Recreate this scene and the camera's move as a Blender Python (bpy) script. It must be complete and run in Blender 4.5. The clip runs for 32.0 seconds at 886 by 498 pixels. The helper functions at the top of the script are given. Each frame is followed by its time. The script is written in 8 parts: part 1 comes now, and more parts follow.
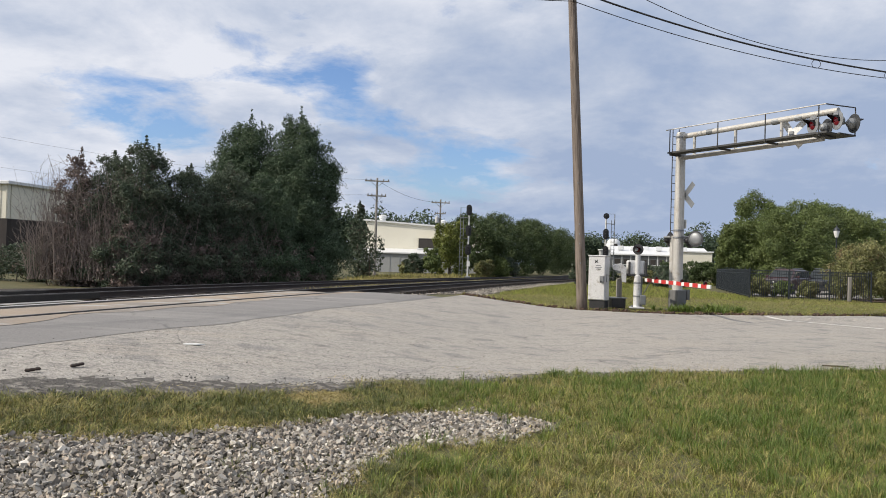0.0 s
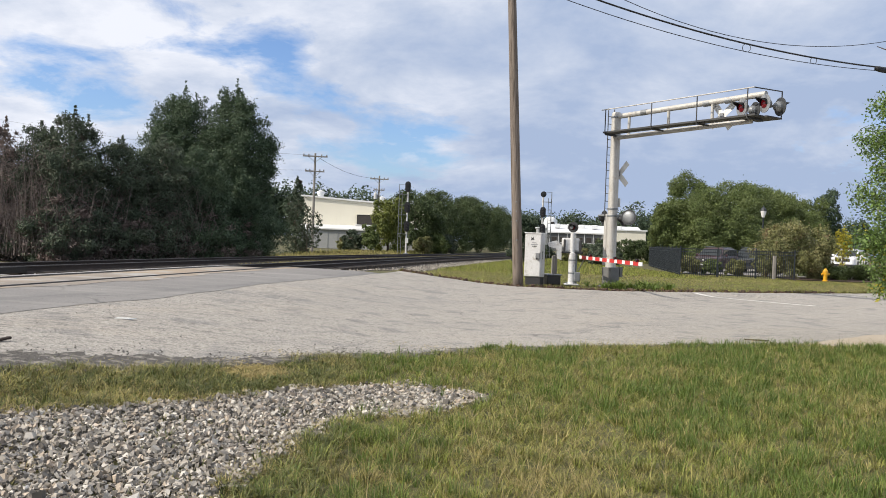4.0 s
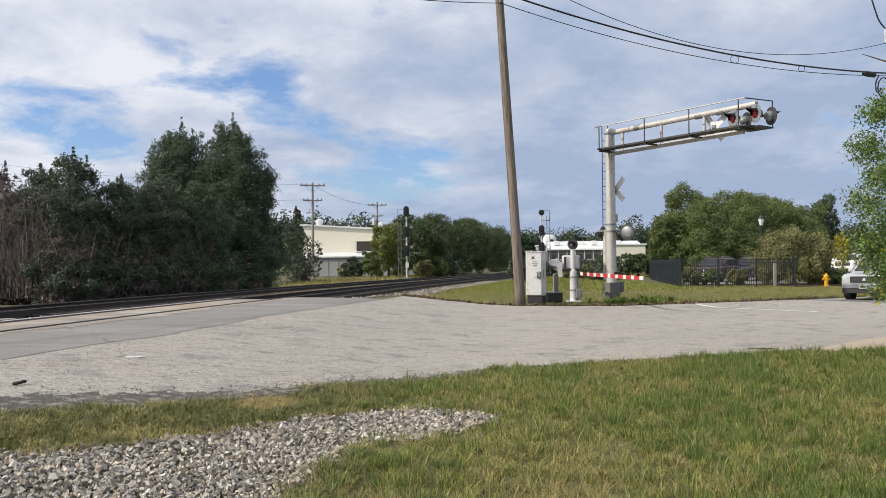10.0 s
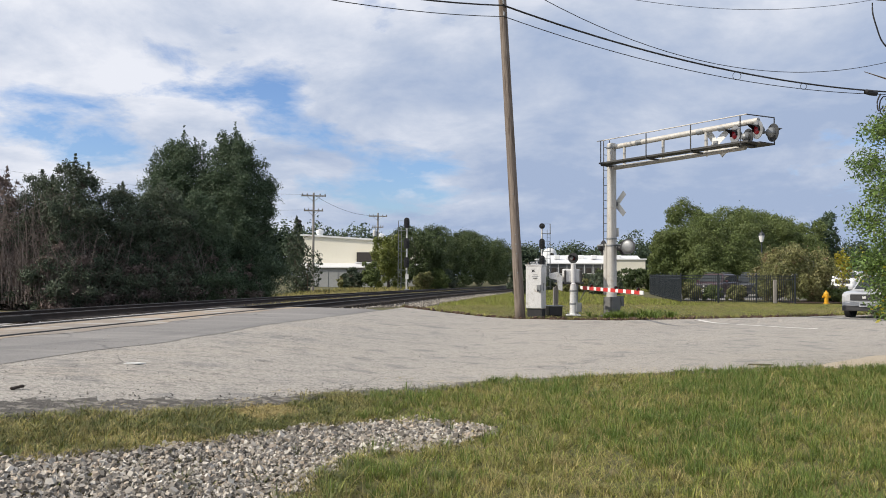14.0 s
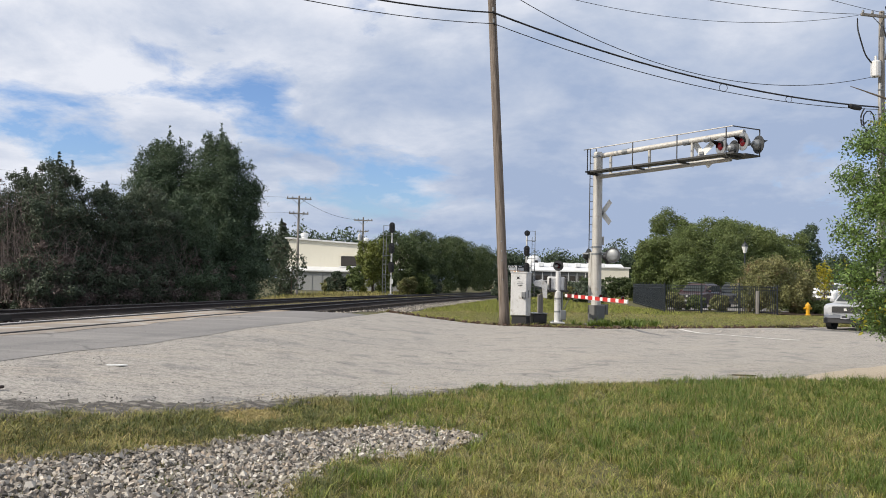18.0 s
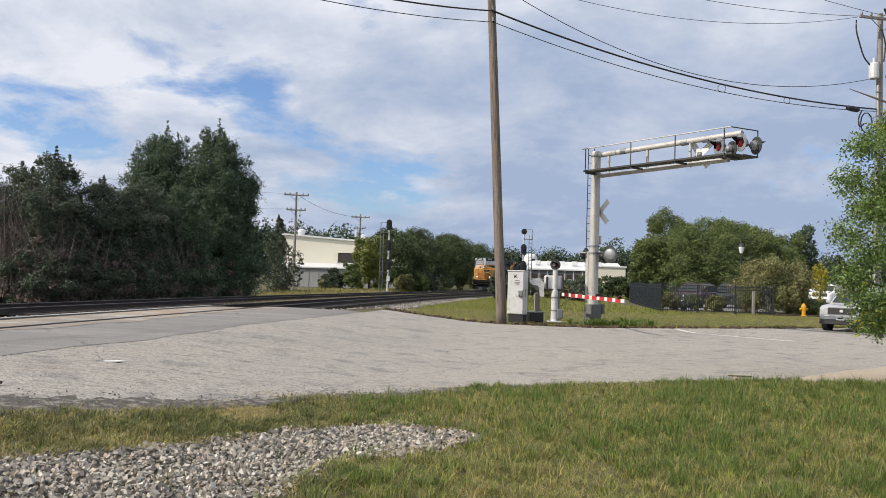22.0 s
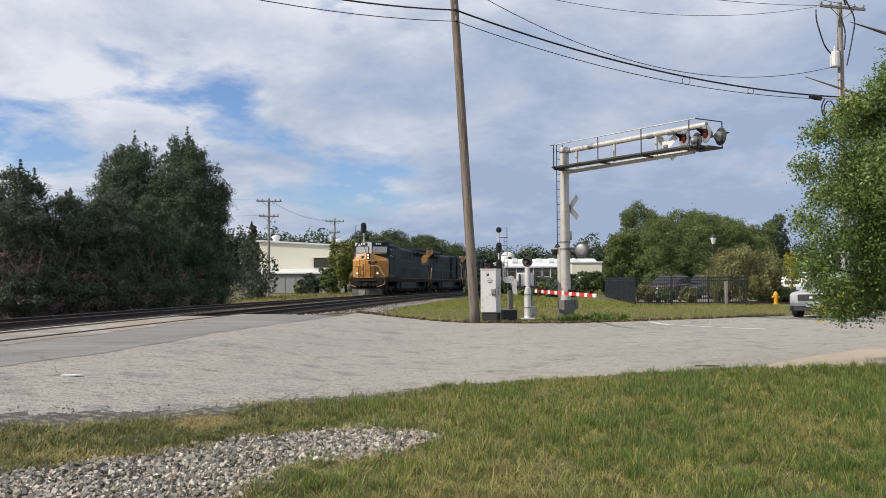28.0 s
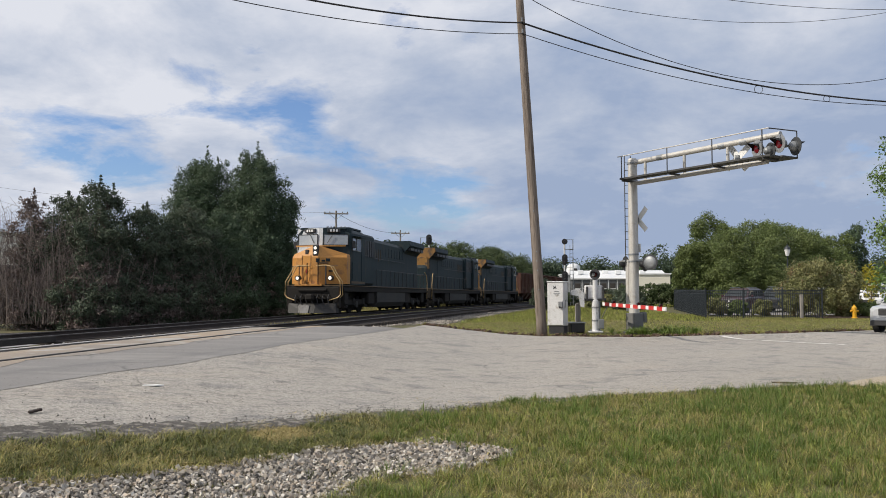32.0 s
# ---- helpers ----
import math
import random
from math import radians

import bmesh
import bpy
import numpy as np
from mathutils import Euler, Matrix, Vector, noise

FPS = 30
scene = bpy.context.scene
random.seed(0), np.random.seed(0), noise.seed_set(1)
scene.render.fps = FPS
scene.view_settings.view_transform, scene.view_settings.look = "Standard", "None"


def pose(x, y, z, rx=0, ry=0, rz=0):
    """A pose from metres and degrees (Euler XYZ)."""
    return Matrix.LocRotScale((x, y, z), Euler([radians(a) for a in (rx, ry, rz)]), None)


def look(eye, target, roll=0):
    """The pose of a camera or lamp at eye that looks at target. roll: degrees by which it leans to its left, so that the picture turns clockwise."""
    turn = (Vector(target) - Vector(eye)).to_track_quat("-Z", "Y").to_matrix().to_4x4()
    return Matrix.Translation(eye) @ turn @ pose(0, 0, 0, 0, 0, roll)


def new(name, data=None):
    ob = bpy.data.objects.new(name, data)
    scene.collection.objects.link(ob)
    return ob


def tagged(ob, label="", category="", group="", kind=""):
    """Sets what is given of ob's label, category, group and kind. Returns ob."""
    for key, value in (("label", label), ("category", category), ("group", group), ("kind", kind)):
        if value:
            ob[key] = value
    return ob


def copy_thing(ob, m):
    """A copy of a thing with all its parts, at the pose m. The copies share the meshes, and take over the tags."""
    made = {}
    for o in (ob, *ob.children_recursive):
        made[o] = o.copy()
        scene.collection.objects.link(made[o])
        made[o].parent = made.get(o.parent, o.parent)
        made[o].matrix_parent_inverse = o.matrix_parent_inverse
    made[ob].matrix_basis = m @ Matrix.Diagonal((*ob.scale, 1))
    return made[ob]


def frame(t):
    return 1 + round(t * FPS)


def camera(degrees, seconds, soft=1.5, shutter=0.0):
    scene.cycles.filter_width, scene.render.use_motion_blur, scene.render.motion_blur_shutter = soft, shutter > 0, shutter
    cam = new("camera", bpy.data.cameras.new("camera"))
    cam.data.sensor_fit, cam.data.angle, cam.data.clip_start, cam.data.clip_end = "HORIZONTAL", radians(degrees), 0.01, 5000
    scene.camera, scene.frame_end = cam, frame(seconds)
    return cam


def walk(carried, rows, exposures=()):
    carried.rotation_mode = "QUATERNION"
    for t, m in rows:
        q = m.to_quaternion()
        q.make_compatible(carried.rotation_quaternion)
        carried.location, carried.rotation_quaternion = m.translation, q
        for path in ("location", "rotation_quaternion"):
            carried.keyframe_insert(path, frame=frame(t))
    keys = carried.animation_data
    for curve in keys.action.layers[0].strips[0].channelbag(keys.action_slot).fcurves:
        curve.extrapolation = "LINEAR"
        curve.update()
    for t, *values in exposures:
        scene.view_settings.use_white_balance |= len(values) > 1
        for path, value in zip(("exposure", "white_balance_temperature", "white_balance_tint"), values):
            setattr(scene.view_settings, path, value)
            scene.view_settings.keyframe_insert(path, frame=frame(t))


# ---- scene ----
cam = camera(56.1, 32.0, soft=0.9)
PATH = [
    (0, (0.052, 0.267, 1.593), (-0.125, 2.259, 1.623), 1.8),
    (0.5, (0.046, 0.231, 1.58), (-0.151, 2.221, 1.609), 2.1),
    (1, (0.046, 0.265, 1.6), (-0.158, 2.254, 1.621), 1.9),
    (1.5, (0.051, 0.24, 1.607), (-0.161, 2.229, 1.628), 1.7),
    (2, (0.036, 0.222, 1.592), (-0.176, 2.211, 1.602), 1.7),
    (2.5, (0.049, 0.212, 1.58), (-0.157, 2.202, 1.581), 2.1),
    (3, (0.101, 0.187, 1.596), (-0.046, 2.181, 1.581), 2.4),
    (3.5, (0.094, 0.178, 1.57), (0.02, 2.176, 1.545), 2.4),
    (5.5, (0.077, 0.018, 1.582), (0.108, 2.018, 1.593), 1.6),
    (6, (0.05, -0.056, 1.582), (0.111, 1.943, 1.601), 1.8),
    (6.5, (0.012, -0.07, 1.593), (0.09, 1.928, 1.621), 1.9),
    (7, (0.009, -0.085, 1.575), (0.088, 1.913, 1.611), 1.5),
    (7.5, (0.005, -0.119, 1.593), (0.069, 1.879, 1.648), 1.1),
    (8, (0.019, -0.072, 1.598), (0.051, 1.927, 1.662), 0.9),
    (8.5, (0.035, -0.053, 1.582), (0.047, 1.946, 1.653), 0.6),
    (9, (0.033, -0.06, 1.585), (0.025, 1.939, 1.651), 0.2),
    (9.5, (0.059, -0.034, 1.609), (0.036, 1.966, 1.654), -0.3),
    (10, (0.062, -0.006, 1.598), (0.033, 1.993, 1.632), -0.5),
    (10.5, (0.046, -0.021, 1.591), (0.01, 1.979, 1.622), -0.5),
    (11, (0.049, -0.034, 1.565), (0.013, 1.965, 1.6), -0.4),
    (11.5, (0.041, -0.045, 1.578), (0.012, 1.954, 1.621), -0.4),
    (12, (0.033, -0.012, 1.598), (0.006, 1.988, 1.643), -0.4),
    (12.5, (0.052, -0.001, 1.594), (0.029, 1.999, 1.64), -0.4),
    (13, (0.04, -0.001, 1.571), (0.022, 1.999, 1.625), -0.1),
    (13.5, (0.056, -0.001, 1.573), (0.028, 1.998, 1.638), 0.3),
    (15.5, (-0.01, 0.051, 1.599), (-0.036, 2.051, 1.654), 0.5),
    (16, (0.016, 0.029, 1.585), (-0.009, 2.028, 1.646), 0.7),
    (16.5, (0.002, 0.066, 1.564), (-0.02, 2.065, 1.632), 1.0),
    (17, (0.024, 0.006, 1.579), (0.013, 2.004, 1.65), 1.1),
    (17.5, (0.001, 0.005, 1.574), (0.008, 2.004, 1.648), 1.2),
    (18, (0.007, 0.038, 1.587), (0.015, 2.036, 1.664), 1.3),
    (18.5, (-0.009, 0.053, 1.591), (-0.007, 2.051, 1.671), 1.4),
    (19, (-0.008, 0.04, 1.593), (-0.007, 2.039, 1.673), 1.5),
    (19.5, (0.004, 0.041, 1.583), (0.0, 2.039, 1.663), 1.9),
    (20, (-0.019, 0.029, 1.591), (-0.026, 2.027, 1.663), 2.1),
    (20.5, (-0.035, 0.03, 1.625), (-0.036, 2.029, 1.683), 2.0),
    (21, (-0.028, 0.046, 1.608), (-0.022, 2.045, 1.663), 1.8),
    (21.5, (-0.022, 0.063, 1.602), (-0.012, 2.062, 1.666), 1.5),
    (22, (-0.019, 0.023, 1.607), (-0.003, 2.022, 1.678), 1.8),
    (22.5, (-0.077, 0.009, 1.628), (-0.059, 2.008, 1.702), 2.3),
    (23, (-0.092, 0.009, 1.632), (-0.054, 2.007, 1.705), 2.0),
    (23.5, (-0.023, 0.035, 1.62), (0.038, 2.032, 1.702), 1.0),
    (24, (0.083, 0.111, 1.636), (0.136, 2.108, 1.731), 0.8),
    (24.5, (0.176, 0.135, 1.63), (0.223, 2.131, 1.739), 0.7),
    (25, (0.155, 0.107, 1.645), (0.2, 2.103, 1.756), 0.5),
    (25.5, (0.113, 0.103, 1.65), (0.158, 2.099, 1.756), 0.6),
    (26, (0.125, 0.078, 1.641), (0.183, 2.075, 1.734), 0.7),
    (26.5, (0.156, 0.073, 1.602), (0.217, 2.071, 1.678), 0.5),
    (28.5, (0.224, 0.096, 1.586), (0.29, 2.093, 1.66), -0.5),
    (29, (0.22, 0.12, 1.573), (0.277, 2.118, 1.649), -0.7),
    (29.5, (0.227, 0.131, 1.584), (0.276, 2.129, 1.663), -0.9),
    (30, (0.248, 0.123, 1.572), (0.285, 2.121, 1.655), -1.1),
    (30.5, (0.302, 0.133, 1.571), (0.308, 2.132, 1.653), -0.9),
    (31, (0.328, 0.118, 1.577), (0.303, 2.116, 1.664), -0.4),
    (31.5, (0.271, 0.068, 1.591), (0.215, 2.065, 1.69), 0.0),
    (32, (0.145, 0.038, 1.631), (0.06, 2.033, 1.733), -0.1),
]
walk(cam, [(t, look(eye, target, roll)) for t, eye, target, roll in PATH],
     exposures=((0, -0.06), (3, 0.08), (7, 0.14), (8, -0.02), (13, 0.0), (22, -0.03), (25, -0.08), (29, -0.11), (32, -0.17)))

# ---- light ----
SUN_TO = Vector((-0.742, -0.246, 0.58)).normalized()
sun = new("sun", bpy.data.lights.new("sun", "SUN"))
sun.data.energy, sun.data.angle, sun.data.color = 4.5, radians(0.6), (1.0, 0.915, 0.79)
sun.matrix_world = look((-40, -20, 60), Vector((-40, -20, 60)) - SUN_TO)
world = bpy.data.worlds.new("sky")
scene.world = world
world.use_nodes = True
wt = world.node_tree
wt.nodes.clear()


def wnode(kind, **sets):
    n = wt.nodes.new(kind)
    for key, value in sets.items():
        n.inputs[key.replace("_", " ")].default_value = value
    return n


def wmath(op, a, b=None):
    n = wt.nodes.new("ShaderNodeMath")
    n.operation = op
    for slot, v in ((0, a), (1, b)):
        if v is None:
            continue
        if isinstance(v, (int, float)):
            n.inputs[slot].default_value = v
        else:
            wt.links.new(v, n.inputs[slot])
    return n.outputs[0]


def wramp(value, stops):
    n = wt.nodes.new("ShaderNodeValToRGB")
    els = n.color_ramp.elements
    while len(els) < len(stops):
        els.new(0.5)
    for e, (at, c) in zip(els, stops):
        e.position, e.color = at, (*c, 1)
    wt.links.new(value, n.inputs[0])
    return n.outputs[0]


def wmix(fac, a, b):
    n = wt.nodes.new("ShaderNodeMix")
    n.data_type = "RGBA"
    wt.links.new(fac, n.inputs[0])
    for slot, v in ((6, a), (7, b)):
        if isinstance(v, tuple):
            n.inputs[slot].default_value = (*v, 1)
        else:
            wt.links.new(v, n.inputs[slot])
    return n.outputs[2]


sky = wt.nodes.new("ShaderNodeTexSky")
sky.sky_type, sky.sun_disc = "NISHITA", False
sky.sun_elevation = math.asin(SUN_TO.z)
sky.sun_rotation = math.atan2(SUN_TO.x, SUN_TO.y)
wco = wt.nodes.new("ShaderNodeTexCoord")
sep = wt.nodes.new("ShaderNodeSeparateXYZ")
wt.links.new(wco.outputs["Generated"], sep.inputs[0])
zup = wmath("ADD", wmath("MAXIMUM", sep.outputs[2], 0.0), 0.28)
flat = wt.nodes.new("ShaderNodeCombineXYZ")
wt.links.new(wmath("DIVIDE", sep.outputs[0], zup), flat.inputs[0])
wt.links.new(wmath("DIVIDE", sep.outputs[1], zup), flat.inputs[1])


def wnoise(scale, detail, rough, shift, dist=0.0, squash=(1, 1, 1)):
    m = wt.nodes.new("ShaderNodeMapping")
    m.inputs["Location"].default_value = shift
    m.inputs["Scale"].default_value = squash
    wt.links.new(flat.outputs[0], m.inputs[0])
    n = wt.nodes.new("ShaderNodeTexNoise")
    n.inputs["Scale"].default_value, n.inputs["Detail"].default_value = scale, detail
    n.inputs["Roughness"].default_value, n.inputs["Distortion"].default_value = rough, dist
    wt.links.new(m.outputs[0], n.inputs["Vector"])
    return n.outputs["Fac"]


big = wmath("ADD", wmath("MULTIPLY", wnoise(1.5, 9.0, 0.58, (3.1, 1.7, 0), 0.15), 0.50), wmath("MULTIPLY", wnoise(4.6, 9.0, 0.62, (1.3, 8.2, 0), 0.25), 0.50))
shade = wnoise(2.6, 8.0, 0.60, (7.3, 4.1, 0), 0.2)


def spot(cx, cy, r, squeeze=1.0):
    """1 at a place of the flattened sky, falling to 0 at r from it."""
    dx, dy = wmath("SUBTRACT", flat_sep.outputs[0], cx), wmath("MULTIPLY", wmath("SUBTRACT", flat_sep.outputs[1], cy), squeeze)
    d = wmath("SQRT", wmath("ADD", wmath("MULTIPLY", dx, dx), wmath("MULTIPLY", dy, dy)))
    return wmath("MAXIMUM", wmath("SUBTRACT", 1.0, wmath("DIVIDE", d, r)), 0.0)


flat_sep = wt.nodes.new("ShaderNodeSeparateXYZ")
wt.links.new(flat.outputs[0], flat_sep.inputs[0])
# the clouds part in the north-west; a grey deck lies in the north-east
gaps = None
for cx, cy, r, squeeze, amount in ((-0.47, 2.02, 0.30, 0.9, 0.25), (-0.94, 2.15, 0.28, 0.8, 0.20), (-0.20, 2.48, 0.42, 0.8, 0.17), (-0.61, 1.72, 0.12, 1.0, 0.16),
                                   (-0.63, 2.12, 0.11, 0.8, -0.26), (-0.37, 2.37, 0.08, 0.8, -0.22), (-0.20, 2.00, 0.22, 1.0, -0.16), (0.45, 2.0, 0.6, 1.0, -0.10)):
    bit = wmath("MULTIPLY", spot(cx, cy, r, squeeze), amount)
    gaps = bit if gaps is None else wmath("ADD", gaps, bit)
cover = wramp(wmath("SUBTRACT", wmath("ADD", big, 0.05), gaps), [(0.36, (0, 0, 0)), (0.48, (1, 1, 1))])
east = wramp(wmath("ADD", wmath("MULTIPLY", sep.outputs[0], 0.8), 0.55), [(0.0, (0, 0, 0)), (1.0, (1, 1, 1))])
high = wmath("MULTIPLY", sep.outputs[2], 0.75)
tone = wramp(wmath("ADD", wmath("ADD", shade, high), wmath("MULTIPLY", east, -0.40)), [(0.26, (4.0, 4.95, 6.9)), (0.44, (5.7, 6.4, 7.85)), (0.66, (8.75, 9.0, 9.8))])
skyblue = wt.nodes.new("ShaderNodeMix")
skyblue.data_type, skyblue.blend_type = "RGBA", "MULTIPLY"
skyblue.inputs[0].default_value = 1.0
wt.links.new(sky.outputs[0], skyblue.inputs[6])
skyblue.inputs[7].default_value = (1.05, 1.24, 1.62, 1)
bg = wt.nodes.new("ShaderNodeBackground")
bg.inputs["Strength"].default_value = 0.095
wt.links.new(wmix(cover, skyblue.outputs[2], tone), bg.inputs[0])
wout = wt.nodes.new("ShaderNodeOutputWorld")
wt.links.new(bg.outputs[0], wout.inputs[0])

# ---- materials ----
MATS = {}


def mat(name, c1, c2=None, rough=0.7, metal=0.0, scale=3.0, fine=40.0, bump=0.2, bump_scale=None, c3=None, spots=0.0, stretch=(1, 1, 1),
        alpha=None, emit=None, detail_mix=0.35, island=0.0, objvar=0.0, world_space=True, translucent=0.0, depth=0.02, coat=0.0):
    """A surface with two scales of variation: c1 to c2 in broad patches, fine grain, spots of c3, and a bump."""
    if name in MATS:
        return MATS[name]
    m = bpy.data.materials.new(name)
    m.use_nodes = True
    nt = m.node_tree
    nt.nodes.clear()
    link = nt.links.new

    def node(kind, **props):
        n = nt.nodes.new(kind)
        for k, v in props.items():
            n.inputs[k].default_value = v
        return n

    out = node("ShaderNodeOutputMaterial")
    b = node("ShaderNodeBsdfPrincipled")
    b.inputs["Roughness"].default_value, b.inputs["Metallic"].default_value = rough, metal
    b.inputs["Coat Weight"].default_value = coat
    c2 = c2 or tuple(v * 0.75 for v in c1)
    co = node("ShaderNodeTexCoord")
    mp = node("ShaderNodeMapping")
    mp.inputs["Scale"].default_value = stretch
    link(co.outputs["Object"], mp.inputs[0])

    def noise_node(s, d):
        n = node("ShaderNodeTexNoise")
        n.inputs["Scale"].default_value, n.inputs["Detail"].default_value = s, d
        link(mp.outputs[0], n.inputs["Vector"])
        return n.outputs["Fac"]

    def ramp(v, a, z):
        n = node("ShaderNodeMapRange")
        n.inputs["From Min"].default_value, n.inputs["From Max"].default_value = a, z
        link(v, n.inputs["Value"])
        return n.outputs[0]

    def mix(fac, a, z, mode="MIX"):
        n = nt.nodes.new("ShaderNodeMix")
        n.data_type, n.blend_type = "RGBA", mode
        for slot, v in ((0, fac), (6, a), (7, z)):
            if isinstance(v, tuple):
                n.inputs[slot].default_value = (*v, 1)
            elif isinstance(v, (int, float)):
                n.inputs[slot].default_value = v
            else:
                link(v, n.inputs[slot])
        return n.outputs[2]

    broad, grain = noise_node(scale, 4.0), noise_node(fine, 3.0)
    col = mix(ramp(broad, 0.35, 0.65), c1, c2)
    col = mix(detail_mix, col, mix(ramp(grain, 0.3, 0.7), tuple(v * 0.55 for v in c1), tuple(min(1, v * 1.35) for v in c2)))
    if c3:
        col = mix(ramp(noise_node(scale * 2.7, 5.0), 0.62 - spots * 0.25, 0.72 - spots * 0.2), col, c3)
    if island or objvar:
        rnd = node("ShaderNodeNewGeometry").outputs["Random Per Island"] if island else node("ShaderNodeObjectInfo").outputs["Random"]
        amount = island or objvar
        n = node("ShaderNodeMapRange")
        n.inputs["To Min"].default_value, n.inputs["To Max"].default_value = 1 - amount, 1 + amount
        link(rnd, n.inputs["Value"])
        hs = node("ShaderNodeHueSaturation")
        link(n.outputs[0], hs.inputs["Value"])
        link(col, hs.inputs["Color"])
        col = hs.outputs[0]
    link(col, b.inputs["Base Color"])
    if bump:
        bn = node("ShaderNodeBump")
        bn.inputs["Strength"].default_value, bn.inputs["Distance"].default_value = bump, depth
        link(noise_node(bump_scale or fine, 4.0), bn.inputs["Height"])
        link(bn.outputs[0], b.inputs["Normal"])
    if emit:
        b.inputs["Emission Color"].default_value, b.inputs["Emission Strength"].default_value = (*emit[0], 1), emit[1]
    if translucent:
        tr = node("ShaderNodeBsdfTranslucent")
        link(col, tr.inputs["Color"])
        ms = node("ShaderNodeMixShader")
        ms.inputs[0].default_value = translucent
        link(b.outputs[0], ms.inputs[1])
        link(tr.outputs[0], ms.inputs[2])
        link(ms.outputs[0], out.inputs[0])
    else:
        link(b.outputs[0], out.inputs[0])
    MATS[name] = m
    return m


DIRT = mat("dark_dirt", (0.125, 0.113, 0.10), (0.075, 0.069, 0.062), 0.95, scale=3.0, fine=55, bump=1.0, bump_scale=30, c3=(0.26, 0.24, 0.21), spots=0.45, detail_mix=0.7, depth=0.05)
DUST = mat("tan_dusty_paving", (0.36, 0.275, 0.19), (0.20, 0.185, 0.17), 0.95, scale=0.45, fine=22, bump=0.5, c3=(0.34, 0.33, 0.31), spots=0.25)
DRIVE = mat("beige_gravel_drive", (0.46, 0.385, 0.295), (0.40, 0.34, 0.265), 0.95, scale=0.8, fine=45, bump=0.6, detail_mix=0.6, depth=0.012)
RAILBED = mat("rusty_ballast", (0.036, 0.028, 0.024), (0.025, 0.021, 0.019), 0.95, scale=0.6, fine=14, bump=1.0, bump_scale=16, c3=(0.055, 0.045, 0.038), spots=0.25, depth=0.05)
GRASS_SOIL = mat("grass_soil", (0.066, 0.068, 0.022), (0.092, 0.084, 0.032), 0.95, scale=0.6, fine=30, bump=0.6, c3=(0.17, 0.125, 0.065), spots=0.12)
BLADE = mat("grass_blade", (0.165, 0.205, 0.032), (0.235, 0.245, 0.055), 0.55, scale=0.45, fine=3, bump=0, c3=(0.31, 0.26, 0.095), spots=0.25, island=0.8, translucent=0.22)
STRIPBLADE = mat("strip_blade", (0.095, 0.120, 0.030), (0.150, 0.160, 0.050), 0.6, scale=1.2, fine=3, bump=0, island=0.6, translucent=0.25)
BLADE_OLIVE = mat("olive_blade", (0.205, 0.205, 0.050), (0.285, 0.25, 0.085), 0.6, scale=0.5, fine=3, bump=0, island=0.8, translucent=0.22)
BLADE_DRY = mat("dry_blade", (0.50, 0.41, 0.20), (0.36, 0.30, 0.12), 0.7, scale=0.6, fine=3, bump=0, island=0.35, translucent=0.3)
WEED = mat("green_weed", (0.100, 0.165, 0.028), (0.150, 0.205, 0.042), 0.6, scale=1.0, fine=3, bump=0, island=0.35, translucent=0.35)
GREYLANE = mat("grey_lane_asphalt", (0.33, 0.325, 0.325), (0.25, 0.247, 0.25), 0.9, scale=0.5, fine=40, bump=0.5, c3=(0.42, 0.39, 0.35), spots=0.3, detail_mix=0.5, depth=0.012)
ROAD = mat("worn_asphalt", (0.42, 0.385, 0.335), (0.345, 0.322, 0.29), 0.9, scale=0.5, fine=55, bump=1.0, bump_scale=40, c3=(0.22, 0.212, 0.20), spots=0.25, detail_mix=0.8, depth=0.02)


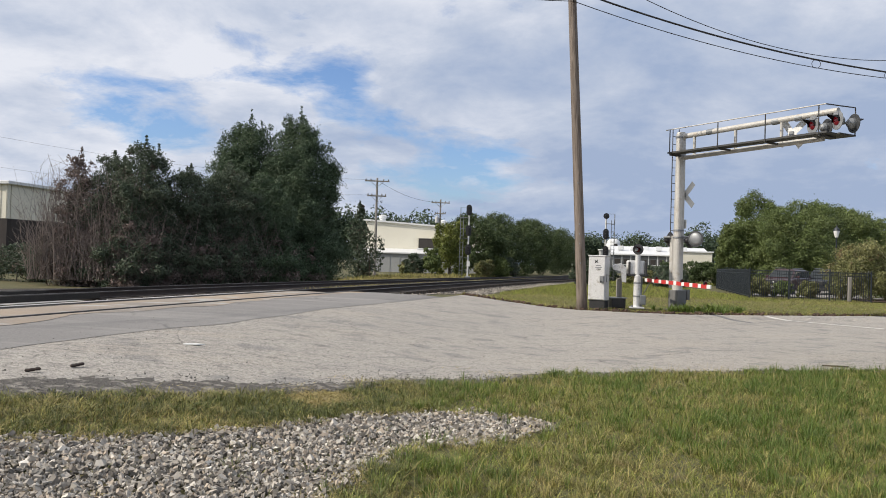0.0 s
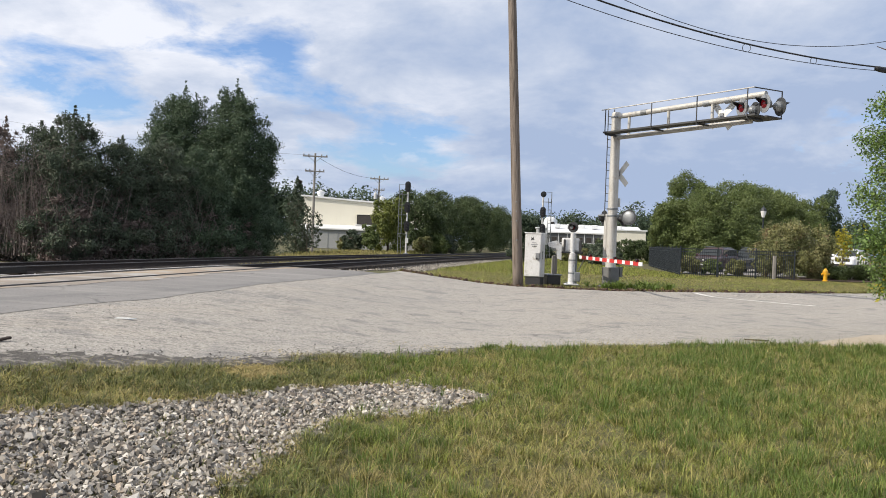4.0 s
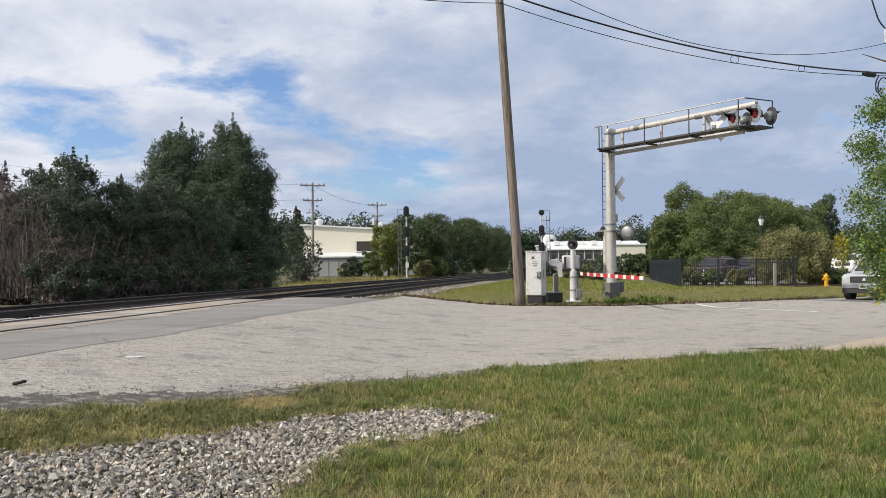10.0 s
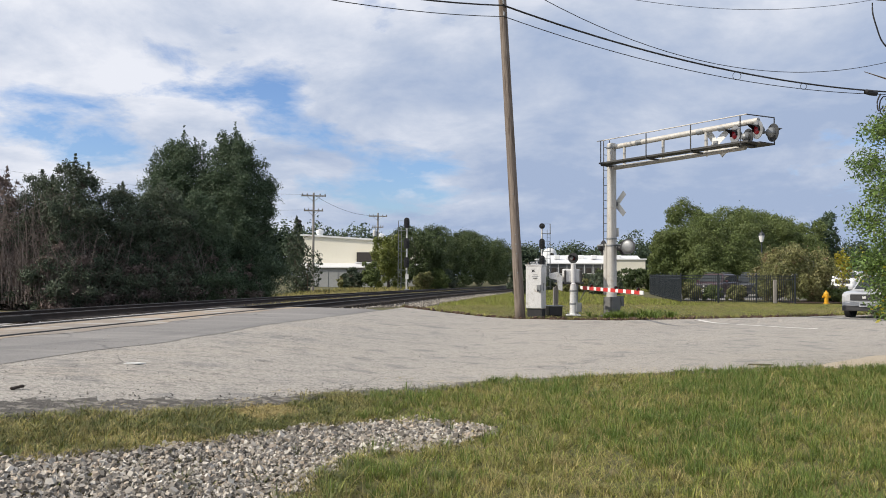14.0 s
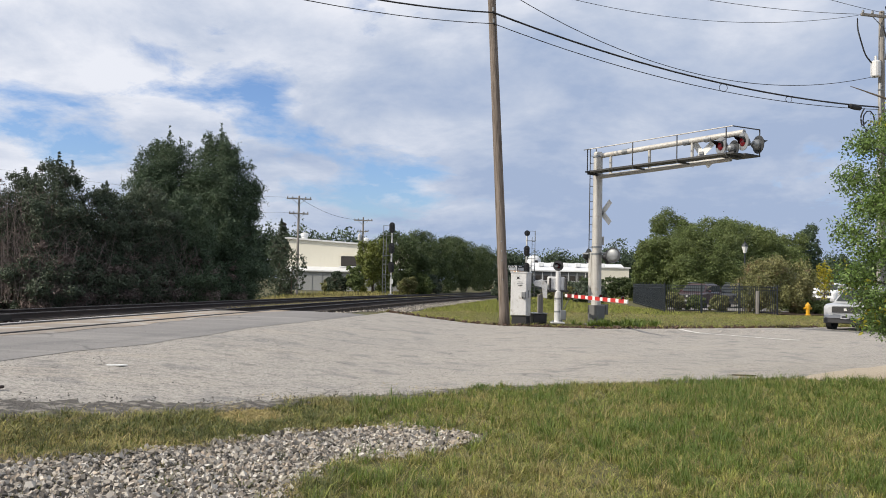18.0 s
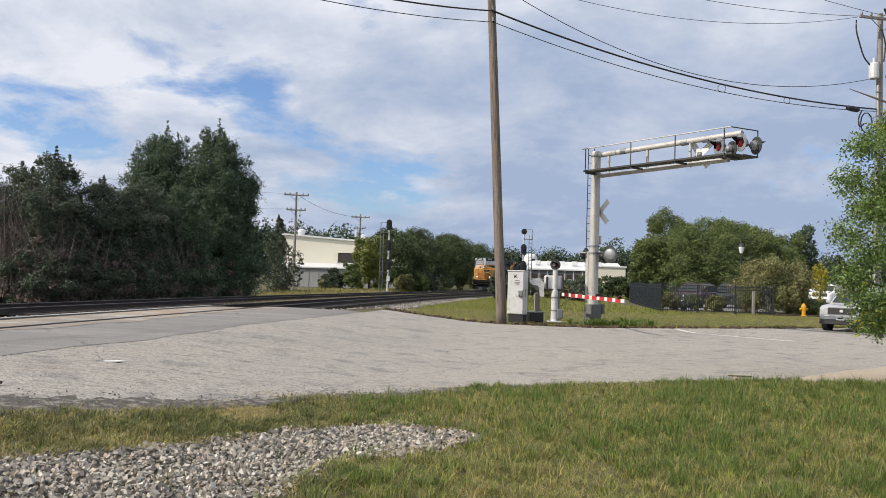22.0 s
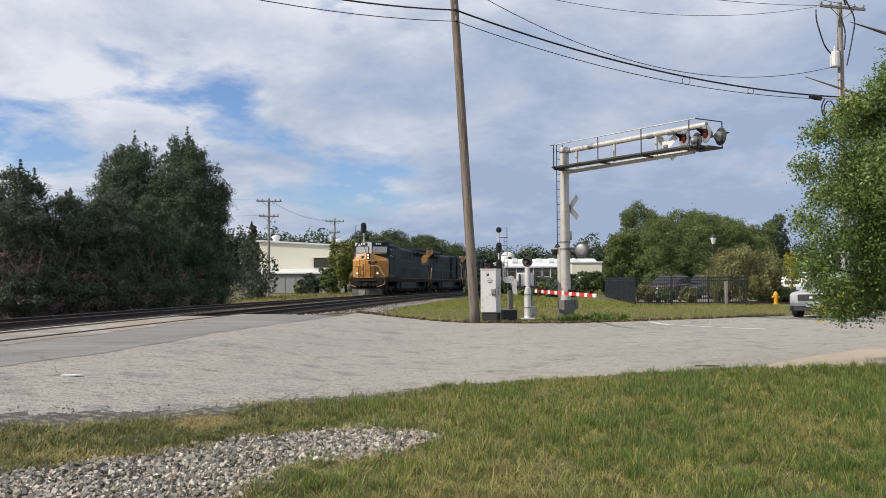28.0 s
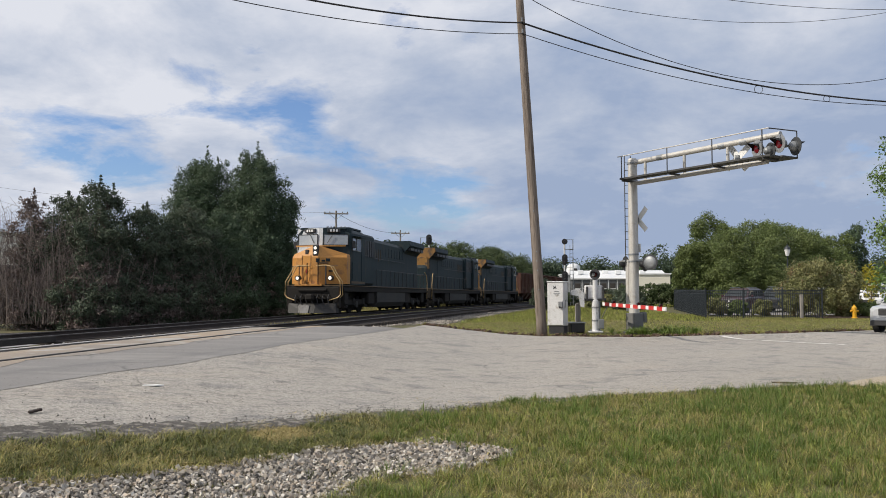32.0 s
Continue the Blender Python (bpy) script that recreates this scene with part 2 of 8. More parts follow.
def add_cracks(m, scale, width, amount, tint):
    """Dark jagged cracks over a material's colour, broken up by a broad noise."""
    nt = m.node_tree
    b = next(n for n in nt.nodes if n.bl_idname == "ShaderNodeBsdfPrincipled")
    old = b.inputs["Base Color"].links[0].from_socket
    co, warp, add = nt.nodes.new("ShaderNodeTexCoord"), nt.nodes.new("ShaderNodeTexNoise"), nt.nodes.new("ShaderNodeVectorMath")
    warp.inputs["Scale"].default_value, warp.inputs["Detail"].default_value = 2.2, 6.0
    sc = nt.nodes.new("ShaderNodeVectorMath")
    sc.operation = "SCALE"
    sc.inputs["Scale"].default_value = 0.45
    nt.links.new(co.outputs["Object"], warp.inputs["Vector"])
    nt.links.new(warp.outputs["Color"], sc.inputs[0])
    nt.links.new(co.outputs["Object"], add.inputs[0])
    nt.links.new(sc.outputs[0], add.inputs[1])
    vo = nt.nodes.new("ShaderNodeTexVoronoi")
    vo.feature = "DISTANCE_TO_EDGE"
    vo.inputs["Scale"].default_value = scale
    nt.links.new(add.outputs[0], vo.inputs["Vector"])
    mask = nt.nodes.new("ShaderNodeTexNoise")
    mask.inputs["Scale"].default_value, mask.inputs["Detail"].default_value = 0.6, 5.0
    nt.links.new(co.outputs["Object"], mask.inputs["Vector"])
    mr = nt.nodes.new("ShaderNodeMapRange")
    mr.inputs["From Min"].default_value, mr.inputs["From Max"].default_value = 0.46, 0.56
    mr.inputs["To Max"].default_value = amount
    nt.links.new(mask.outputs["Fac"], mr.inputs["Value"])
    edge = nt.nodes.new("ShaderNodeMapRange")
    edge.inputs["From Min"].default_value, edge.inputs["From Max"].default_value = width, 0.0
    nt.links.new(vo.outputs["Distance"], edge.inputs["Value"])
    mul = nt.nodes.new("ShaderNodeMath")
    mul.operation = "MULTIPLY"
    nt.links.new(edge.outputs[0], mul.inputs[0])
    nt.links.new(mr.outputs[0], mul.inputs[1])
    mx = nt.nodes.new("ShaderNodeMix")
    mx.data_type = "RGBA"
    mx.inputs[7].default_value = (*tint, 1)
    nt.links.new(mul.outputs[0], mx.inputs[0])
    nt.links.new(old, mx.inputs[6])
    nt.links.new(mx.outputs[2], b.inputs["Base Color"])


def add_streaks(m, angle, tint, amount, scale=(0.12, 1.6, 1.0), lo=0.50, hi=0.66):
    """Long stains along one direction, such as those that wheels leave."""
    nt = m.node_tree
    b = next(n for n in nt.nodes if n.bl_idname == "ShaderNodeBsdfPrincipled")
    old = b.inputs["Base Color"].links[0].from_socket
    co, turn, mp, no = (nt.nodes.new("ShaderNode" + k) for k in ("TexCoord", "Mapping", "Mapping", "TexNoise"))
    turn.inputs["Rotation"].default_value = (0, 0, radians(-angle))
    mp.inputs["Scale"].default_value = scale
    no.inputs["Scale"].default_value, no.inputs["Detail"].default_value, no.inputs["Roughness"].default_value = 1.0, 8.0, 0.68
    nt.links.new(co.outputs["Object"], turn.inputs[0])
    nt.links.new(turn.outputs[0], mp.inputs[0])
    nt.links.new(mp.outputs[0], no.inputs["Vector"])
    mr = nt.nodes.new("ShaderNodeMapRange")
    mr.inputs["From Min"].default_value, mr.inputs["From Max"].default_value, mr.inputs["To Max"].default_value = lo, hi, amount
    nt.links.new(no.outputs["Fac"], mr.inputs["Value"])
    mx = nt.nodes.new("ShaderNodeMix")
    mx.data_type = "RGBA"
    mx.inputs[7].default_value = (*tint, 1)
    nt.links.new(mr.outputs[0], mx.inputs[0])
    nt.links.new(old, mx.inputs[6])
    nt.links.new(mx.outputs[2], b.inputs["Base Color"])


add_streaks(ROAD, 33, (0.22, 0.212, 0.20), 0.32, (0.10, 0.9, 1.0))
add_streaks(ROAD, 20, (0.40, 0.35, 0.29), 0.5, (0.25, 0.9, 1.0), 0.52, 0.68)
# pits and coarse pale stones of the worn surface
add_streaks(ROAD, 8, (0.12, 0.115, 0.108), 0.55, (2.4, 6.0, 1.0), 0.55, 0.64)
add_streaks(ROAD, 18, (0.12, 0.115, 0.105), 0.6, (9.0, 15.0, 1.0), 0.53, 0.62)
add_streaks(ROAD, 0, (0.12, 0.115, 0.108), 0.65, (24.0, 24.0, 1.0), 0.52, 0.60)
add_streaks(ROAD, 40, (0.50, 0.47, 0.43), 0.7, (30.0, 30.0, 1.0), 0.55, 0.62)
add_cracks(ROAD, 0.33, 0.006, 0.8, (0.08, 0.075, 0.07))
ASPHALT = mat("dark_asphalt", (0.245, 0.234, 0.224), (0.185, 0.177, 0.171), 0.9, scale=0.4, fine=45, bump=0.7, detail_mix=0.6, depth=0.012)
STONE = mat("ballast_stone", (0.32, 0.288, 0.245), (0.20, 0.182, 0.158), 0.85, scale=20, fine=120, bump=0.3, island=0.75, depth=0.004)
STONE_PALE = mat("pale_stone", (0.50, 0.465, 0.41), (0.40, 0.375, 0.335), 0.85, scale=20, fine=120, bump=0.3, island=0.5, depth=0.004)
STONE_TAN = mat("tan_stone", (0.40, 0.33, 0.25), (0.33, 0.28, 0.23), 0.85, scale=20, fine=120, bump=0.3, island=0.35, depth=0.004)
RUST = mat("rusty_steel", (0.048, 0.033, 0.026), (0.030, 0.023, 0.020), 0.85, 0.0, scale=3, fine=30, bump=0.2)
RAILTOP = mat("worn_rail_head", (0.11, 0.10, 0.095), (0.08, 0.072, 0.065), 0.5, 0.6, scale=3, fine=30, bump=0.05)
TIE = mat("creosote_wood", (0.034, 0.027, 0.022), (0.024, 0.020, 0.017), 0.9, scale=2, fine=30, bump=0.5)
POLEWOOD = mat("weathered_pole", (0.25, 0.205, 0.17), (0.16, 0.132, 0.112), 0.9, scale=1.2, fine=14, stretch=(3, 3, 0.25), bump=0.7, bump_scale=10, c3=(0.11, 0.085, 0.065), spots=0.35, depth=0.03)
POLEGREY = mat("grey_pole", (0.32, 0.30, 0.27), (0.25, 0.23, 0.21), 0.9, scale=1.2, fine=14, stretch=(3, 3, 0.25), bump=0.6, depth=0.02)
ALU = mat("dull_aluminium", (0.54, 0.525, 0.49), (0.43, 0.415, 0.385), 0.55, 0.25, scale=1.5, fine=25, bump=0.05, c3=(0.40, 0.36, 0.31), spots=0.15)
SILVER = mat("silver_paint", (0.66, 0.66, 0.66), (0.56, 0.56, 0.555), 0.55, 0.15, scale=2.5, fine=30, bump=0.06, c3=(0.42, 0.40, 0.37), spots=0.15)
CABINET = mat("cabinet_grey", (0.17, 0.17, 0.165), (0.13, 0.13, 0.125), 0.6, 0.2, scale=3, fine=25, bump=0.05)
DISCDARK = mat("dark_grey_disc", (0.055, 0.058, 0.062), (0.04, 0.042, 0.046), 0.4, scale=6, fine=30, bump=0.05)
DISCGREY = mat("grey_disc", (0.30, 0.31, 0.32), (0.20, 0.21, 0.22), 0.35, 0.2, scale=6, fine=30, bump=0.05)
DARKSTEEL = mat("dark_steel", (0.075, 0.075, 0.075), (0.05, 0.05, 0.05), 0.6, 0.4, scale=3, fine=25, bump=0.05)
GALV = mat("galvanised_steel", (0.30, 0.31, 0.32), (0.22, 0.23, 0.235), 0.5, 0.6, scale=3, fine=25, bump=0.05)
BLACK = mat("black_paint", (0.018, 0.018, 0.02), (0.028, 0.028, 0.03), 0.5, scale=4, fine=40, bump=0.05)
FENCEBLK = mat("fence_paint", (0.014, 0.019, 0.024), (0.02, 0.026, 0.032), 0.5, scale=4, fine=40, bump=0.03)
RUBBER = mat("tyre_rubber", (0.022, 0.022, 0.022), (0.03, 0.03, 0.03), 0.85, scale=10, fine=60, bump=0.2)
WHITE = mat("white_paint", (0.76, 0.76, 0.75), (0.66, 0.66, 0.64), 0.5, scale=3, fine=30, bump=0.03)
RED = mat("red_reflective", (0.50, 0.035, 0.03), (0.42, 0.03, 0.028), 0.45, scale=3, fine=30, bump=0.02)
REDLENS = mat("red_lens", (0.07, 0.005, 0.008), (0.05, 0.004, 0.006), 0.12, scale=5, fine=30, bump=0.05)
REDLIT = mat("lit_red_lens", (0.10, 0.008, 0.012), (0.08, 0.008, 0.01), 0.2, scale=5, fine=30, bump=0, emit=((1.0, 0.03, 0.05), 0.06))
ROADPAINT = mat("road_marking", (0.72, 0.70, 0.66), (0.60, 0.58, 0.54), 0.85, scale=2.5, fine=20, bump=0.1, c3=(0.36, 0.34, 0.31), spots=0.3)
BARK = mat("bark", (0.12, 0.095, 0.075), (0.08, 0.065, 0.05), 0.95, scale=3, fine=20, bump=0.8, stretch=(2, 2, 0.4))
TWIG = mat("dead_twigs", (0.23, 0.185, 0.165), (0.16, 0.135, 0.12), 0.95, scale=2, fine=10, bump=0, island=0.3)
LEAFS = {
    "cedar": mat("cedar_leaf", (0.052, 0.088, 0.048), (0.080, 0.118, 0.060), 0.7, scale=0.5, fine=3, bump=0, island=0.4, translucent=0.12),
    "hedge": mat("hedge_leaf", (0.058, 0.086, 0.052), (0.078, 0.100, 0.060), 0.7, scale=0.5, fine=3, bump=0, island=0.4, c3=(0.10, 0.075, 0.055), spots=0.15, translucent=0.12),
    "brown": mat("withered_leaf", (0.225, 0.165, 0.145), (0.17, 0.135, 0.118), 0.8, scale=0.5, fine=3, bump=0, island=0.4, translucent=0.12),
    "wood": mat("woodland_leaf", (0.098, 0.140, 0.040), (0.138, 0.172, 0.052), 0.65, scale=0.4, fine=3, bump=0, island=0.4, translucent=0.2),
    # darker copy of the woodland leaf, with the trees' shade in its colour
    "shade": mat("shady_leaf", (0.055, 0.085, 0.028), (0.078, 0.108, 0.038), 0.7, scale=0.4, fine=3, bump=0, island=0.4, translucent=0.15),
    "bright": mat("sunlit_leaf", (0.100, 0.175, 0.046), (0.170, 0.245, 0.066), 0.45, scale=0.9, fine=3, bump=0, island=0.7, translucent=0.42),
    "olive": mat("olive_leaf", (0.155, 0.175, 0.060), (0.20, 0.19, 0.078), 0.65, scale=0.6, fine=3, bump=0, island=0.45, c3=(0.22, 0.15, 0.08), spots=0.15, translucent=0.2),
    "yellow": mat("yellow_leaf", (0.42, 0.36, 0.03), (0.30, 0.30, 0.04), 0.6, scale=0.6, fine=3, bump=0, island=0.4, translucent=0.3),
    "lime": mat("lime_leaf", (0.20, 0.22, 0.045), (0.14, 0.17, 0.04), 0.6, scale=0.6, fine=3, bump=0, island=0.4, translucent=0.25),
    "far": mat("far_leaf", (0.050, 0.080, 0.045), (0.070, 0.10, 0.055), 0.8, scale=0.1, fine=3, bump=0, island=0.35, translucent=0.1),
}
add_streaks(POLEWOOD, 0, (0.075, 0.058, 0.046), 0.7, (26.0, 26.0, 0.9), 0.50, 0.62)
add_streaks(POLEGREY, 0, (0.12, 0.105, 0.09), 0.6, (26.0, 26.0, 0.9), 0.50, 0.62)
add_cracks(ASPHALT, 0.4, 0.02, 0.6, (0.06, 0.06, 0.06))
add_streaks(ASPHALT, 33, (0.34, 0.325, 0.30), 0.5)
add_streaks(ASPHALT, 80, (0.125, 0.122, 0.122), 0.6, (0.10, 0.9, 1.0), 0.52, 0.64)
add_streaks(GREYLANE, 80, (0.45, 0.43, 0.40), 0.6, (0.12, 1.3, 1.0), 0.50, 0.62)
CREAM = mat("cream_siding", (0.74, 0.71, 0.60), (0.66, 0.63, 0.53), 0.6, scale=0.2, fine=10, bump=0.05)
GREYWALL = mat("grey_siding", (0.34, 0.35, 0.35), (0.28, 0.29, 0.29), 0.7, scale=0.2, fine=8, bump=0.05)
HALLGREY = mat("dark_grey_siding", (0.13, 0.135, 0.14), (0.10, 0.105, 0.11), 0.7, scale=0.2, fine=8, bump=0.05)
ROOFWHITE = mat("white_roof", (0.72, 0.73, 0.73), (0.62, 0.63, 0.63), 0.5, scale=0.2, fine=10, bump=0.05)
DARK = mat("dark_opening", (0.03, 0.027, 0.025), (0.045, 0.04, 0.036), 0.9, scale=0.5, fine=10, bump=0)
BRICKWALL = mat("brick_wall", (0.045, 0.036, 0.034), (0.032, 0.027, 0.026), 0.9, scale=1, fine=20, bump=0.4)
GLASS = mat("car_glass", (0.02, 0.024, 0.026), (0.025, 0.03, 0.032), 0.05, scale=2, fine=20, bump=0)
LAMPGLASS = mat("lamp_glass", (0.66, 0.67, 0.66), (0.52, 0.53, 0.52), 0.08, 0.3, scale=9, fine=40, bump=0.1)
YELLOWPAINT = mat("hydrant_yellow", (0.68, 0.36, 0.012), (0.58, 0.30, 0.012), 0.5, scale=6, fine=40, bump=0.1)
MULCH = mat("mulch", (0.10, 0.062, 0.042), (0.075, 0.048, 0.034), 0.95, scale=1, fine=20, bump=1.0, depth=0.05)
WIRE = mat("black_cable", (0.012, 0.012, 0.013), (0.018, 0.018, 0.02), 0.6, scale=4, fine=30, bump=0)

# ---- building helpers ----


def link_mesh(name, bm, material, smooth=False):
    me = bpy.data.meshes.new(name)
    bm.normal_update()
    bm.to_mesh(me)
    bm.free()
    me.materials.append(material)
    if smooth:
        me.polygons.foreach_set("use_smooth", [True] * len(me.polygons))
    return new(name, me)


def thing(name, m, label, category, group="", kind=""):
    ob = new(name)
    ob.empty_display_size = 0.2
    ob.matrix_basis = m
    return tagged(ob, label, category, group, kind)


def part(name, bm, material, parent, label="", smooth=False, m=None):
    ob = link_mesh(name, bm, material, smooth)
    ob.parent = parent
    if m is not None:
        ob.matrix_basis = m
    return tagged(ob, label)


def solid(name, bm, material, label, category, kind="", group="", m=None, smooth=False):
    ob = link_mesh(name, bm, material, smooth)
    if m is not None:
        ob.matrix_basis = m
    return tagged(ob, label, category, group, kind)


def box(bm, c, s, bevel=0.0, m=None):
    """A box of size s round c, with bevelled edges."""
    r = bmesh.ops.create_cube(bm, size=1.0)["verts"]
    mm = Matrix.Translation(c) @ Matrix.Diagonal((*s, 1))
    bmesh.ops.transform(bm, matrix=(m @ mm) if m is not None else mm, verts=r)
    if bevel:
        es = list({e for v in r for e in v.link_edges})
        bmesh.ops.bevel(bm, geom=es, offset=bevel, segments=1, affect="EDGES")
    return bm


def tube(bm, a, b, r0, r1=None, seg=12, caps=True):
    """A round bar from a to b."""
    a, b = Vector(a), Vector(b)
    d = b - a
    q = d.to_track_quat("Z", "Y").to_matrix().to_4x4()
    r1 = r0 if r1 is None else r1
    ring = []
    for p, r in ((a, r0), (b, r1)):
        ring.append([bm.verts.new(p + (q @ Vector((r * math.cos(2 * math.pi * k / seg), r * math.sin(2 * math.pi * k / seg), 0)))) for k in range(seg)])
    for k in range(seg):
        bm.faces.new((ring[0][k], ring[0][(k + 1) % seg], ring[1][(k + 1) % seg], ring[1][k]))
    if caps:
        bm.faces.new(ring[0][::-1])
        bm.faces.new(ring[1])
    return bm


def path_tube(bm, pts, r, seg=8):
    for a, b in zip(pts[:-1], pts[1:]):
        tube(bm, a, b, r, r, seg)
    return bm


def hose(bm, pts, r, seg=8):
    """One unbroken round tube along the points."""
    rings = []
    for k, p in enumerate(pts):
        d = (pts[min(k + 1, len(pts) - 1)] - pts[max(k - 1, 0)]).normalized()
        q = d.to_track_quat("Z", "Y").to_matrix()
        rings.append([bm.verts.new(p + q @ Vector((r * math.cos(6.2832 * j / seg), r * math.sin(6.2832 * j / seg), 0))) for j in range(seg)])
    for a, b in zip(rings[:-1], rings[1:]):
        for j in range(seg):
            bm.faces.new((a[j], a[(j + 1) % seg], b[(j + 1) % seg], b[j]))
    bm.faces.new(rings[0][::-1])
    bm.faces.new(rings[-1])
    return bm


def prism(bm, outline, axis, lo, hi):
    """An outline of (u, v) pairs pushed along an axis: 'x' (u=y, v=z), 'y' (u=x, v=z) or 'z' (u=x, v=y)."""
    def put(u, v, w):
        return {"x": (w, u, v), "y": (u, w, v), "z": (u, v, w)}[axis]
    a = [bm.verts.new(put(u, v, lo)) for u, v in outline]
    b = [bm.verts.new(put(u, v, hi)) for u, v in outline]
    n = len(outline)
    fs = [bm.faces.new(a), bm.faces.new(b[::-1])]
    for k in range(n):
        fs.append(bm.faces.new((a[k], b[k], b[(k + 1) % n], a[(k + 1) % n])))
    bmesh.ops.recalc_face_normals(bm, faces=fs)
    return bm


def lathe(bm, profile, seg=16, m=None):
    """A turned body from (radius, height) pairs."""
    rings = []
    for r, z in profile:
        rings.append([bm.verts.new((r * math.cos(2 * math.pi * k / seg), r * math.sin(2 * math.pi * k / seg), z)) for k in range(seg)])
    for a, b in zip(rings[:-1], rings[1:]):
        for k in range(seg):
            bm.faces.new((a[k], a[(k + 1) % seg], b[(k + 1) % seg], b[k]))
    bm.faces.new(rings[0][::-1])
    bm.faces.new(rings[-1])
    if m is not None:
        bmesh.ops.transform(bm, matrix=m, verts=[v for r in rings for v in r])
    return bm


def B():
    return bmesh.new()


def smooth01(a, b, v):
    t = min(1.0, max(0.0, (v - a) / (b - a)))
    return t * t * (3 - 2 * t)


# ---- the lie of the land ----
SPACING = 4.15


BEND_Y = 105.0
_slopes = ((105, 0.239), (115, 0.25), (125, 0.25), (140, 0.21), (160, 0.14), (180, 0.11), (200, 0.05), (500, 0.01))
BEND_YS, BEND_XS = [BEND_Y], [-13.2 + 0.077 * BEND_Y + 0.00077 * BEND_Y ** 2]
while BEND_YS[-1] < 460:
    BEND_XS.append(BEND_XS[-1] + np.interp(BEND_YS[-1] + 0.5, [q[0] for q in _slopes], [q[1] for q in _slopes]))
    BEND_YS.append(BEND_YS[-1] + 1.0)


def far_track(y):
    """x of the far track's centre line: nearly straight, then a slight S bend."""
    if y <= BEND_Y:
        return -13.2 + 0.077 * y + 0.00077 * y * y
    return float(np.interp(y, BEND_YS, BEND_XS))


def rail_z(y):
    return 0.52 - 0.0056 * max(-26.0, y - 26) if y < 104 else 0.083


def near_track(y):
    dx = (far_track(y + 1) - far_track(y - 1)) / 2
    return far_track(y) + SPACING * math.sqrt(1 + dx * dx)


EDGE_X = (-9.0, -6.0, -4.4, -3.6, -2.75, -2.0, -1.35, -0.86, 0.65, 2.5, 3.5, 5.7, 8.5, 13.0, 40.0, 120.0)
EDGE_Y = (2.0, 5.2, 7.0, 7.75, 8.45, 9.5, 10.55, 10.95, 12.5, 13.4, 13.75, 14.7, 15.0, 15.6, 31.0, 84.0)


def near_edge(x):
    """y of the road's edge on the grass side."""
    base = float(np.interp(x, EDGE_X, EDGE_Y))
    return base + 0.10 * noise.noise((x * 1.1, 5.0, 0)) + 0.05 * noise.noise((x * 4.0, 1.0, 0))


def far_edge(x):
    """y of the road's far edge."""
    if x < 6:
        base = 30.0 + 0.055 * (6 - x) ** 1.75
    else:
        base = 30.0 + 0.44 * (x - 6) + 0.004 * (x - 6) ** 2
    return base + 0.12 * noise.noise((x * 0.8, 9.0, 0)) + 0.04 * noise.noise((x * 4.0, 2.0, 0))


def ground_z(x, y):
    """Height of the bare ground: nearly level, and up a low bank to the tracks."""
    away = x - near_track(min(max(y, 0), 150))
    top = min(rail_z(max(y, 0)), 0.52) - 0.03
    crown = max(0.0, rail_z(max(y, 0)) - 0.52)
    if y > 31:
        top -= 0.35 * smooth01(31, 39, y)
    up = top * (1 - smooth01(1.6, 8.6, away)) * (1 - smooth01(1.9, 5.5, -away - SPACING)) + crown * (1 - smooth01(0.95, 2.7, away)) * (1 - smooth01(1.9, 5.5, -away - SPACING))
    up -= 0.40 * smooth01(27.7, 29.6, y) * (1 - smooth01(31, 39, y)) * (1 - smooth01(1.5, 3.2, away)) * (1 - smooth01(2.0, 4.0, -away - SPACING))
    up -= 0.32 * smooth01(2.4, 6.0, -away - SPACING) * (1 - smooth01(62, 80, y)) * smooth01(20, 27, y)
    up -= 0.20 * smooth01(1.0, 2.9, -away) * (1 - smooth01(3.5, 6, -away - SPACING)) * (1 - smooth01(31, 39, y))
    if 3 < x < 14 and 16 < y < 31:
        up -= 0.09 * smooth01(3, 6, x) * smooth01(16, 21, y) * (1 - smooth01(11, 14, x)) * smooth01(0.3, 1.6, far_edge(x) - y)
    if x > 20 and y > 52:
        up += 0.32 * smooth01(52, 62, y) * smooth01(22, 27, x)
    return up * (1 - smooth01(150, 220, y)) + 0.10 * smooth01(33, 44, y) * smooth01(3, 8, x)


def sheet(name, us, vs, fn, material, label, category, lift=0.0, kind="structure", thick=0.0, wob=0.0):
    """A sheet over the land; fn(u, v) gives x, y."""
    verts, faces = [], []
    for u in us:
        for v in vs:
            x, y = fn(u, v)
            verts.append((x, y, ground_z(x, y) + (lift(u, v) if callable(lift) else lift) + wob * noise.noise((x * 0.7, y * 0.7, 3))))
    n = len(vs)
    for i in range(len(us) - 1):
        for j in range(n - 1):
            faces.append((i * n + j, (i + 1) * n + j, (i + 1) * n + j + 1, i * n + j + 1))
    me = bpy.data.meshes.new(name)
    me.from_pydata(verts, [], faces)
    me.update()
    me.materials.append(material)
    ob = new(name, me)
    if me.polygons[0].normal.z < 0:
        me.flip_normals()
    return tagged(ob, label, category, "", kind)


def steps(a, b, n):
    return [a + (b - a) * k / n for k in range(n + 1)]


xs = [-1500, -600, -250, -120, -70] + steps(-45, 45, 90) + [70, 120, 250, 600, 1500]
ys = [-900, -300, -100, -40] + steps(-15, 110, 125) + steps(115, 170, 11) + [200, 260, 400, 900, 2500]
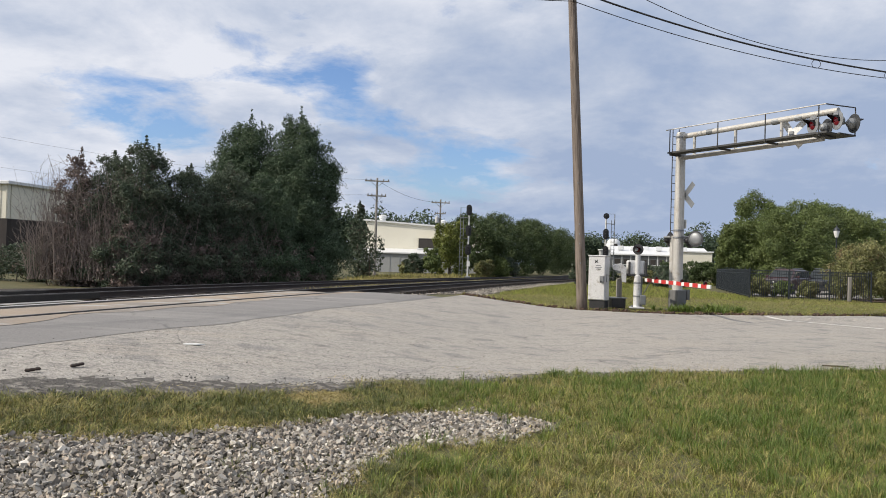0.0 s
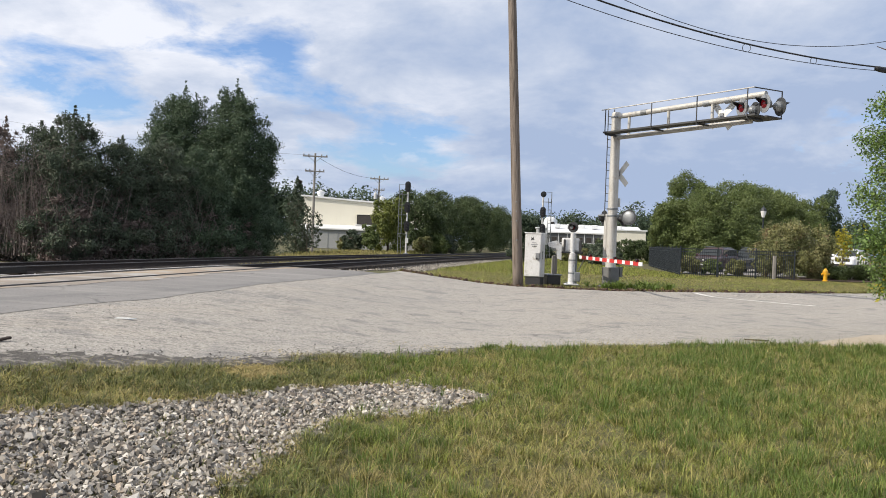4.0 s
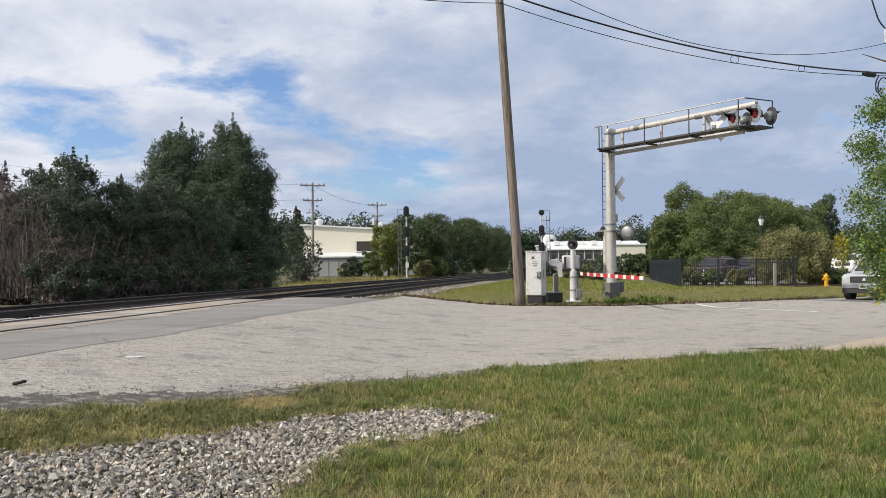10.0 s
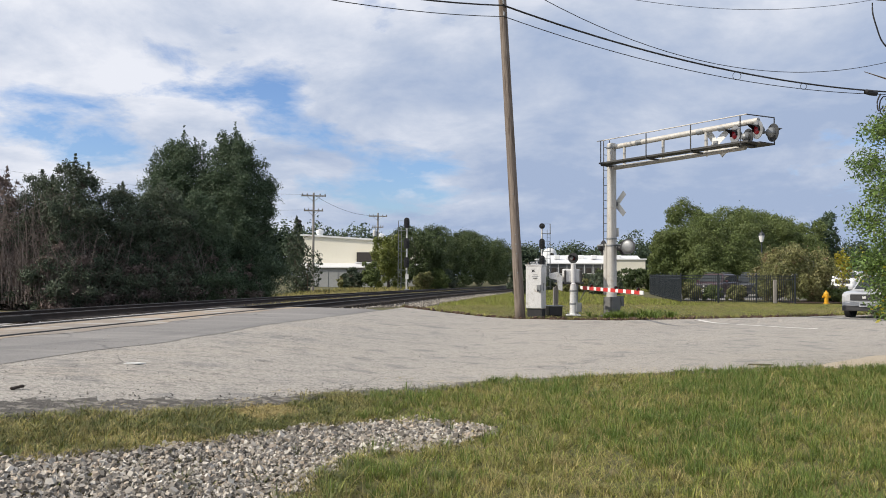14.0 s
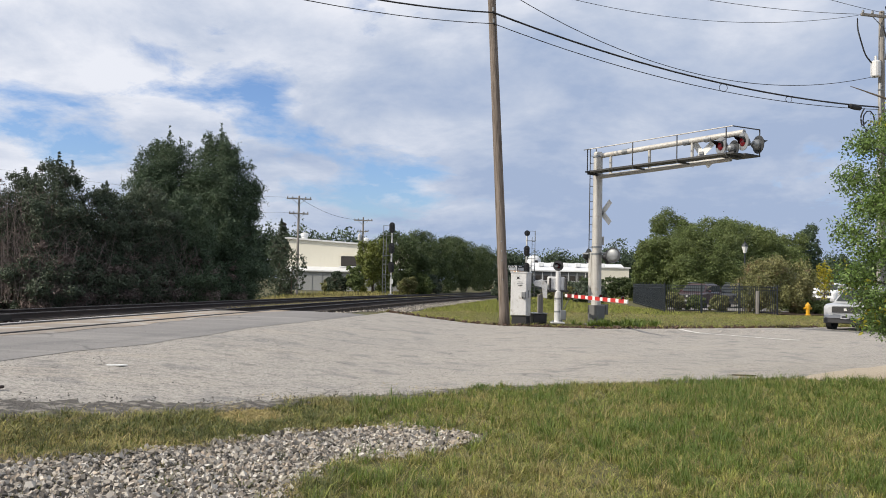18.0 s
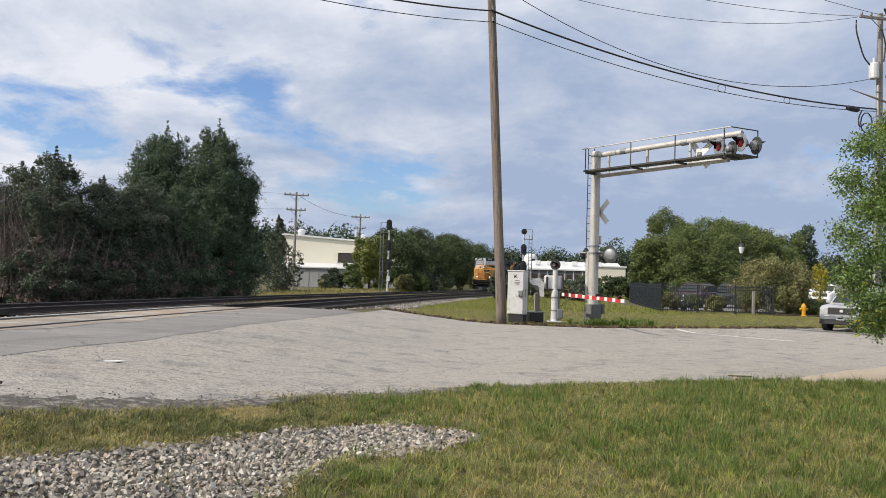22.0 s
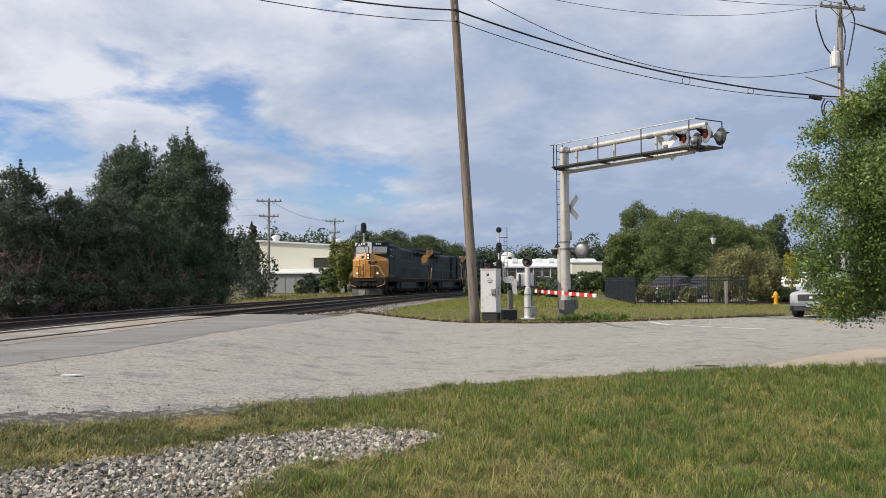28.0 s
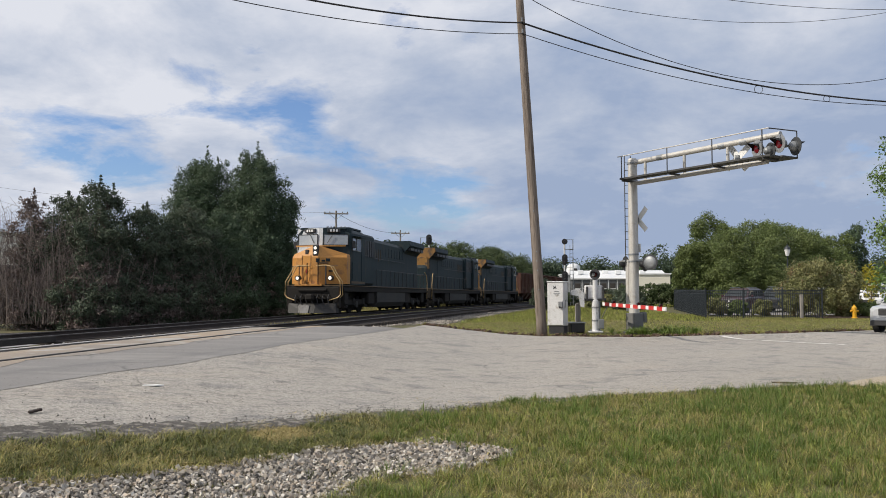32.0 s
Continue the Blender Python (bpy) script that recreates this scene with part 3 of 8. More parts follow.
ground = sheet("ground", xs, ys, lambda u, v: (u, v), GRASS_SOIL, "short patchy grass and soil", "ground", lambda u, v: -0.02 - (0.16 if near_edge(u) + 0.6 < v < far_edge(u) - 0.25 and 2 < u < 16 else 0.0))


SEAM_Y = (8.0, 10.8, 12.1, 13.4, 16.4, 19.0, 20.5, 22.5, 25.5, 30.0)
SEAM_OFF = (2.66, 2.71, 2.79, 3.03, 3.14, 3.10, 3.26, 3.42, 3.64, 3.9)


def seam_x(y):
    """x of the seam between worn asphalt and the dark strip by the track."""
    return near_track(y) + float(np.interp(y, SEAM_Y, SEAM_OFF)) + 0.07 * noise.noise((y * 0.9, 2, 0)) + 0.03 * noise.noise((y * 4, 2, 0))


road = sheet("road", steps(0, 40, 200) + [50, 70, 110], steps(0, 1, 60), lambda u, v: (u, near_edge(u) + (far_edge(u) - near_edge(u)) * v), ROAD, "pale worn asphalt road with cracks", "road", 0.006)


def left_edge_x(y):
    """x of the grass edge at y, west of x = 0."""
    return min(0.0, float(np.interp(y, EDGE_Y[:9], EDGE_X[:9]))) + 0.10 * noise.noise((y * 1.1, 5.0, 0)) * (y < 11.2)


road_west = sheet("road_west", steps(3, 36.5, 120), steps(0, 1, 24), lambda u, v: (seam_x(u) - 0.05 + (left_edge_x(u) - seam_x(u) + 0.05) * v, min(u, far_edge(seam_x(u) - 0.05 + (left_edge_x(u) - seam_x(u) + 0.05) * v))),
                  ROAD, "pale worn asphalt road by the tracks", "road", 0.006)
strip = sheet("road_dark_strip", steps(-8, 28.4, 100), steps(0, 1, 16), lambda u, v: (near_track(u) + 0.87 + (seam_x(u) - near_track(u) - 0.87) * v, u),
              ASPHALT, "grey asphalt strip beside the crossing", "road", 0.011)
edge_dirt = sheet("road_edge_dirt", steps(-7, 1.6, 340), steps(0, 1, 8), lambda u, v: (u, near_edge(u) - 0.30 + (0.44 + 0.62 * smooth01(1.5, 3.4, -u) + 0.34 * noise.noise((u * 1.3, 4, 4)) + 0.26 * noise.noise((u * 5, 4, 4)) + 0.18 * noise.noise((u * 13, 4, 4))) * v * (1 - 0.75 * smooth01(-0.5, 1.6, u))),
                  DIRT, "dark gravelly dirt at the asphalt edge", "dirt", lambda u, v: -0.025 + 0.037 * smooth01(0.0, 0.3, v))
between = sheet("road_between_tracks", steps(-8, 27.5, 80), steps(0, 1, 12), lambda u, v: (near_track(u) - 0.87 - (SPACING - 1.75 - 0.55 * smooth01(17, 20, u) + 0.15 * noise.noise((u, 3, 3))) * v, u),
                GREYLANE, "pale grey asphalt between the two tracks", "road", 0.012)
FAR_END = 20.3
far_paving = sheet("far_crossing_paving", steps(-8, FAR_END, 60), steps(0, 1, 10), lambda u, v: (far_track(u) - 0.61 + 1.22 * v, u),
                   GREYLANE, "grey paving between the far rails", "road", lambda u, v: 0.010 + 0.012 * math.sin(3.14 * v))
far_dust = sheet("far_crossing_dust", steps(-8, 23.0, 60), steps(0, 1, 8), lambda u, v: (far_track(u) - 0.87 - (2.6 * (1 - 0.75 * smooth01(17, 23, u)) + 0.3 * noise.noise((u * 0.8, 9, 1))) * v, u),
                 DUST, "tan dust beyond the far rail", "dirt", lambda u, v: 0.03 + 0.05 * (1 - v))
paving = sheet("crossing_paving", steps(-8, 26.2, 80), steps(0, 1, 10), lambda u, v: (near_track(u) - 0.61 + 1.22 * v, u),
               DUST, "tan dusty paving between the rails", "road", lambda u, v: 0.010 + 0.012 * math.sin(3.14 * v))
apron = sheet("crossing_apron", steps(-8, 27.6, 110), steps(0, 1, 6), lambda u, v: (near_track(u) + 0.87 + (0.42 + 0.35 * noise.noise((u * 0.5, 7, 1)) + 0.12 * noise.noise((u * 3, 7, 1))) * v, u),
              DUST, "tan dust along the rail", "dirt", 0.016)
# dirt sheet whose dark colour also carries the shade at the hedge's foot
beyond = sheet("dirt_beyond_tracks", steps(-8, 46, 90), steps(0, 1, 24), lambda u, v: (far_track(u) - 1.4 - (17 if u < 30 else 17 - 0.6 * (u - 30)) * v, u),
               RAILBED, "stony dirt past the tracks, darkened for hedge shade", "dirt", 0.02)

# ---- the two tracks ----


def along(track, y0, y1, step):
    n = max(2, int(round((y1 - y0) / step)))
    out = []
    for k in range(n + 1):
        y = y0 + (y1 - y0) * k / n
        dx = (track(y + 0.5) - track(y - 0.5))
        ln = math.hypot(dx, 1.0)
        out.append((Vector((track(y), y, rail_z(y))), Vector((dx / ln, 1 / ln, 0))))
    return out


def sweep(bm, line, outline):
    """Pushes an outline of (side, height) pairs along a line of places and directions."""
    rings = []
    for p, d in line:
        side = Vector((d.y, -d.x, 0))
        rings.append([bm.verts.new(p + side * u + Vector((0, 0, v))) for u, v in outline])
    n = len(outline)
    for a, b in zip(rings[:-1], rings[1:]):
        for k in range(n):
            bm.faces.new((a[k], a[(k + 1) % n], b[(k + 1) % n], b[k]))
    bm.faces.new(rings[0])
    bm.faces.new(rings[-1][::-1])
    bmesh.ops.recalc_face_normals(bm, faces=bm.faces[:])
    return bm


RAIL_WEB = [(-0.07, -0.17), (0.07, -0.17), (0.07, -0.155), (0.012, -0.13), (0.012, -0.045), (0.036, -0.035), (0.036, -0.012), (-0.036, -0.012), (-0.036, -0.035), (-0.012, -0.045), (-0.012, -0.13), (-0.07, -0.155)]
RAIL_HEAD = [(-0.034, -0.012), (0.034, -0.012), (0.030, 0.0), (-0.030, 0.0)]


def track(name, centre, y0, y1):
    t = thing(name, Matrix(), "railway track with rusty rails on ballast", "railway track", "tracks", "structure")
    line = along(centre, y0, y1, 1.5)
    for side in (-0.75, 0.75):
        rail = part("rail", sweep(B(), line, [(u + side, v) for u, v in RAIL_WEB]), RUST, t, "rusty steel rail")
        part("rail_head", sweep(B(), line, [(u + side, v) for u, v in RAIL_HEAD]), RAILTOP, rail, "worn shiny rail head")
    bed = along(centre, 27.4 if centre is near_track else FAR_END, y1, 1.5)
    bm = sweep(B(), bed, [(-2.7, -0.85), (2.7, -0.85), (1.55, -0.30), (-1.55, -0.30)])
    part("ballast_bed", bm, RAILBED, t, "crushed stone ballast bed")
    return t


far_line = track("track", far_track, -40, 190)
near_line = track("track", near_track, -40, 190)


def tie_mesh():
    bm = box(B(), (0, 0, -0.255), (2.6, 0.24, 0.20), 0.015)
    me = bpy.data.meshes.new("tie")
    bm.to_mesh(me)
    bm.free()
    me.materials.append(TIE)
    return me


TIE_MESH = tie_mesh()
for owner, centre, ystart in ((near_line, near_track, 28.0), (far_line, far_track, FAR_END + 0.4)):
    y = ystart
    while y < 118:
        dx = centre(y + 0.5) - centre(y - 0.5)
        ob = new("tie", TIE_MESH)
        ob.parent = owner
        ob.matrix_basis = pose(centre(y), y, rail_z(y) + random.uniform(-0.012, 0.008), 0, 0, -math.degrees(math.atan(dx)) + random.uniform(-1, 1))
        y += 0.53


# rubber fillers along the paved crossing's rails, black for the shaded flangeway gaps
FLANGE = mat("flange_rubber", (0.020, 0.018, 0.017), (0.030, 0.027, 0.024), 0.9, scale=2, fine=30, bump=0.3)
for u0, u1 in ((-0.86, -0.79), (-0.71, -0.60), (0.60, 0.71), (0.79, 0.86)):
    part("rubber_flange", sweep(B(), along(near_track, -8, 27.6, 1.0), [(u0, -0.16), (u1, -0.16), (u1, -0.016), (u0, -0.016)]), FLANGE, near_line, "black rubber filler for the shaded rail gap")
    part("rubber_flange", sweep(B(), along(far_track, -8, FAR_END + 0.3, 1.0), [(u0, -0.16), (u1, -0.16), (u1, -0.016), (u0, -0.016)]), FLANGE, far_line, "black rubber filler for the shaded rail gap")

# ---- poles, wires and crossing gear ----


def utility_pole():
    """The brown wooden pole that leans by the road."""
    x, y = 2.47, 30.8
    t = thing("utility_pole", pose(x, y, ground_z(x, y), 0, -3.4, 0), "tall leaning brown weathered wooden utility pole", "utility pole")
    lathe(bm := B(), [(0.20, -0.3), (0.19, 0.6), (0.176, 3), (0.168, 6), (0.158, 9), (0.148, 12), (0.14, 13.6)], 14)
    part("shaft", bm, POLEWOOD, t, smooth=True)
    for z in (11.75, 11.32):
        part("wire_bracket", box(B(), (0.02, -0.17, z), (0.06, 0.1, 0.16), 0.01), GALV, t)
    for z in (1.7, 2.4, 2.75, 3.1, 4.6):
        part("tag", box(B(), (-0.02, -0.183, z), (0.035, 0.012, 0.05)), GALV, t)
    return t


utility_pole()


def lamp_head(parent, c, ang, r=0.30, lens=REDLENS, lit=False, name="flasher", disc=None, hood=True, case=None):
    """A round flashing lamp with its black backing disc and hood; it faces along ang (degrees, from local x)."""
    m = Matrix.Translation(c) @ pose(0, 0, 0, 0, 0, ang) @ pose(0, 0, 0, 0, 90, 0)
    head = part(name, lathe(B(), [(r * 0.99, -0.012), (r, 0.0), (r * 0.985, 0.012)], 24), disc or BLACK, parent, "round backing disc", m=m)
    part("housing", lathe(B(), [(0.06, -0.24), (r * 0.40, -0.19), (r * 0.55, -0.10), (r * 0.56, -0.013)], 18), case or GALV, head, "grey lamp housing")
    part("lens", lathe(B(), [(r * 0.52, 0.013), (r * 0.50, 0.03), (r * 0.28, 0.05), (0.01, 0.056)], 18), REDLIT if lit else lens, head, "round red lens", smooth=True)
    if not hood:
        part("glass", lathe(B(), [(r * 0.80, 0.013), (r * 0.78, 0.025), (r * 0.45, 0.05), (0.01, 0.058)], 20), lens, head, "clear round lamp glass", smooth=True)
        return head
    bm, n = B(), 14
    for k in range(n):
        a0, a1 = math.radians(90 + 110 * (2 * k / n - 1)), math.radians(90 + 110 * (2 * (k + 1) / n - 1))
        q = []
        for a, z, rr in ((a0, 0.012, 0.56), (a1, 0.012, 0.56), (a1, 0.34 * max(0.25, math.sin(a1)), 0.54), (a0, 0.34 * max(0.25, math.sin(a0)), 0.54)):
            q.append(bm.verts.new((-r * rr * math.sin(a), r * rr * math.cos(a), z)))
        bm.faces.new(q)
    bmesh.ops.solidify(bm, geom=bm.faces[:], thickness=0.006)
    part("hood", bm, BLACK, head, "black lamp hood")
    return head


def crossbuck(parent, c, tilt=0.0, length=1.22):
    """A white crossbuck that faces along local y."""
    cb = part("crossbuck", box(B(), (0, 0, 0), (0.16, 0.05, 0.16), 0.01), GALV, parent, m=Matrix.Translation(c))
    for k, ang in enumerate((45 + tilt, -45 + tilt)):
        m = pose(0, 0.03 + 0.012 * k, 0, 0, ang, 0)
        bl = part("blade", box(B(), (0, 0, 0), (length, 0.006, 0.225)), WHITE, cb, "white crossbuck blade", m=m)
    return cb


def cantilever():
    """The signal bridge on one leg that reaches over the road."""
    x, y = 6.15, 32.5
    t = thing("cantilever_signal", pose(x, y, ground_z(x, y), 0, 0, -55.4), "grey aluminium railroad crossing cantilever with flashers", "crossing signal")
    part("mast", lathe(B(), [(0.20, 0.0), (0.195, 2.0), (0.185, 4.5), (0.178, 6.72), (0.15, 6.78), (0.05, 6.80)], 20), ALU, t, "tall round aluminium mast", smooth=False)
    part("base_cabinet", box(box(B(), (0.02, 0, 0.42), (0.48, 0.48, 0.74), 0.02), (0.02, 0, 0.03), (0.72, 0.7, 0.07), 0.01), CABINET, t, "dark grey base cabinet")
    part("cabinet_box", box(B(), (0.10, 0.34, 0.62), (0.34, 0.14, 0.40), 0.015), CABINET, t)
    part("riser_panel", box(B(), (-0.26, -0.05, 1.85), (0.16, 0.14, 2.0), 0.02), ALU, t, "pale tall conduit cover")
    for z in (2.78, 3.05, 5.9, 6.6):
        part("band", tube(B(), (0, 0, z - 0.03), (0, 0, z + 0.03), 0.212, seg=20), GALV, t)
    for k, (yy, z) in enumerate(((0.0, 6.62), (0.0, 5.80))):
        part("chord", tube(B(), (0.12, yy, z), (6.6 if k == 0 else 6.1, yy, z + 0.06), 0.098 if k == 0 else 0.085, seg=16), ALU, t, "round aluminium arm tube")
    for u in (0.68, 2.60, 4.52):
        part("strut", tube(B(), (u, 0, 5.82), (u, 0, 6.64), 0.055, seg=10), ALU, t)
    for u in (1.45, 4.3, 5.2):
        part("clamp", tube(B(), (u - 0.14, 0, 6.635), (u + 0.14, 0, 6.64), 0.106, seg=14), GALV, t)
    # walkway with its rail, on the side away from the approach
    part("walkway", box(B(), (3.35, -0.42, 5.93), (6.7, 0.5, 0.04), 0.005), DARKSTEEL, t, "dark steel grating walkway")
    part("walkway_edge", box(B(), (3.35, -0.68, 5.94), (6.7, 0.02, 0.06)), DARKSTEEL, t)
    for u in (0.12, 2.42, 4.43, 6.42):
        part("rail_post", tube(B(), (u, -0.70, 5.88), (u, -0.70, 6.80), 0.02, seg=8), DARKSTEEL, t)
        part("bracket", box(B(), (u, -0.28, 5.86), (0.06, 0.8, 0.06), 0.005), DARKSTEEL, t)
    part("handrail", tube(B(), (-0.08, -0.70, 6.80), (6.67, -0.70, 6.80), 0.02, seg=8), ALU, t, "thin handrail tube")
    part("end_rail", tube(B(), (6.65, -0.70, 6.80), (6.8, 0.55, 6.80), 0.02, seg=8), DARKSTEEL, t)
    part("end_post", tube(B(), (6.8, 0.55, 5.9), (6.8, 0.55, 6.80), 0.02, seg=8), DARKSTEEL, t)
    part("end_platform", box(B(), (6.35, 0.2, 5.93), (0.9, 0.8, 0.05), 0.005), DARKSTEEL, t)
    # ladder behind the mast
    for yy in (-0.2, 0.2):
        part("ladder_rail", tube(B(), (-0.27, yy * 0.8, 2.6), (-0.27, yy * 0.8, 6.95), 0.018, seg=8), DARKSTEEL, t)
    for k in range(14):
        part("ladder_rung", tube(B(), (-0.27, -0.16, 2.75 + 0.3 * k), (-0.27, 0.16, 2.75 + 0.3 * k), 0.012, seg=6), DARKSTEEL, t)
    crossbuck(t, (0.02, 0.215, 4.41))
    part("track_sign", box(B(), (0.02, 0.215, 3.30), (0.30, 0.02, 0.34)), WHITE, t, "small white sign plate")
    crossbuck(t, (4.78, 0.16, 6.19), 8.0, 1.15)
    # flashers on the arm and on the mast
    part("lamp_bar", tube(B(), (5.6, 0.0, 6.22), (6.95, 0.0, 6.26), 0.04, seg=10), GALV, t)
    lamp_head(t, (5.85, -0.20, 6.30), -110, lit=True, disc=DISCGREY)
    lamp_head(t, (6.70, -0.20, 6.34), -110, lit=True, disc=DISCGREY)
    lamp_head(t, (6.25, -0.06, 6.18), 70, 0.28, disc=DISCDARK)
    lamp_head(t, (6.95, 0.26, 6.26), 70, 0.30, disc=DISCDARK)
    part("lamp_bar", tube(B(), (-0.75, 0.0, 2.80), (0.85, 0.0, 2.80), 0.04, seg=10), GALV, t)
    lamp_head(t, (0.88, -0.02, 2.72), -70, 0.30, lens=GALV, disc=DISCDARK, hood=False, case=BLACK)
    lamp_head(t, (-0.70, 0.26, 2.72), 70, 0.30, case=BLACK)
    lamp_head(t, (0.50, 0.10, 2.66), 70, 0.28, case=BLACK)
    return t


cantilever()


def gate():
    """The lowered crossing gate with its silver mast."""
    x, y = 4.62, 32.24
    t = thing("crossing_gate", pose(x, y, ground_z(x, y) + 0.06), "lowered red and white striped crossing gate on silver mast", "crossing gate")
    bm = lathe(B(), [(0.16, 0.0), (0.155, 0.06), (0.135, 0.10), (0.130, 1.22), (0.098, 1.26), (0.094, 2.0)], 16)
    part("mast", bm, SILVER, t, "silver painted round mast")
    part("flange", box(B(), (0, 0, 0.02), (0.52, 0.46, 0.05), 0.01), SILVER, t)
    for dx, dy in ((-0.18, -0.16), (0.18, -0.16), (-0.18, 0.16), (0.18, 0.16)):
        part("bolt", tube(B(), (dx, dy, 0.03), (dx, dy, 0.11), 0.022, seg=6), GALV, t)
    part("junction_box", box(B(), (0.20, -0.02, 0.32), (0.22, 0.28, 0.36), 0.02), GALV, t)
    mech = part("mechanism", box(B(), (-0.05, 0.19, 1.53), (0.66, 0.38, 0.54), 0.04), SILVER, t, "silver gate mechanism housing")
    part("cover_plate", box(B(), (-0.05, -0.006, 1.53), (0.54, 0.02, 0.42), 0.01), SILVER, mech)
    for z in (0.45, 0.95):
        part("mast_collar", tube(B(), (0, 0, z - 0.03), (0, 0, z + 0.03), 0.142, seg=16), GALV, t)
    part("conduit", tube(B(), (0.17, 0.05, 0.10), (0.17, 0.05, 1.25), 0.03, seg=8), GALV, t)
    for dx in (-0.31, 0.31):
        part("side_plate", box(B(), (dx, 0.14, 1.50), (0.08, 0.40, 0.50), 0.03), BLACK, t)
    part("arm_shaft", tube(B(), (-0.42, 0.10, 1.25), (0.42, 0.10, 1.25), 0.05, seg=10), BLACK, t)
    part("support_plate", box(B(), (0.0, -0.06, 1.24), (0.72, 0.05, 0.07), 0.01), BLACK, t)
    bm = prism(B(), [(-0.85, 1.62), (-0.62, 1.68), (-0.42, 1.50), (-0.42, 0.95), (-0.56, 0.98), (-0.62, 1.38), (-0.85, 1.42)], "y", -0.05, 0.14)
    part("counterweight", bm, SILVER, t, "grey counterweight arm")
    part("weight_cap", tube(B(), (-0.82, -0.06, 1.52), (-0.82, 0.15, 1.52), 0.11, seg=12), SILVER, t)
    lamp_head(t, (-0.02, -0.07, 2.22), -115, 0.20)
    lamp_head(t, (0.02, 0.10, 2.22), 65, 0.20)
    a, b = Vector((0.28, -0.10, 1.08)), Vector((1.66, -4.62, 0.98))
    d = b - a
    arm = part("gate_arm", tube(B(), a, b, 0.022, 0.020, 8), WHITE, t, "white gate arm with red stripes")
    m = Matrix.Translation(a) @ d.to_track_quat("X", "Z").to_matrix().to_4x4()
    L = d.length
    part("arm_board", box(B(), (L / 2, 0, 0), (L, 0.05, 0.125), 0.004), WHITE, arm, "white arm board", m=m)
    for k in range(8):
        u = 0.40 + k * (L - 0.45) / 7.6
        part("red_stripe", box(B(), (u, 0, 0), (0.35, 0.060, 0.135)), RED, arm, "red stripe", m=m)
    for u in (0.9, L - 1.9, L - 0.35):
        lp = part("arm_lamp", tube(B(), (u - 0.03, 0, 0.10), (u + 0.03, 0, 0.10), 0.062, seg=12), BLACK, arm, "small red arm lamp", m=m)
        part("lamp_lens", tube(B(), (u - 0.036, 0, 0.10), (u + 0.036, 0, 0.10), 0.045, seg=12), REDLENS, arm, m=m)
    part("arm_brace", tube(B(), (0.24, -0.02, 0.55), (0.40, -0.5, 1.03), 0.02, seg=6), GALV, t)
    return t


gate()
bm = prism(B(), [(-0.09, -0.1), (0.09, -0.1), (0.09, 1.10), (0.02, 1.16), (-0.09, 1.12)], "y", -0.09, 0.09)
solid("wooden_post", bm, POLEGREY, "short weathered grey wooden post behind gate", "post", m=pose(4.05, 33.1, ground_z(4.05, 33.1), 0, 0, 8))


def relay_case():
    x, y = 3.20, 32.4
    t = thing("relay_case", pose(x, y, ground_z(x, y), 0, 0, -24), "silver metal railroad relay case with latch", "equipment box")
    part("pedestal", box(B(), (0.02, 0, 0.14), (0.60, 0.44, 0.34), 0.01), BLACK, t, "dark steel pedestal")
    part("body", box(B(), (0, 0, 1.14), (0.66, 0.52, 1.66), 0.02), SILVER, t, "dented silver case body")
    part("door", box(B(), (0, -0.268, 1.13), (0.61, 0.018, 1.58), 0.006), SILVER, t, "case door")
    part("roof_cap", box(B(), (0, 0, 1.99), (0.70, 0.58, 0.05), 0.015), SILVER, t)
    latch = part("latch_box", box(B(), (0.23, -0.32, 1.12), (0.17, 0.10, 0.24), 0.02), GALV, t, "grey latch box")
    part("padlock", box(B(), (0.20, -0.38, 1.02), (0.06, 0.03, 0.08), 0.01), BLACK, latch)
    part("emblem", prism(B(), [(-0.10, 1.85), (-0.02, 1.80), (0.03, 1.86), (0.02, 1.77), (0.08, 1.72), (-0.02, 1.745), (-0.09, 1.70), (-0.06, 1.78)], "y", -0.284, -0.279), BLACK, t, "small dark emblem")
    for k, (w, z) in enumerate(((0.20, 1.62), (0.26, 1.55), (0.18, 1.49))):
        part("lettering_bar", box(B(), (0.06, -0.280, z), (w, 0.004, 0.028)), GALV if k != 2 else BLACK, t)
    part("side_handle", tube(B(), (0.345, -0.1, 1.0), (0.345, -0.1, 1.3), 0.015, seg=6), GALV, t)
    return t


relay_case()
t = thing("battery_box", pose(3.95, 33.0, ground_z(3.95, 33), 0, 0, 12), "low dark steel battery box on ground", "equipment box")
part("body", box(B(), (0, 0, 0.20), (0.55, 0.6, 0.36), 0.02), BLACK, t)
part("lid", box(B(), (0, 0, 0.40), (0.62, 0.66, 0.05), 0.015), GALV, t, "grey lid")


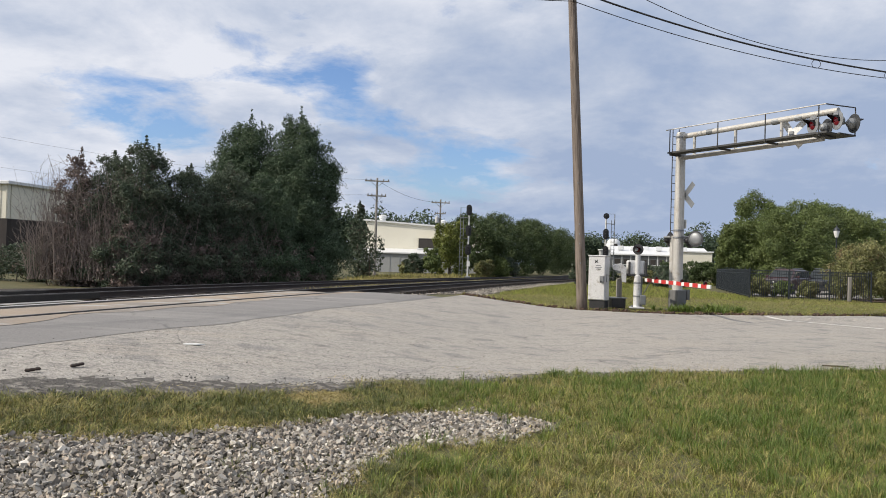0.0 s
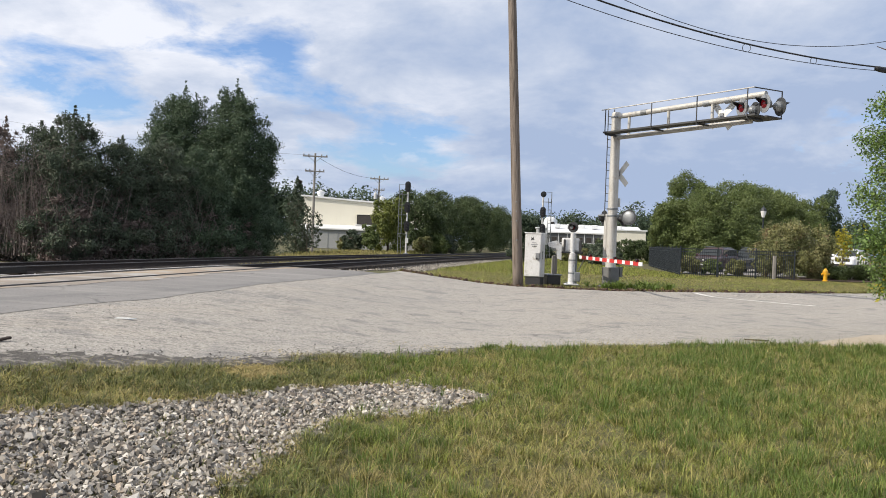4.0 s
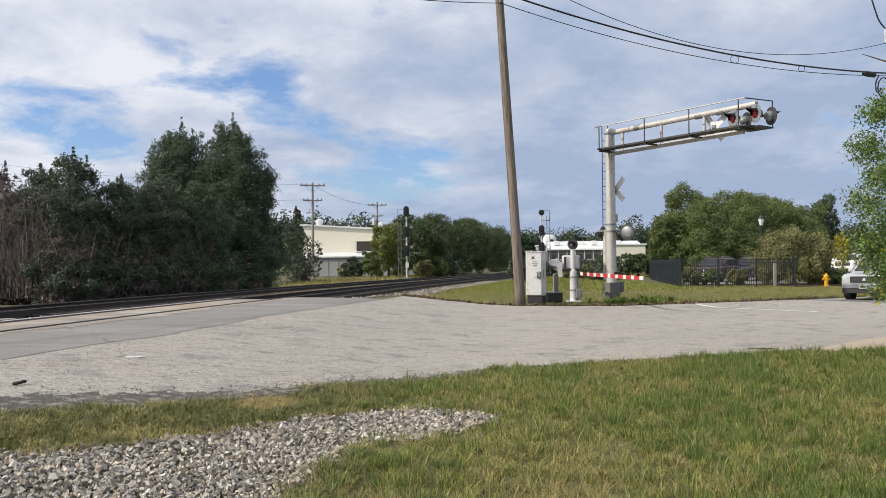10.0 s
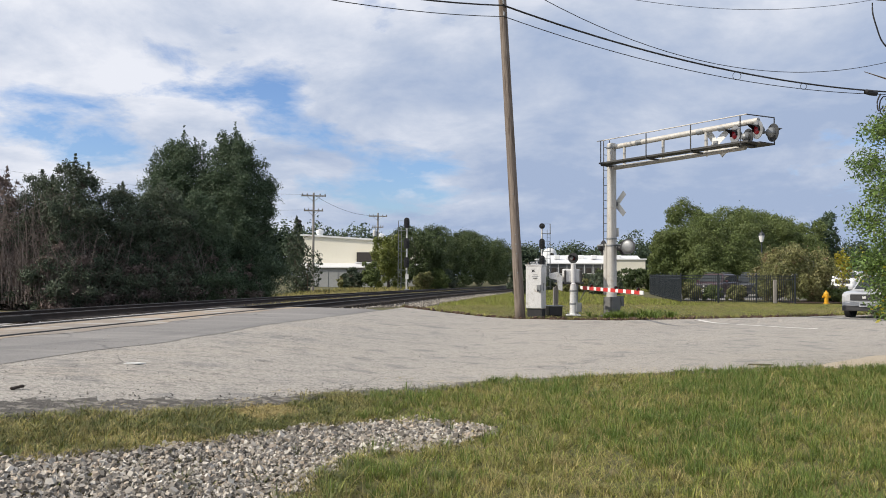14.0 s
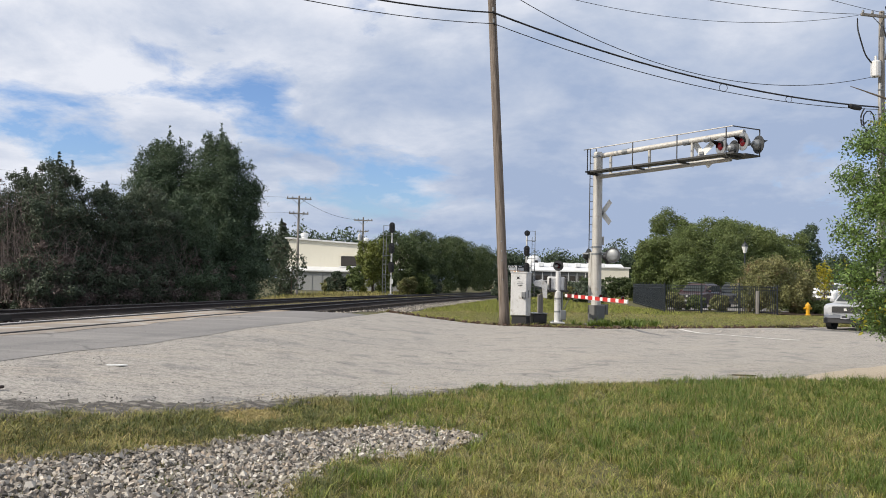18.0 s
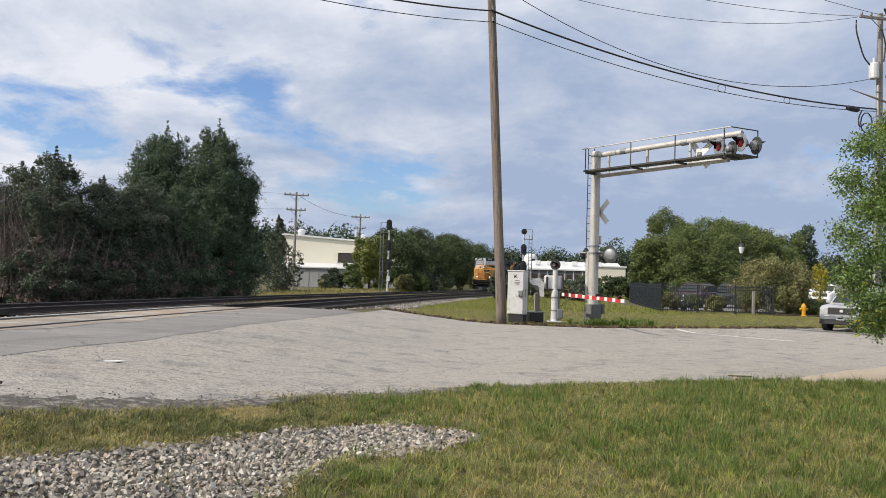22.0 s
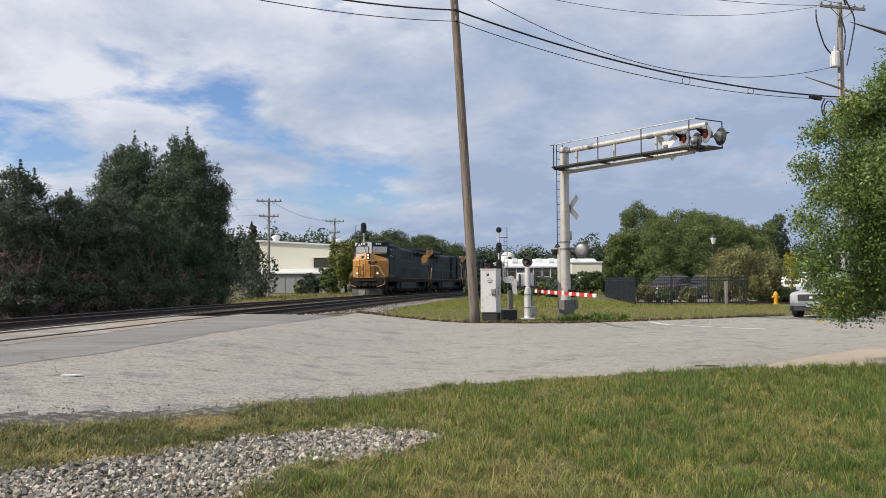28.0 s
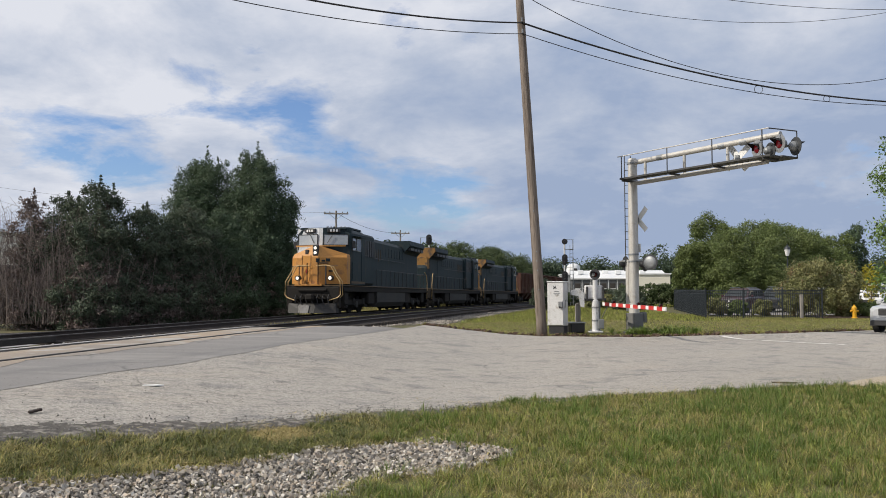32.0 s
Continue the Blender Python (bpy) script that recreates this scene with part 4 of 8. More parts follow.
def signal(x, y, heads, top, ladder, label):
    """A railway signal mast with oval heads, cage and ladder."""
    t = thing("railway_signal", pose(x, y, ground_z(x, y)), label, "railway signal", "railway signals")
    part("mast", tube(B(), (0, 0, 0), (0, 0, top), 0.085, seg=10), SILVER, t, "silver mast")
    part("foot", box(B(), (0, 0, 0.15), (0.5, 0.5, 0.3), 0.02), GALV, t)
    for z, kind in heads:
        if kind == "oval":
            o = [(0.28 * math.cos(a) * 1.0, z + 0.26 * (1 if math.sin(a) >= 0 else -1) + 0.28 * math.sin(a)) for a in [math.radians(7.5 + 15 * k) for k in range(24)]]
        else:
            o = [(0.29 * math.cos(a), z + 0.29 * math.sin(a)) for a in [math.radians(15 * k) for k in range(24)]]
        h = part("signal_head", prism(B(), o, "y", -0.22, -0.18), BLACK, t, "black signal head")
        part("head_case", box(B(), (0, -0.09, z), (0.28, 0.18, 0.55 if kind == "oval" else 0.28), 0.02), BLACK, h)
        for dz in ((-0.26, 0.0, 0.26) if kind == "oval" else (0.0,)):
            part("hood", tube(B(), (0, -0.22, z + dz), (0, -0.46, z + dz - 0.03), 0.10, 0.105, 10), BLACK, h)
        part("head_bracket", box(B(), (0, -0.02, z - 0.05), (0.14, 0.14, 0.12)), SILVER, t)
        part("platform", box(B(), (ladder * 0.45, 0.1, z - 0.75), (0.9, 0.55, 0.04)), GALV, t)
        for dy in (-0.15, 0.35):
            part("cage_post", tube(B(), (ladder * 0.85, dy, z - 0.75), (ladder * 0.85, dy, z + 0.25), 0.02, seg=6), GALV, t)
        part("cage_rail", tube(B(), (0.0, 0.35, z + 0.25), (ladder * 0.85, 0.35, z + 0.25), 0.02, seg=6), GALV, t)
    for dx in (0.55, 0.85):
        part("ladder_rail", tube(B(), (ladder * dx, 0.12, 0.2), (ladder * dx, 0.12, top - 0.4), 0.028, seg=6), GALV, t)
    for k in range(int((top - 0.8) / 0.35)):
        part("ladder_rung", tube(B(), (ladder * 0.55, 0.12, 0.5 + 0.35 * k), (ladder * 0.85, 0.12, 0.5 + 0.35 * k), 0.016, seg=5), GALV, t)
    part("number_plate", box(B(), (0.05, -0.12, 1.55), (0.32, 0.02, 0.5)), WHITE, t, "white blank plate")
    return t


signal(-4.78, 83.0, ((6.9, "oval"), (4.85, "oval"), (2.95, "oval")), 6.9, -1, "silver railway signal mast with three black heads")
signal(8.77, 83.7, ((6.55, "round"), (4.75, "oval"), (3.05, "oval")), 6.6, 1, "silver railway signal mast beside the near track")


def wood_pole(x, y, h, arms, label, r=0.15, turn=0.0, drum=None, material=POLEGREY):
    t = thing("power_pole", pose(x, y, ground_z(x, y), 0, 0, turn), label, "utility pole", "power poles")
    part("shaft", lathe(B(), [(r, -0.2), (r * 0.85, h * 0.5), (r * 0.62, h)], 10), material, t)
    for z, w in arms:
        arm = part("crossarm", box(B(), (0, -r, z), (w, 0.10, 0.12), 0.01), material, t, "wooden crossarm")
        for u in (-0.46, -0.26, 0.26, 0.46):
            part("insulator", lathe(B(), [(0.035, z + 0.06), (0.06, z + 0.10), (0.06, z + 0.17), (0.02, z + 0.22)], 8, Matrix.Translation((u * w, -r, 0))), GALV, arm)
        for u in (-1, 1):
            part("brace", tube(B(), (u * w * 0.28, -r - 0.02, z - 0.03), (0, -r * 0.9, z - 0.55), 0.02, seg=5), GALV, t)
    if drum:
        dr = part("transformer", lathe(B(), [(0.20, drum), (0.22, drum + 0.05), (0.22, drum + 0.65), (0.17, drum + 0.72), (0.06, drum + 0.74), (0.06, drum + 0.95)], 14, Matrix.Translation((-0.38, -0.1, 0))), SILVER, t, "pale grey transformer drum")
        part("drum_bracket", box(B(), (-0.2, -0.05, drum + 0.3), (0.2, 0.1, 0.4)), GALV, dr)
    return t


wood_pole(-13.3, 78, 9.3, ((9.0, 2.3), (7.6, 1.8)), "thin grey wooden power pole with two crossarms", 0.14, 10)
wood_pole(-9.2, 99.3, 9.0, ((8.6, 2.2), (7.3, 1.3)), "thin grey wooden power pole by the white building", 0.14, 5, drum=6.2)
wood_pole(19.85, 37.3, 14.25, ((13.95, 2.45),), "grey wooden power pole with transformer and cables", 0.19, 12, drum=11.2)
# riser conduit and cable coil on the big power pole
t = thing("cable_coil", pose(19.12, 37.0, 9.62), "coiled black cable hanging beside the pole", "cable")
bm = B()
for k in range(40):
    a0, a1 = k * 0.63, (k + 1) * 0.63
    tube(bm, (0.26 * math.cos(a0), 0.02 * math.sin(k), -0.42 + 0.46 * math.sin(a0)), (0.26 * math.cos(a1), 0.02 * math.sin(k + 1), -0.42 + 0.46 * math.sin(a1)), 0.022, seg=5)
part("loops", bm, WIRE, t)


def wire(a, b, sag, r, name="overhead_wire", label="black overhead cable between the poles", n=24):
    a, b = Vector(a), Vector(b)
    pts = [a.lerp(b, k / n) - Vector((0, 0, 4 * sag * (k / n) * (1 - k / n))) for k in range(n + 1)]
    return solid(name, hose(B(), pts, r, 6), WIRE, label, "cable", group="overhead wires")


P1H, P1L = Vector((1.80, 30.63, 11.62)), Vector((1.83, 30.63, 11.20))
P2H, P2L = Vector((19.65, 37.1, 9.85)), Vector((19.65, 37.1, 9.75))
wire(P1H, P2H, 0.62, 0.034, label="thick black bundled telephone cable")
wire(P1L, P2L, 0.70, 0.015)
wire(P1H, (-19, 10.5, 11.6), 1.5, 0.028, label="thick black bundled telephone cable")
wire(P1L, (-19, 10.5, 11.0), 1.45, 0.014)
wire((1.75, 30.65, 12.75), (19.65, 37.1, 11.3), 1.75, 0.014)
wire((1.72, 30.7, 13.0), (18.6, 36.9, 13.95), 0.9, 0.010, label="thin overhead wire between the poles")
wire((-6, 30.0, 16.5), (18.7, 36.9, 14.0), 1.2, 0.011, label="thin overhead wire between the poles")
wire((-4, 26.0, 17.6), (20.8, 37.4, 14.1), 1.0, 0.011, label="thin overhead wire between the poles")
wire((-13.3, 77.9, 9.1), (-70, 52, 17), 2.5, 0.008, label="thin far overhead wire")
wire((-13.3, 77.9, 7.7), (-70, 52, 13.5), 2.5, 0.008, label="thin far overhead wire")
wire((-13.3, 77.9, 9.1), (-9.2, 99, 8.7), 0.6, 0.015, label="thin far overhead wire")
splice = thing("cable_splice", pose(18.3, 36.6, 9.72, 0, 4, 21), "black cable splice case hanging on wire", "cable splice")
part("case", lathe(B(), [(0.03, -0.38), (0.11, -0.3), (0.13, 0), (0.11, 0.3), (0.03, 0.38)], 10, pose(0, 0, 0, 0, 90, 0)), WIRE, splice)
for k, (f, s) in enumerate(((0.55, 0.28), (0.73, 0.22))):
    p = P1H.lerp(P2H, f) - Vector((0, 0, 4 * 0.62 * f * (1 - f)))
    loop = thing("wire_loop", Matrix.Translation(p), "small loop of drop wire", "cable", "overhead wires")
    pts = [Vector((s * 0.6 * math.sin(a), 0, -s * (1 - math.cos(a)) * 0.6)) for a in [0.2 + 5.8 * q / 14 for q in range(15)]]
    part("loop", path_tube(B(), pts, 0.012, 5), WIRE, loop)
# jumper cables on the big pole, and its pale riser pipe
JUMPERS = (((18.60, 37.0, 13.85), (18.62, 37.0, 13.35), (18.78, 37.0, 12.75), (19.0, 37.05, 12.2), (19.3, 37.1, 11.85)),
           ((20.0, 37.0, 14.05), (19.86, 36.98, 14.40), (20.05, 36.98, 14.15), (20.38, 37.0, 13.4), (20.26, 37.02, 12.5), (20.02, 37.08, 11.3)),
           ((19.75, 37.0, 13.5), (19.93, 37.0, 12.8), (19.88, 37.02, 12.0)),
           ((18.9, 36.95, 9.75), (18.75, 36.95, 9.4), (18.8, 36.95, 9.0), (19.0, 36.95, 9.15)))
for pts in JUMPERS:
    line = []
    for k in range(len(pts) - 1):
        p0, p1, p2, p3 = (Vector(pts[min(max(k + j, 0), len(pts) - 1)]) for j in (-1, 0, 1, 2))
        for q in range(6):
            u = q / 6
            line.append(0.5 * ((2 * p1) + (p2 - p0) * u + (2 * p0 - 5 * p1 + 4 * p2 - p3) * u * u + (3 * p1 - p0 - 3 * p2 + p3) * u * u * u))
    line.append(Vector(pts[-1]))
    solid("jumper_cable", hose(B(), line, 0.032, 6), WIRE, "black jumper cable down the power pole", "cable", group="jumper cables")
t = thing("riser_pipe", pose(19.66, 37.08, ground_z(19.7, 37.1)), "pale riser pipe strapped to power pole", "pipe")
part("pipe", tube(B(), (0, 0, 0), (0, 0, 10.9), 0.06, seg=10), ALU, t)
for z in (2.0, 4.5, 7.0, 9.5, 10.6):
    part("strap", box(B(), (0.03, 0.0, z), (0.20, 0.15, 0.06), 0.01), GALV, t)

# ---- buildings ----


def wall_openings(t, name, w, h, thick, holes, material, m):
    """A wall of width w and height h along local x, with real holes (x0, x1, z0, z1)."""
    bm = B()
    xs2 = sorted({0.0, w, *[v for q in holes for v in q[:2]]})
    zs2 = sorted({0.0, h, *[v for q in holes for v in q[2:]]})
    for x0, x1 in zip(xs2[:-1], xs2[1:]):
        for z0, z1 in zip(zs2[:-1], zs2[1:]):
            cx, cz = (x0 + x1) / 2, (z0 + z1) / 2
            if not any(a < cx < b and c < cz < d for a, b, c, d in holes):
                box(bm, (cx, 0, cz), (x1 - x0, thick, z1 - z0))
    bmesh.ops.remove_doubles(bm, verts=bm.verts[:], dist=0.001)
    return part(name, bm, material, t, m=m)


def warehouse():
    """The cream industrial hall with a lean-to, behind the woods."""
    t = thing("warehouse", pose(-20.5, 112, 0.0, 0, 0, -4), "cream metal warehouse with low grey annex", "building")
    part("wall_front", prism(B(), [(0, 0), (16.5, 0), (16.5, 5.78), (0, 6.8)], "y", 0.0, 0.25), CREAM, t, "cream corrugated metal wall")
    part("wall_side", box(B(), (0.12, 9.5, 3.0), (0.24, 18.4, 6.0)), CREAM, t)
    part("wall_back", box(B(), (8.25, 18.8, 2.7), (16.0, 0.24, 5.4)), CREAM, t)
    part("wall_end", box(B(), (16.38, 9.5, 2.7), (0.24, 18.4, 5.4)), CREAM, t)
    part("roof", prism(B(), [(-0.3, 6.83), (16.8, 5.77), (16.8, 5.98), (-0.3, 7.05)], "y", -0.3, 19.2), ROOFWHITE, t, "pale metal roof edge")
    for u in range(31):
        part("rib", box(B(), (0.4 + u * 0.52, -0.005, 2.95), (0.05, 0.012, 4.4 - u * 0.028)), CREAM, t)
    # annex in front with its lit roof strip and a dark bay
    part("annex_wall", box(B(), (8.25, -3.9, 1.2), (16.3, 0.25, 2.4)), GREYWALL, t, "grey annex wall in shade")
    part("annex_roof", prism(B(), [(-4.3, 2.45), (-0.02, 3.0), (-0.02, 3.15), (-4.3, 2.6)], "x", -0.1, 16.6), ROOFWHITE, t, "white sloping annex roof")
    bay = part("loading_bay", box(B(), (9.7, -0.12, 3.95), (4.6, 0.3, 1.35)), DARK, t, "dark recessed bay opening")
    part("bay_frame", box(B(), (9.7, -0.14, 4.68), (4.9, 0.4, 0.14)), CREAM, bay)
    part("bay_frame", box(B(), (9.7, -0.3, 3.22), (4.9, 0.5, 0.12)), ROOFWHITE, bay)
    for u, y2 in ((1.6, 3), (9.8, 5), (11.6, 5), (13.6, 6)):
        v = part("roof_vent", lathe(B(), [(0.42, 5.0), (0.42, 6.25 - u * 0.01), (0.55, 6.4), (0.55, 6.75), (0.1, 6.9)], 12, Matrix.Translation((u, y2, 1.05 - u * 0.055))), ROOFWHITE, t, "white round roof vent")
    for u in steps(0.5, 16.0, 12):
        part("annex_rib", box(B(), (u, -4.05, 1.2), (0.06, 0.05, 2.3)), GREYWALL, t)
    return t


warehouse()


def long_hall():
    """The long white-roofed hall past the bend."""
    t = thing("factory_hall", pose(22.6, 200, 0.0, 0, 0, -6), "long low factory hall with white roofs", "building")
    part("wall_front", box(B(), (11, 0, 2.2), (22, 0.3, 4.4)), HALLGREY, t, "dark grey hall wall")
    part("wall_back", box(B(), (11, 30, 2.2), (22, 0.3, 4.4)), HALLGREY, t)
    part("wall_side", box(B(), (-0.1, 15, 2.2), (0.3, 29.6, 4.4)), HALLGREY, t)
    part("wall_end", box(B(), (22.1, 15, 2.2), (0.3, 29.6, 4.4)), CREAM, t)
    part("roof", prism(B(), [(-0.6, 4.75), (15, 6.9), (30.6, 4.75), (30.6, 4.45), (-0.6, 4.45)], "x", -0.5, 22.5), ROOFWHITE, t, "white shallow roof")
    part("gable_wall", box(B(), (18.5, -3.0, 2.7), (7.0, 5.6, 5.4), 0.03), CREAM, t, "sunlit cream gable block")
    part("block_roof", box(B(), (18.5, -3.0, 5.55), (7.6, 6.2, 0.3), 0.02), ROOFWHITE, t)
    for u in range(7):
        w = part("window", box(B(), (1.2 + u * 2.05, -0.17, 2.9), (1.2, 0.08, 1.2)), DARK, t)
        part("window_frame", box(B(), (1.2 + u * 2.05, -0.2, 2.25), (1.4, 0.1, 0.1)), ROOFWHITE, w)
        part("wall_post", box(B(), (0.2 + u * 2.05, -0.2, 2.2), (0.14, 0.12, 4.3)), ROOFWHITE, t)
    for u in range(6):
        part("roof_unit", box(B(), (2 + 3.0 * u, 6 + (u * 7) % 3, 6.3), (1.4, 1.4, 1.0), 0.1), ROOFWHITE, t, "white rooftop unit")
    return t


long_hall()
t = thing("tank_house", pose(24.2, 238, 0.0), "white shed with rounded roof tank", "building")
part("wall", box(B(), (2.2, 3, 3.1), (5.4, 6, 6.2), 0.03), GREYWALL, t)
part("roof", box(B(), (2.2, 3, 6.35), (6.0, 6.6, 0.3), 0.04), ROOFWHITE, t, "white flat roof")
dome = part("roof_tank", lathe(B(), [(2.0, 6.5), (2.0, 7.9), (1.8, 8.8), (1.2, 9.4), (0.2, 9.7)], 18, Matrix.Translation((3.2, 2.6, 0))), ROOFWHITE, t, "white rounded roof tank", smooth=True)
part("hatch", box(B(), (3.6, 0.65, 7.6), (1.1, 0.2, 1.1), 0.15), DARK, dome)


def corner_hall():
    """The brick and metal hall past the hedge."""
    t = thing("brick_hall", pose(-60, 62, 0, 0, 0, -6), "tan metal hall on dark brick base", "building")
    part("brick_base", box(B(), (10, 0, 1.9), (24, 0.35, 3.8)), BRICKWALL, t, "dark brick lower wall")
    part("side_base", box(B(), (21.83, 9.2, 1.9), (0.35, 18, 3.8)), BRICKWALL, t)
    part("metal_wall", box(B(), (10, -0.04, 5.1), (24, 0.3, 2.6)), CREAM, t, "tan ribbed metal upper wall")
    part("side_wall", box(B(), (21.86, 9.2, 5.1), (0.3, 18, 2.6)), CREAM, t)
    part("roof", box(B(), (10, 9, 6.5), (24.6, 19, 0.25), 0.03), ROOFWHITE, t)
    for k in range(48):
        part("rib", box(B(), (-1.6 + k * 0.5, -0.21, 5.1), (0.06, 0.05, 2.5)), CREAM, t)
    return t


corner_hall()
# low grey roofs past the car park
t = thing("house", pose(30, 82, 0.1, 0, 0, -12), "low house with grey shingle roof", "building")
part("wall", box(B(), (0, 0, 1.3), (9, 7, 2.6)), CREAM, t)
part("roof", prism(B(), [(-5, 2.6), (0, 4.6), (5, 2.6), (5, 2.45), (-5, 2.45)], "y", -4, 4), GREYWALL, t, "grey gable roof")
for u in (-2.5, 0, 2.5):
    w = part("window", box(B(), (u, -3.52, 1.5), (1.0, 0.06, 1.2)), DARK, t)
    part("window_frame", box(B(), (u, -3.56, 0.86), (1.2, 0.1, 0.08)), WHITE, w)
t = thing("white_building", pose(53, 76, 0.1, 0, 0, 10), "tall pale building half hidden by leaves", "building")
part("wall", box(B(), (0, 0, 4.6), (12, 9, 9.2), 0.05), CREAM, t)
part("roof", box(B(), (0, 0, 9.35), (12.6, 9.6, 0.3), 0.05), ROOFWHITE, t)
for u in steps(-4.5, 4.5, 3):
    for z in (2, 5, 7.8):
        part("window", box(B(), (u, -4.53, z), (1.2, 0.06, 1.3)), DARK, t)

# ---- fence, hydrant, lamp ----


def fence_run(t, a, b, h, singles):
    a, b = Vector(a), Vector(b)
    d = b - a
    L = d.length
    m = Matrix.Translation(a) @ pose(0, 0, 0, 0, 0, math.degrees(math.atan2(d.y, d.x)))
    n = max(1, round(L / 2.35))
    for k in range(n + 1):
        part("post", box(B(), (L * k / n, 0, h / 2 + 0.03), (0.065, 0.065, h + 0.1), 0.006), FENCEBLK, t, m=m)
    for z in (h - 0.05, h - 0.22, 0.14):
        part("rail", box(B(), (L / 2, 0, z), (L, 0.035, 0.035)), FENCEBLK, t, m=m)
    count = int(L / 0.115)
    if singles:
        bm = box(B(), (0, 0, h / 2), (0.026, 0.026, h - 0.06))
        me = bpy.data.meshes.new("picket")
        bm.to_mesh(me)
        bm.free()
        me.materials.append(FENCEBLK)
        for k in range(count):
            ob = new("picket", me)
            ob.parent = t
            ob.matrix_basis = m @ Matrix.Translation((0.06 + k * 0.115, 0.0, 0.02))
    else:
        bm = B()
        for k in range(count):
            box(bm, (0.06 + k * 0.115, 0, h / 2 + 0.02), (0.026, 0.026, h - 0.06))
        tagged(part("picket_row", bm, FENCEBLK, t, m=m), kind="stuff")


t = thing("fence", Matrix(), "black metal picket fence round car park", "fence")
zf = 0.10
fence_run(t, (13.0, 47.9, zf - 0.02), (19.1, 46.9, zf - 0.02), 1.62, True)
fence_run(t, (13.0, 47.9, zf - 0.02), (16.4, 70.0, zf + 0.35), 1.62, False)
part("end_panel", box(B(), (18.0, 46.95, zf + 0.68), (0.16, 0.12, 1.30), 0.01), POLEGREY, t, "pale grey end post")

t = thing("fire_hydrant", pose(21.1, 47.5, ground_z(21.1, 47.5)), "yellow cast iron fire hydrant on mulch", "fire hydrant")
part("barrel", lathe(B(), [(0.17, 0.0), (0.17, 0.04), (0.115, 0.06), (0.11, 0.42), (0.14, 0.44), (0.14, 0.48), (0.12, 0.50)], 16), YELLOWPAINT, t)
part("bonnet", lathe(B(), [(0.15, 0.50), (0.145, 0.56), (0.11, 0.64), (0.05, 0.69), (0.04, 0.75)], 16), YELLOWPAINT, t, "domed yellow bonnet")
for a in (-100, 0, 180):
    part("outlet", tube(B(), (0.08 * math.cos(radians(a)), 0.08 * math.sin(radians(a)), 0.40), (0.22 * math.cos(radians(a)), 0.22 * math.sin(radians(a)), 0.40), 0.065, seg=10), YELLOWPAINT, t)
sheet("mulch_bed", steps(19.4, 27, 14), steps(0, 1, 5), lambda u, v: (u, 47.6 + 0.3 * (u - 19.4) * 0.3 + 5.5 * v), MULCH, "brown mulch bed by fence", "mulch", 0.03)

t = thing("street_lamp", pose(21.55, 58.6, ground_z(21.5, 58)), "black post lamp with frosted lantern", "street lamp")
part("post", lathe(B(), [(0.11, 0), (0.10, 0.5), (0.055, 0.7), (0.045, 3.95)], 10), FENCEBLK, t)
part("lantern", lathe(B(), [(0.10, 3.95), (0.20, 4.35), (0.19, 4.40)], 10), WHITE, t, "frosted white lantern glass")
part("cap", lathe(B(), [(0.23, 4.40), (0.17, 4.55), (0.05, 4.66), (0.02, 4.8)], 10), FENCEBLK, t)
sheet("car_park", steps(14.6, 60, 30), steps(53, 74, 14), lambda u, v: (u + (v - 53) * 0.17, v), ASPHALT, "grey asphalt car park", "car park", 0.02)

# ---- cars ----


def loft(bm, rings):
    """Closed rings of equal length joined end to end, with end caps."""
    vs = [[bm.verts.new(p) for p in r] for r in rings]
    n = len(vs[0])
    for a, b in zip(vs[:-1], vs[1:]):
        for k in range(n):
            bm.faces.new((a[k], a[(k + 1) % n], b[(k + 1) % n], b[k]))
    bm.faces.new(vs[0][::-1])
    bm.faces.new(vs[-1])
    bmesh.ops.recalc_face_normals(bm, faces=bm.faces[:])
    return bm


def ring(x, w, z0, z1, r=0.12, tuck=0.0):
    """A rounded cross-section of half width w from z0 to z1 at x."""
    return [(x, -w + tuck, z0), (x, -w, z0 + r), (x, -w, z1 - r), (x, -w + r * 0.7, z1 - r * 0.25), (x, -w + r * 1.6, z1),
            (x, w - r * 1.6, z1), (x, w - r * 0.7, z1 - r * 0.25), (x, w, z1 - r), (x, w, z0 + r), (x, w - tuck, z0)]


def wheel(parent, x, y, r, side):
    m = pose(x, y, r, 90, 0, 0)
    wh = part("wheel", lathe(B(), [(r * 0.62, -0.11), (r * 0.93, -0.115), (r, -0.08), (r, 0.08), (r * 0.93, 0.115), (r * 0.62, 0.11)], 24), RUBBER, parent, "black rubber tyre", smooth=False, m=m)
    part("rim", lathe(B(), [(r * 0.64, 0.0), (r * 0.63, side * -0.10), (r * 0.5, side * -0.085), (r * 0.15, side * -0.10), (0.02, side * -0.105)], 14), GALV, wh, "alloy rim")
    return wh


